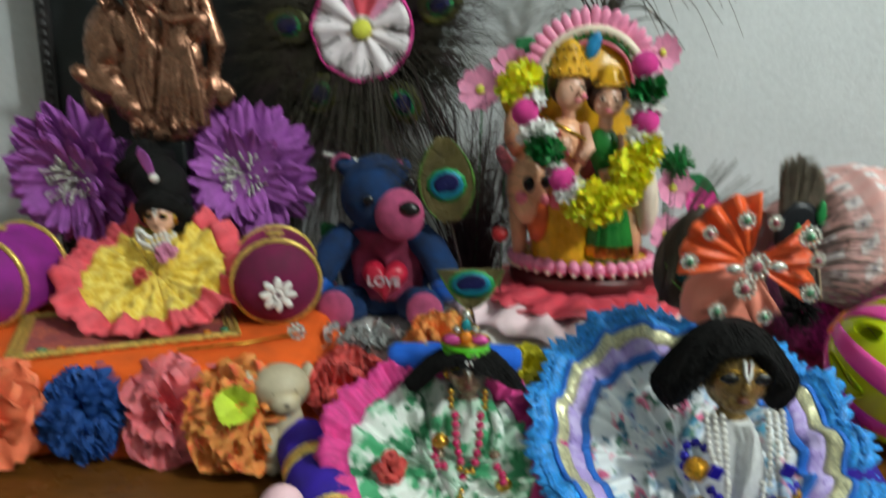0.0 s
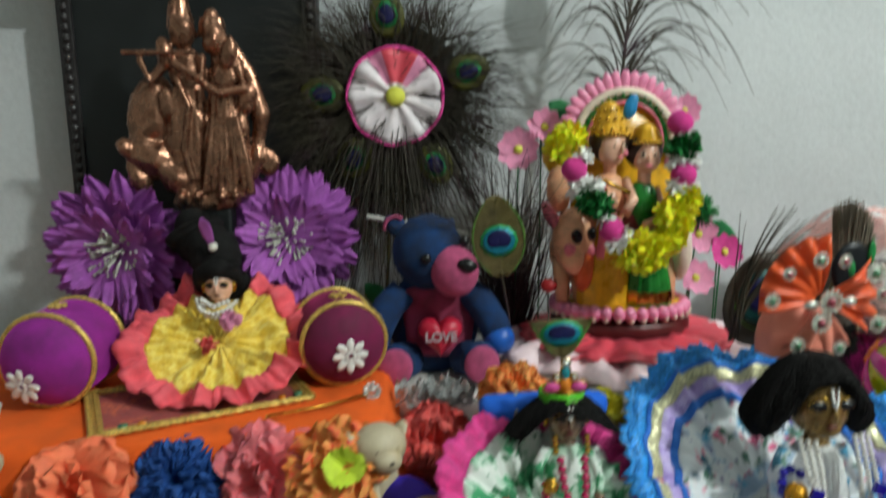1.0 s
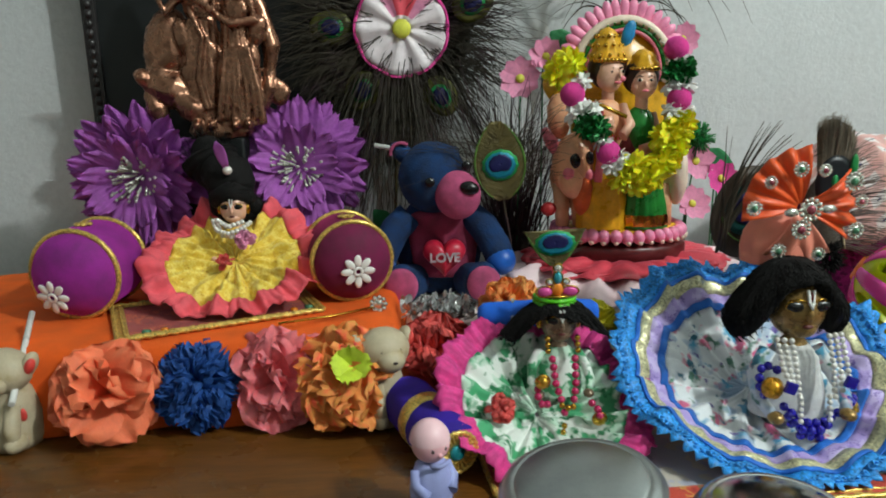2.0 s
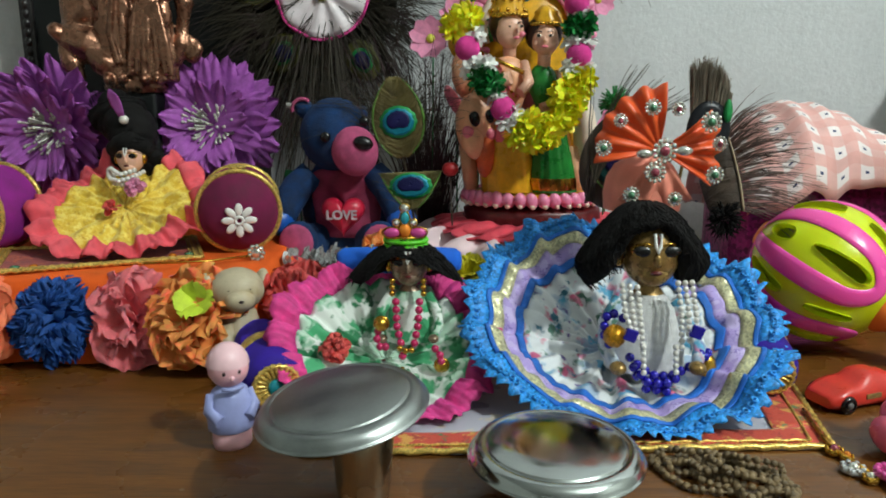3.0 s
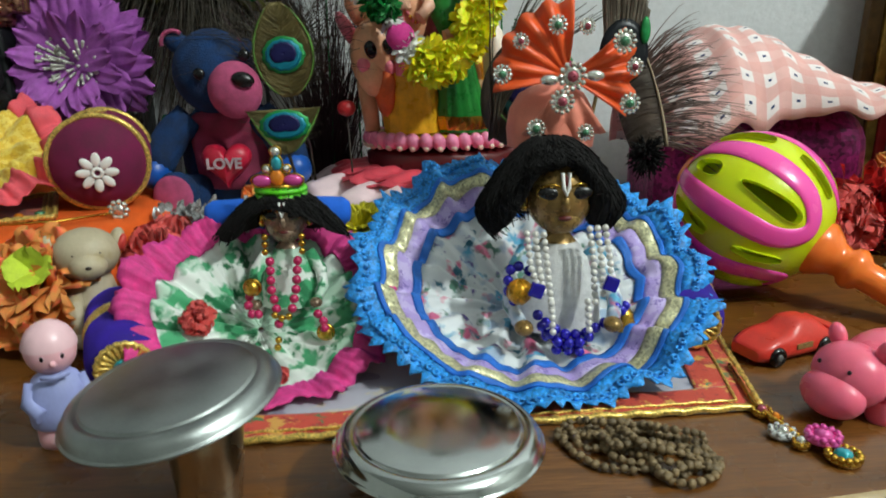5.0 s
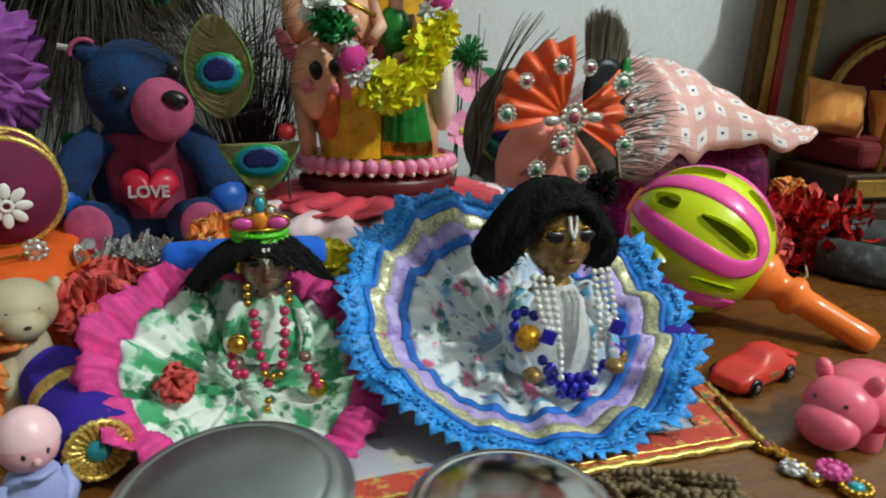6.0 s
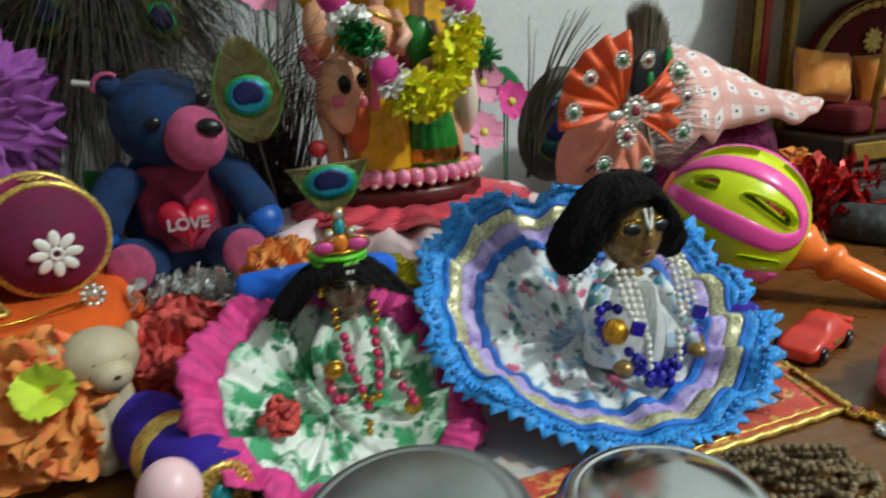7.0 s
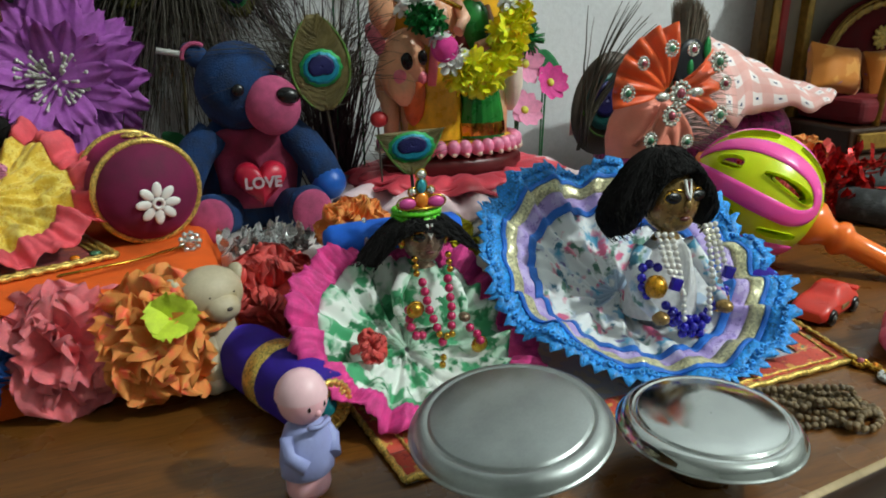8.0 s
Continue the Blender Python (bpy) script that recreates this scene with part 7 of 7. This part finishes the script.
    part("handle", bm, PL_ORANGE, root, "orange plastic handle")
    bm = B()
    lathe(bm, [(0.0003, -r - 0.004), (0.012, -r - 0.003), (0.016, -r + 0.002)], I4, 24)
    part("end_cap", bm, PL_ORANGE, root)


rattle()


# ---------------------------------------------------------------- toys at the corner
def toy_car():
    root = thing("toy_car", T((0.379, 0.449, 0)) @ R(200, "Z") @ S(1.0), "small coral-red rubber toy sports car with black wheels", "toy car")
    bm = B()
    prof = []
    for i in range(25):
        s = i / 24
        x = -0.034 + 0.068 * s
        top = 0.0155 + 0.003 * math.sin(math.pi * s)
        roof = math.exp(-((s - 0.36) / 0.21) ** 4) * 0.0075
        nose = 0.0045 * max(0, (s - 0.72) / 0.28) ** 2 + 0.002 * max(0, (0.1 - s) / 0.1)
        w = 0.0155 * (1 - 0.25 * max(0, (s - 0.85) / 0.15) ** 2 - 0.15 * max(0, (0.1 - s) / 0.1) ** 2)
        t = top - nose
        prof.append([(x, -w * 0.9, 0.004), (x, -w, 0.0075), (x, -w * 0.98, t * 0.8), (x, -w * 0.82, t), (x, -w * 0.62, t + roof * 0.85), (x, -w * 0.4, t + roof), (x, w * 0.4, t + roof), (x, w * 0.62, t + roof * 0.85), (x, w * 0.82, t), (x, w * 0.98, t * 0.8), (x, w, 0.0075), (x, w * 0.9, 0.004)])
    vs = quads(bm, prof, 0, True)
    cap(bm, vs[0], 0, True), cap(bm, vs[-1])
    part("body", bm, CAR_RED, root)
    bm = B()
    box(bm, (0.006, 0.027, 0.0022), T((-0.0315, 0, 0.0172)) @ R(12, "Y"), 0.0009)
    part("spoiler", bm, CAR_RED, root)
    bm = B()
    tyre = B()
    ring(tyre, R(90, "X"), 0.0042, 0.0026, 24, 8)
    lathe(tyre, [(0.0003, -0.002), (0.004, -0.002), (0.004, 0.002), (0.0003, 0.002)], R(90, "X"), 20)
    tyre_me = mesh_of("tyre", tyre, BLACK_PL)
    hub = B()
    ball(hub, S(1, 0.5, 1), 0.0026, 12, 8)
    hub_me = mesh_of("rim", hub, mat("grey_hub", "6a6a68", 0.4, var=0.2))
    bm.free()
    for x in (-0.021, 0.021):
        for s in (-1, 1):
            w = piece("wheel", tyre_me, root, T((x, s * 0.0152, 0.0068)))
            piece("rim", hub_me, w, T((0, s * 0.002, 0)))
    for s in (-1, 1):
        bm = B()
        box(bm, (0.014, 0.0012, 0.004), I4, 0.0005)
        part("side_decal", bm, mat("faded_decal", "8a6a3a", 0.5, var=0.4, scale=300), root, m=T((-0.002, s * 0.0156, 0.011)))


toy_car()

pig = thing("toy_pig", T((0.393, 0.375, 0)) @ R(-68, "Z"), "glossy pink rubber toy pig with a broad snout", "toy pig")
bm = B()
egg(bm, (0, 0.012, 0.0225), (0.024, 0.03, 0.0205), n=26, k=16)
part("body", bm, PIG_PINK, pig)
bm = B()
egg(bm, (0, -0.022, 0.024), (0.021, 0.018, 0.0185), n=24, k=14)
phead = part("head", bm, PIG_PINK, pig)
bm = B()
egg(bm, (0, -0.035, 0.0152), (0.0183, 0.0130, 0.0133), n=24, k=16)
sn = part("snout", bm, PIG_PINK, phead)
for s in (-1, 1):
    bm = B()
    egg(bm, (s * 0.009, -0.0365, 0.0318), (0.0012, 0.0012, 0.0013), n=8, k=6)
    part("eye", bm, BLACK_PL, phead)
    bm = B()
    egg(bm, (s * 0.0145, -0.016, 0.041), (0.0052, 0.0045, 0.0075), 0, R(22 * s, "Y"))
    part("ear", bm, PIG_PINK, phead)
    for y in (-0.012, 0.03):
        bm = B()
        lathe(bm, [(0.0003, 0.0), (0.0075, 0.0), (0.0085, 0.003), (0.009, 0.014)], T((s * 0.0145, y, 0)), 18)
        part("leg", bm, PIG_PINK, pig)
bm = B()
tube(bm, [(0.0, 0.041, 0.028), (0.002, 0.045, 0.031), (0.0, 0.046, 0.027), (-0.002, 0.047, 0.03)], 0.0016, 8)
part("tail", bm, PIG_PINK, pig)

# the prayer beads, dropped in a heap
mala = thing("wooden_bead_mala", T((0.243, 0.335, 0)), "heap of small brown wooden prayer beads", "prayer beads")
rnd = random.Random(77)
meshes = []
for i in range(4):
    bm = B()
    k = rnd.uniform(0.85, 1.15)
    lathe(bm, [(0.0005, -0.0021 * k), (0.0016, -0.0021 * k), (0.0025, -0.0012 * k), (0.0027, 0.0), (0.0024, 0.0013 * k), (0.0015, 0.0021 * k), (0.0005, 0.0021 * k)], I4, 9)
    meshes.append(mesh_of("bead", bm, TULSI))
path = []
loops = [(-0.004, 0.004, 0.036, 0.021, -28), (0.006, -0.002, 0.030, 0.017, -40), (-0.002, 0.006, 0.033, 0.012, -15), (0.012, -0.006, 0.023, 0.016, -50), (-0.01, 0.01, 0.026, 0.010, -20), (0.010, 0.0, 0.028, 0.009, -36)]
for L, (cx, cy, ax, ay, rot) in enumerate(loops):
    for i in range(60):
        a = 2 * math.pi * i / 60 + L
        p = Matrix.Rotation(radians(rot), 3, "Z") @ Vector((ax * math.cos(a) + 0.0035 * math.sin(3 * a + 2 * L), ay * math.sin(a) + 0.0045 * math.sin(4 * a + L) + 0.003 * math.sin(2 * a), 0))
        path.append(Vector((cx + p.x, cy + p.y, 0.0028 + 0.0024 * L * (0.55 + 0.45 * math.sin(2 * a + L)) * (1 - 0.35 * math.hypot(p.x / 0.036, p.y / 0.02)))))
spots = along(path, 0.0047)
for i, p in enumerate(spots[:-1]):
    d = spots[i + 1] - p
    q = d.to_track_quat("Z", "Y").to_matrix().to_4x4()
    piece("bead", rnd.choice(meshes), mala, T((p.x + rnd.uniform(-0.0008, 0.0008), p.y + rnd.uniform(-0.0008, 0.0008), max(p.z, 0.0027))) @ q @ R(rnd.uniform(-25, 25), "X") @ S(rnd.uniform(0.7, 0.98), rnd.uniform(0.7, 0.98), rnd.uniform(0.8, 1.05)))
bm = B()
tube(bm, [Vector((p.x, p.y, max(p.z, 0.0027))) for p in spots[::2]], 0.0006, 5)
part("thread", bm, COTTON_CORD, mala)

# the jewelled tassel at the mat's corner
tassel = thing("jewelled_hair_pin", T((0.3225, 0.3735, 0)), "gold pin with red, silver, pink and teal stones on the table", "pin")
bm = B()
tube(bm, [(0.008, 0.05, 0.0055), (0.0, 0.0, 0.0055), (0.003, -0.012, 0.004), (0.008, -0.036, 0.004)], 0.0014, 8)
part("shaft", bm, GOLDM, tassel)
for nm, x, y, r, g, rimm, nn in (("red_stone", 0.002, -0.006, 0.0055, GEM_RED, GOLDM, 10), ("small_stone", 0.0055, -0.0145, 0.004, GEM_ORANGE, GOLDM, 8), ("silver_flower", 0.002, -0.0285, 0.007, GEM_CLEAR, SILVERG, 8), ("small_stone", 0.006, -0.04, 0.0045, GEM_CLEAR, GOLDM, 8), ("pink_flower", 0.0175, -0.040, 0.0088, GEM_PINK, GEM_PINK, 12), ("teal_drop", 0.0205, -0.0535, 0.0088, GEM_TEAL, GOLDM, 14)):
    bm = B()
    lathe(bm, [(0.0003, 0.0), (r, 0.0), (r * 1.05, 0.0015), (r * 0.9, 0.003), (0.0003, 0.0032)], I4, 24)
    ob = part(nm, bm, rimm, tassel, m=T((x, y, 0.0012 if nm != "pink_flower" else 0.0045)))
    bead = B()
    egg(bead, (0, 0, 0), (r * 0.24,) * 3, n=8, k=6)
    bead = mesh_of("rim_stone", bead, rimm)
    for i in range(nn):
        a = 2 * math.pi * i / nn
        piece("rim_stone", bead, ob, T((r * 0.85 * math.cos(a), r * 0.85 * math.sin(a), 0.003)))
    bm = B()
    lathe(bm, [(r * 0.55, 0.003), (r * 0.45, 0.005), (r * 0.2, 0.0058), (0.0003, 0.006)], I4, 10)
    part("stone", bm, g, ob)


# ---------------------------------------------------------------- behind, to the checked bundle
bundle = thing("checked_cloth_bundle", T((0.54, 0.735, 0)), "pillow under pink and white checked cotton cloth", "cushion")
bm = B()
box(bm, (0.215, 0.15, 0.138), T((-0.055, 0.02, 0.07)), 0.045, 0, 6)
part("foil_pillow", bm, MAGENTA_FOIL, bundle, "shiny magenta foil pillow")
bm = B()
uvl = bm.loops.layers.uv.new("UVMap")
NX, NY = 60, 36
grid, uvs = [], []
rnd = random.Random(8)
for j in range(NY + 1):
    row, uvrow = [], []
    v = j / NY
    for i in range(NX + 1):
        u = i / NX
        x = -0.170 + 0.225 * u
        top = float(np.interp(u, (0, 0.12, 0.25, 0.4, 0.55, 0.65, 0.75, 0.87, 1.0), (0.16, 0.194, 0.212, 0.213, 0.202, 0.187, 0.171, 0.162, 0.151)))
        hem = 0.129 + 0.005 * math.sin(13 * u) + 0.004 * math.sin(29 * u + 1) + 0.018 * max(0, (u - 0.6) / 0.4) - 0.026 * max(0, (0.24 - u) / 0.24) ** 0.6
        a = math.pi * v
        y = -0.088 + 0.195 * (0.5 - 0.5 * math.cos(a)) - 0.012 * math.sin(9 * u) * (1 - v) + 0.012 * max(0, (u - 0.8) / 0.2)
        z = hem + (top - hem) * math.sin(a) ** 0.75 if v < 0.5 else 0.09 + (top - 0.09) * math.sin(a) ** 0.75
        z += 0.0022 * math.sin(26 * u + 7 * v) * math.sin(5 * v + 1) + 0.0015 * math.sin(47 * u - 13 * v)
        row.append(bm.verts.new((x, y, z)))
        uvrow.append((0.2 * u + 0.004 * math.sin(6 * v), 0.27 * v))
    grid.append(row), uvs.append(uvrow)
for j in range(NY):
    for i in range(NX):
        f = bm.faces.new((grid[j][i], grid[j][i + 1], grid[j + 1][i + 1], grid[j + 1][i]))
        f.smooth = True
        for lp, (jj, ii) in zip(f.loops, ((j, i), (j, i + 1), (j + 1, i + 1), (j + 1, i))):
            lp[uvl].uv = uvs[jj][ii]
part("checked_cloth", bm, GINGHAM, bundle, "pink and white checked cotton with dark stitches", 0.0014)

bm = B()
rnd = random.Random(15)
for i in range(420):
    p = Vector((rnd.uniform(-0.10, 0.10), rnd.uniform(-0.03, 0.02), rnd.uniform(0.0, 0.068)))
    petal(bm, T(p) @ R(rnd.uniform(0, 360), "Z") @ R(rnd.uniform(-20, 80), "X"), rnd.uniform(0.012, 0.022), 0.012, 0.4, 0.2, 2, 0, 0, 3, 3)
tagged(solid("red_foil_garland", bm, RED_FOIL, T((0.57, 0.665, 0.001)), "heap of crumpled red foil garland", "garland", kind="stuff"))
bm = B()
for i in range(150):
    p = Vector((rnd.gauss(0, 0.018), rnd.gauss(0, 0.01), rnd.uniform(0.0, 0.018)))
    petal(bm, T(p) @ R(rnd.uniform(0, 360), "Z") @ R(rnd.uniform(-20, 90), "X"), rnd.uniform(0.008, 0.014), 0.008, 0.4, 0.2, 2, 0, 0, 3, 3)
solid("silver_tinsel", bm, SILVERG, T((-0.035, 0.622, 0.052)), "small heap of silver tinsel before the bear", "tinsel", kind="stuff")
bm = B()
box(bm, (0.12, 0.09, 0.052), T((0, 0, 0.026)), 0.018, 0, 4)
solid("violet_cushion", bm, VIOLET, T((0.315, 0.582, 0)) @ R(12, "Z"), "violet velvet cushion behind the floral skirt", "cushion")

bm = B()
rows = []
for i in range(73):
    a = 2 * math.pi * i / 72
    w = 1 + 0.02 * math.sin(5 * a)
    rows.append([(w * r * math.cos(a), w * r * math.sin(a), z) for r, z in ((0.052, 0.0), (0.078, 0.0), (0.086, 0.006), (0.087, 0.02), (0.080, 0.034), (0.068, 0.040), (0.056, 0.038), (0.047, 0.028), (0.046, 0.01))])
quads(bm, rows, 0, True)
solid("grey_stone_ring", bm, RUBBER, T((0.700, 0.655, 0)), "rough dark grey ring lying on the table", "ring")
bm = B()
tube(bm, [(0.0, 0.0, 0.0016), (0.03, 0.015, 0.004), (0.05, 0.05, 0.03), (0.055, 0.1, 0.07)], 0.0016, 6)
solid("beige_cord", bm, COTTON_CORD, T((0.56, 0.615, 0.001)), "thin beige cord curling on the table", "cord")

# the red and gold pavilion against the wall, with an unseen flat roof added to shade the throne
board = thing("toy_pavilion", T((0.668, 0.866, 0.0)), "toy pavilion with a grey back and red and gold posts", "toy pavilion")
bm = B()
box(bm, (0.62, 0.008, 0.325), T((0.33, 0.008, 0.1635)), 0.001)
part("grey_panel", bm, GREY_BOARD, board)
for x, w, mt, nm in ((0.008, 0.016, BRONZE_DARK, "bronze_edge"), (0.0255, 0.014, OLD_GOLD, "gold_stile"), (0.041, 0.013, RED_PAINT, "red_stile"), (0.087, 0.012, OLD_GOLD, "gold_rail")):
    bm = B()
    box(bm, (w, 0.016, 0.325), T((x, -0.004, 0.1635)) @ R(2, "Y"), 0.002)
    part(nm, bm, mt, board)
# kept above the view; sized to cast shade on the throne and wall
bm = B()
box(bm, (0.60, 0.25, 0.014), T((0.335, -0.112, 0.3345)), 0.004)
part("roof", bm, BRONZE_DARK, board)

throne = thing("doll_throne", T((0.86, 0.795, 0.0)), "toy throne in maroon velvet with gold braid and mustard cushions", "toy throne")
bm = B()
box(bm, (0.30, 0.13, 0.05), T((0, 0, 0.027)), 0.006)
box(bm, (0.27, 0.12, 0.035), T((0, 0, 0.07)), 0.004)
part("base", bm, EDGE, throne)
bm = B()
box(bm, (0.27, 0.006, 0.022), T((0.01, -0.064, 0.07)), 0.002)
part("brass_rail", bm, OLD_GOLD, throne)
bm = B()
box(bm, (0.25, 0.11, 0.034), T((0.01, 0, 0.106)), 0.01, 0, 3)
part("seat", bm, RED_VELVET, throne)
bm = B()
pts = [(-0.09, 0.09)] + [(0.035 + 0.125 * math.cos(radians(180 - 10 * i)), 0.158 + 0.094 * math.sin(radians(10 * i))) for i in range(19)] + [(0.16, 0.09)]
quads(bm, [[(0.035, 0.042, 0.14) for _ in pts], [(x, 0.042, z) for x, z in pts], [(x, 0.058, z) for x, z in pts], [(0.035, 0.058, 0.14) for _ in pts]])
part("back", bm, RED_VELVET, throne)
bm = B()
for i in range(23):
    a = radians(-8 + 196 * i / 22)
    egg(bm, (0.035 + 0.116 * math.cos(a), 0.041, 0.158 + 0.085 * math.sin(a)), (0.011, 0.0016, 0.006), 0, R(90 - math.degrees(a), "Y"), 10, 6)
tube(bm, [(0.035 + 0.124 * math.cos(a), 0.041, 0.158 + 0.093 * math.sin(a)) for a in np.linspace(-0.14, 3.28, 30)], 0.0022, 6)
part("braid", bm, OLD_GOLD, throne, "scalloped gold braid")
bm = B()
rosette(bm, 10, 0.018, 0.004, T((0.014, 0.039, 0.195)) @ R(90, "X"))
ball(bm, T((0.014, 0.039, 0.195)) @ S(1, 0.25, 1), 0.012, 16, 8)
part("rosette", bm, GOLD, throne)
for x, z, w, turn in ((-0.113, 0.158, 0.083, 8), (-0.01, 0.150, 0.08, -4)):
    bm = B()
    n = 14
    for face in (-1, 1):
        rows = []
        for j in range(n + 1):
            v = 2 * j / n - 1
            rows.append([])
            for i in range(n + 1):
                u = 2 * i / n - 1
                puff_out = 0.022 * ((1 - u ** 4) * (1 - v ** 4)) ** 0.6 + 0.0004
                rows[-1].append(R(turn, "Y") @ R(-14, "X") @ Vector((u * w * 0.52 * (1 - 0.1 * (1 - v * v)), face * puff_out + 0.002 * noise.noise(Vector((u * 3, v * 3, face))), v * 0.033 * (1 - 0.08 * (1 - u * u)))))
        quads(bm, rows if face < 0 else rows[::-1])
    part("cushion", bm, MUSTARD, throne, "mustard printed cushion", m=T((x, 0.0, z)))
for x, lean in ((-0.085, 0.03), (0.12, 0.02)):
    bm = B()
    tube(bm, [(0, 0, 0.0), (lean * 0.5, 0, 0.11), (lean, 0, 0.222)], 0.0055, 10)
    part("gold_post", bm, OLD_GOLD, throne, m=T((x, -0.052, 0.087)))
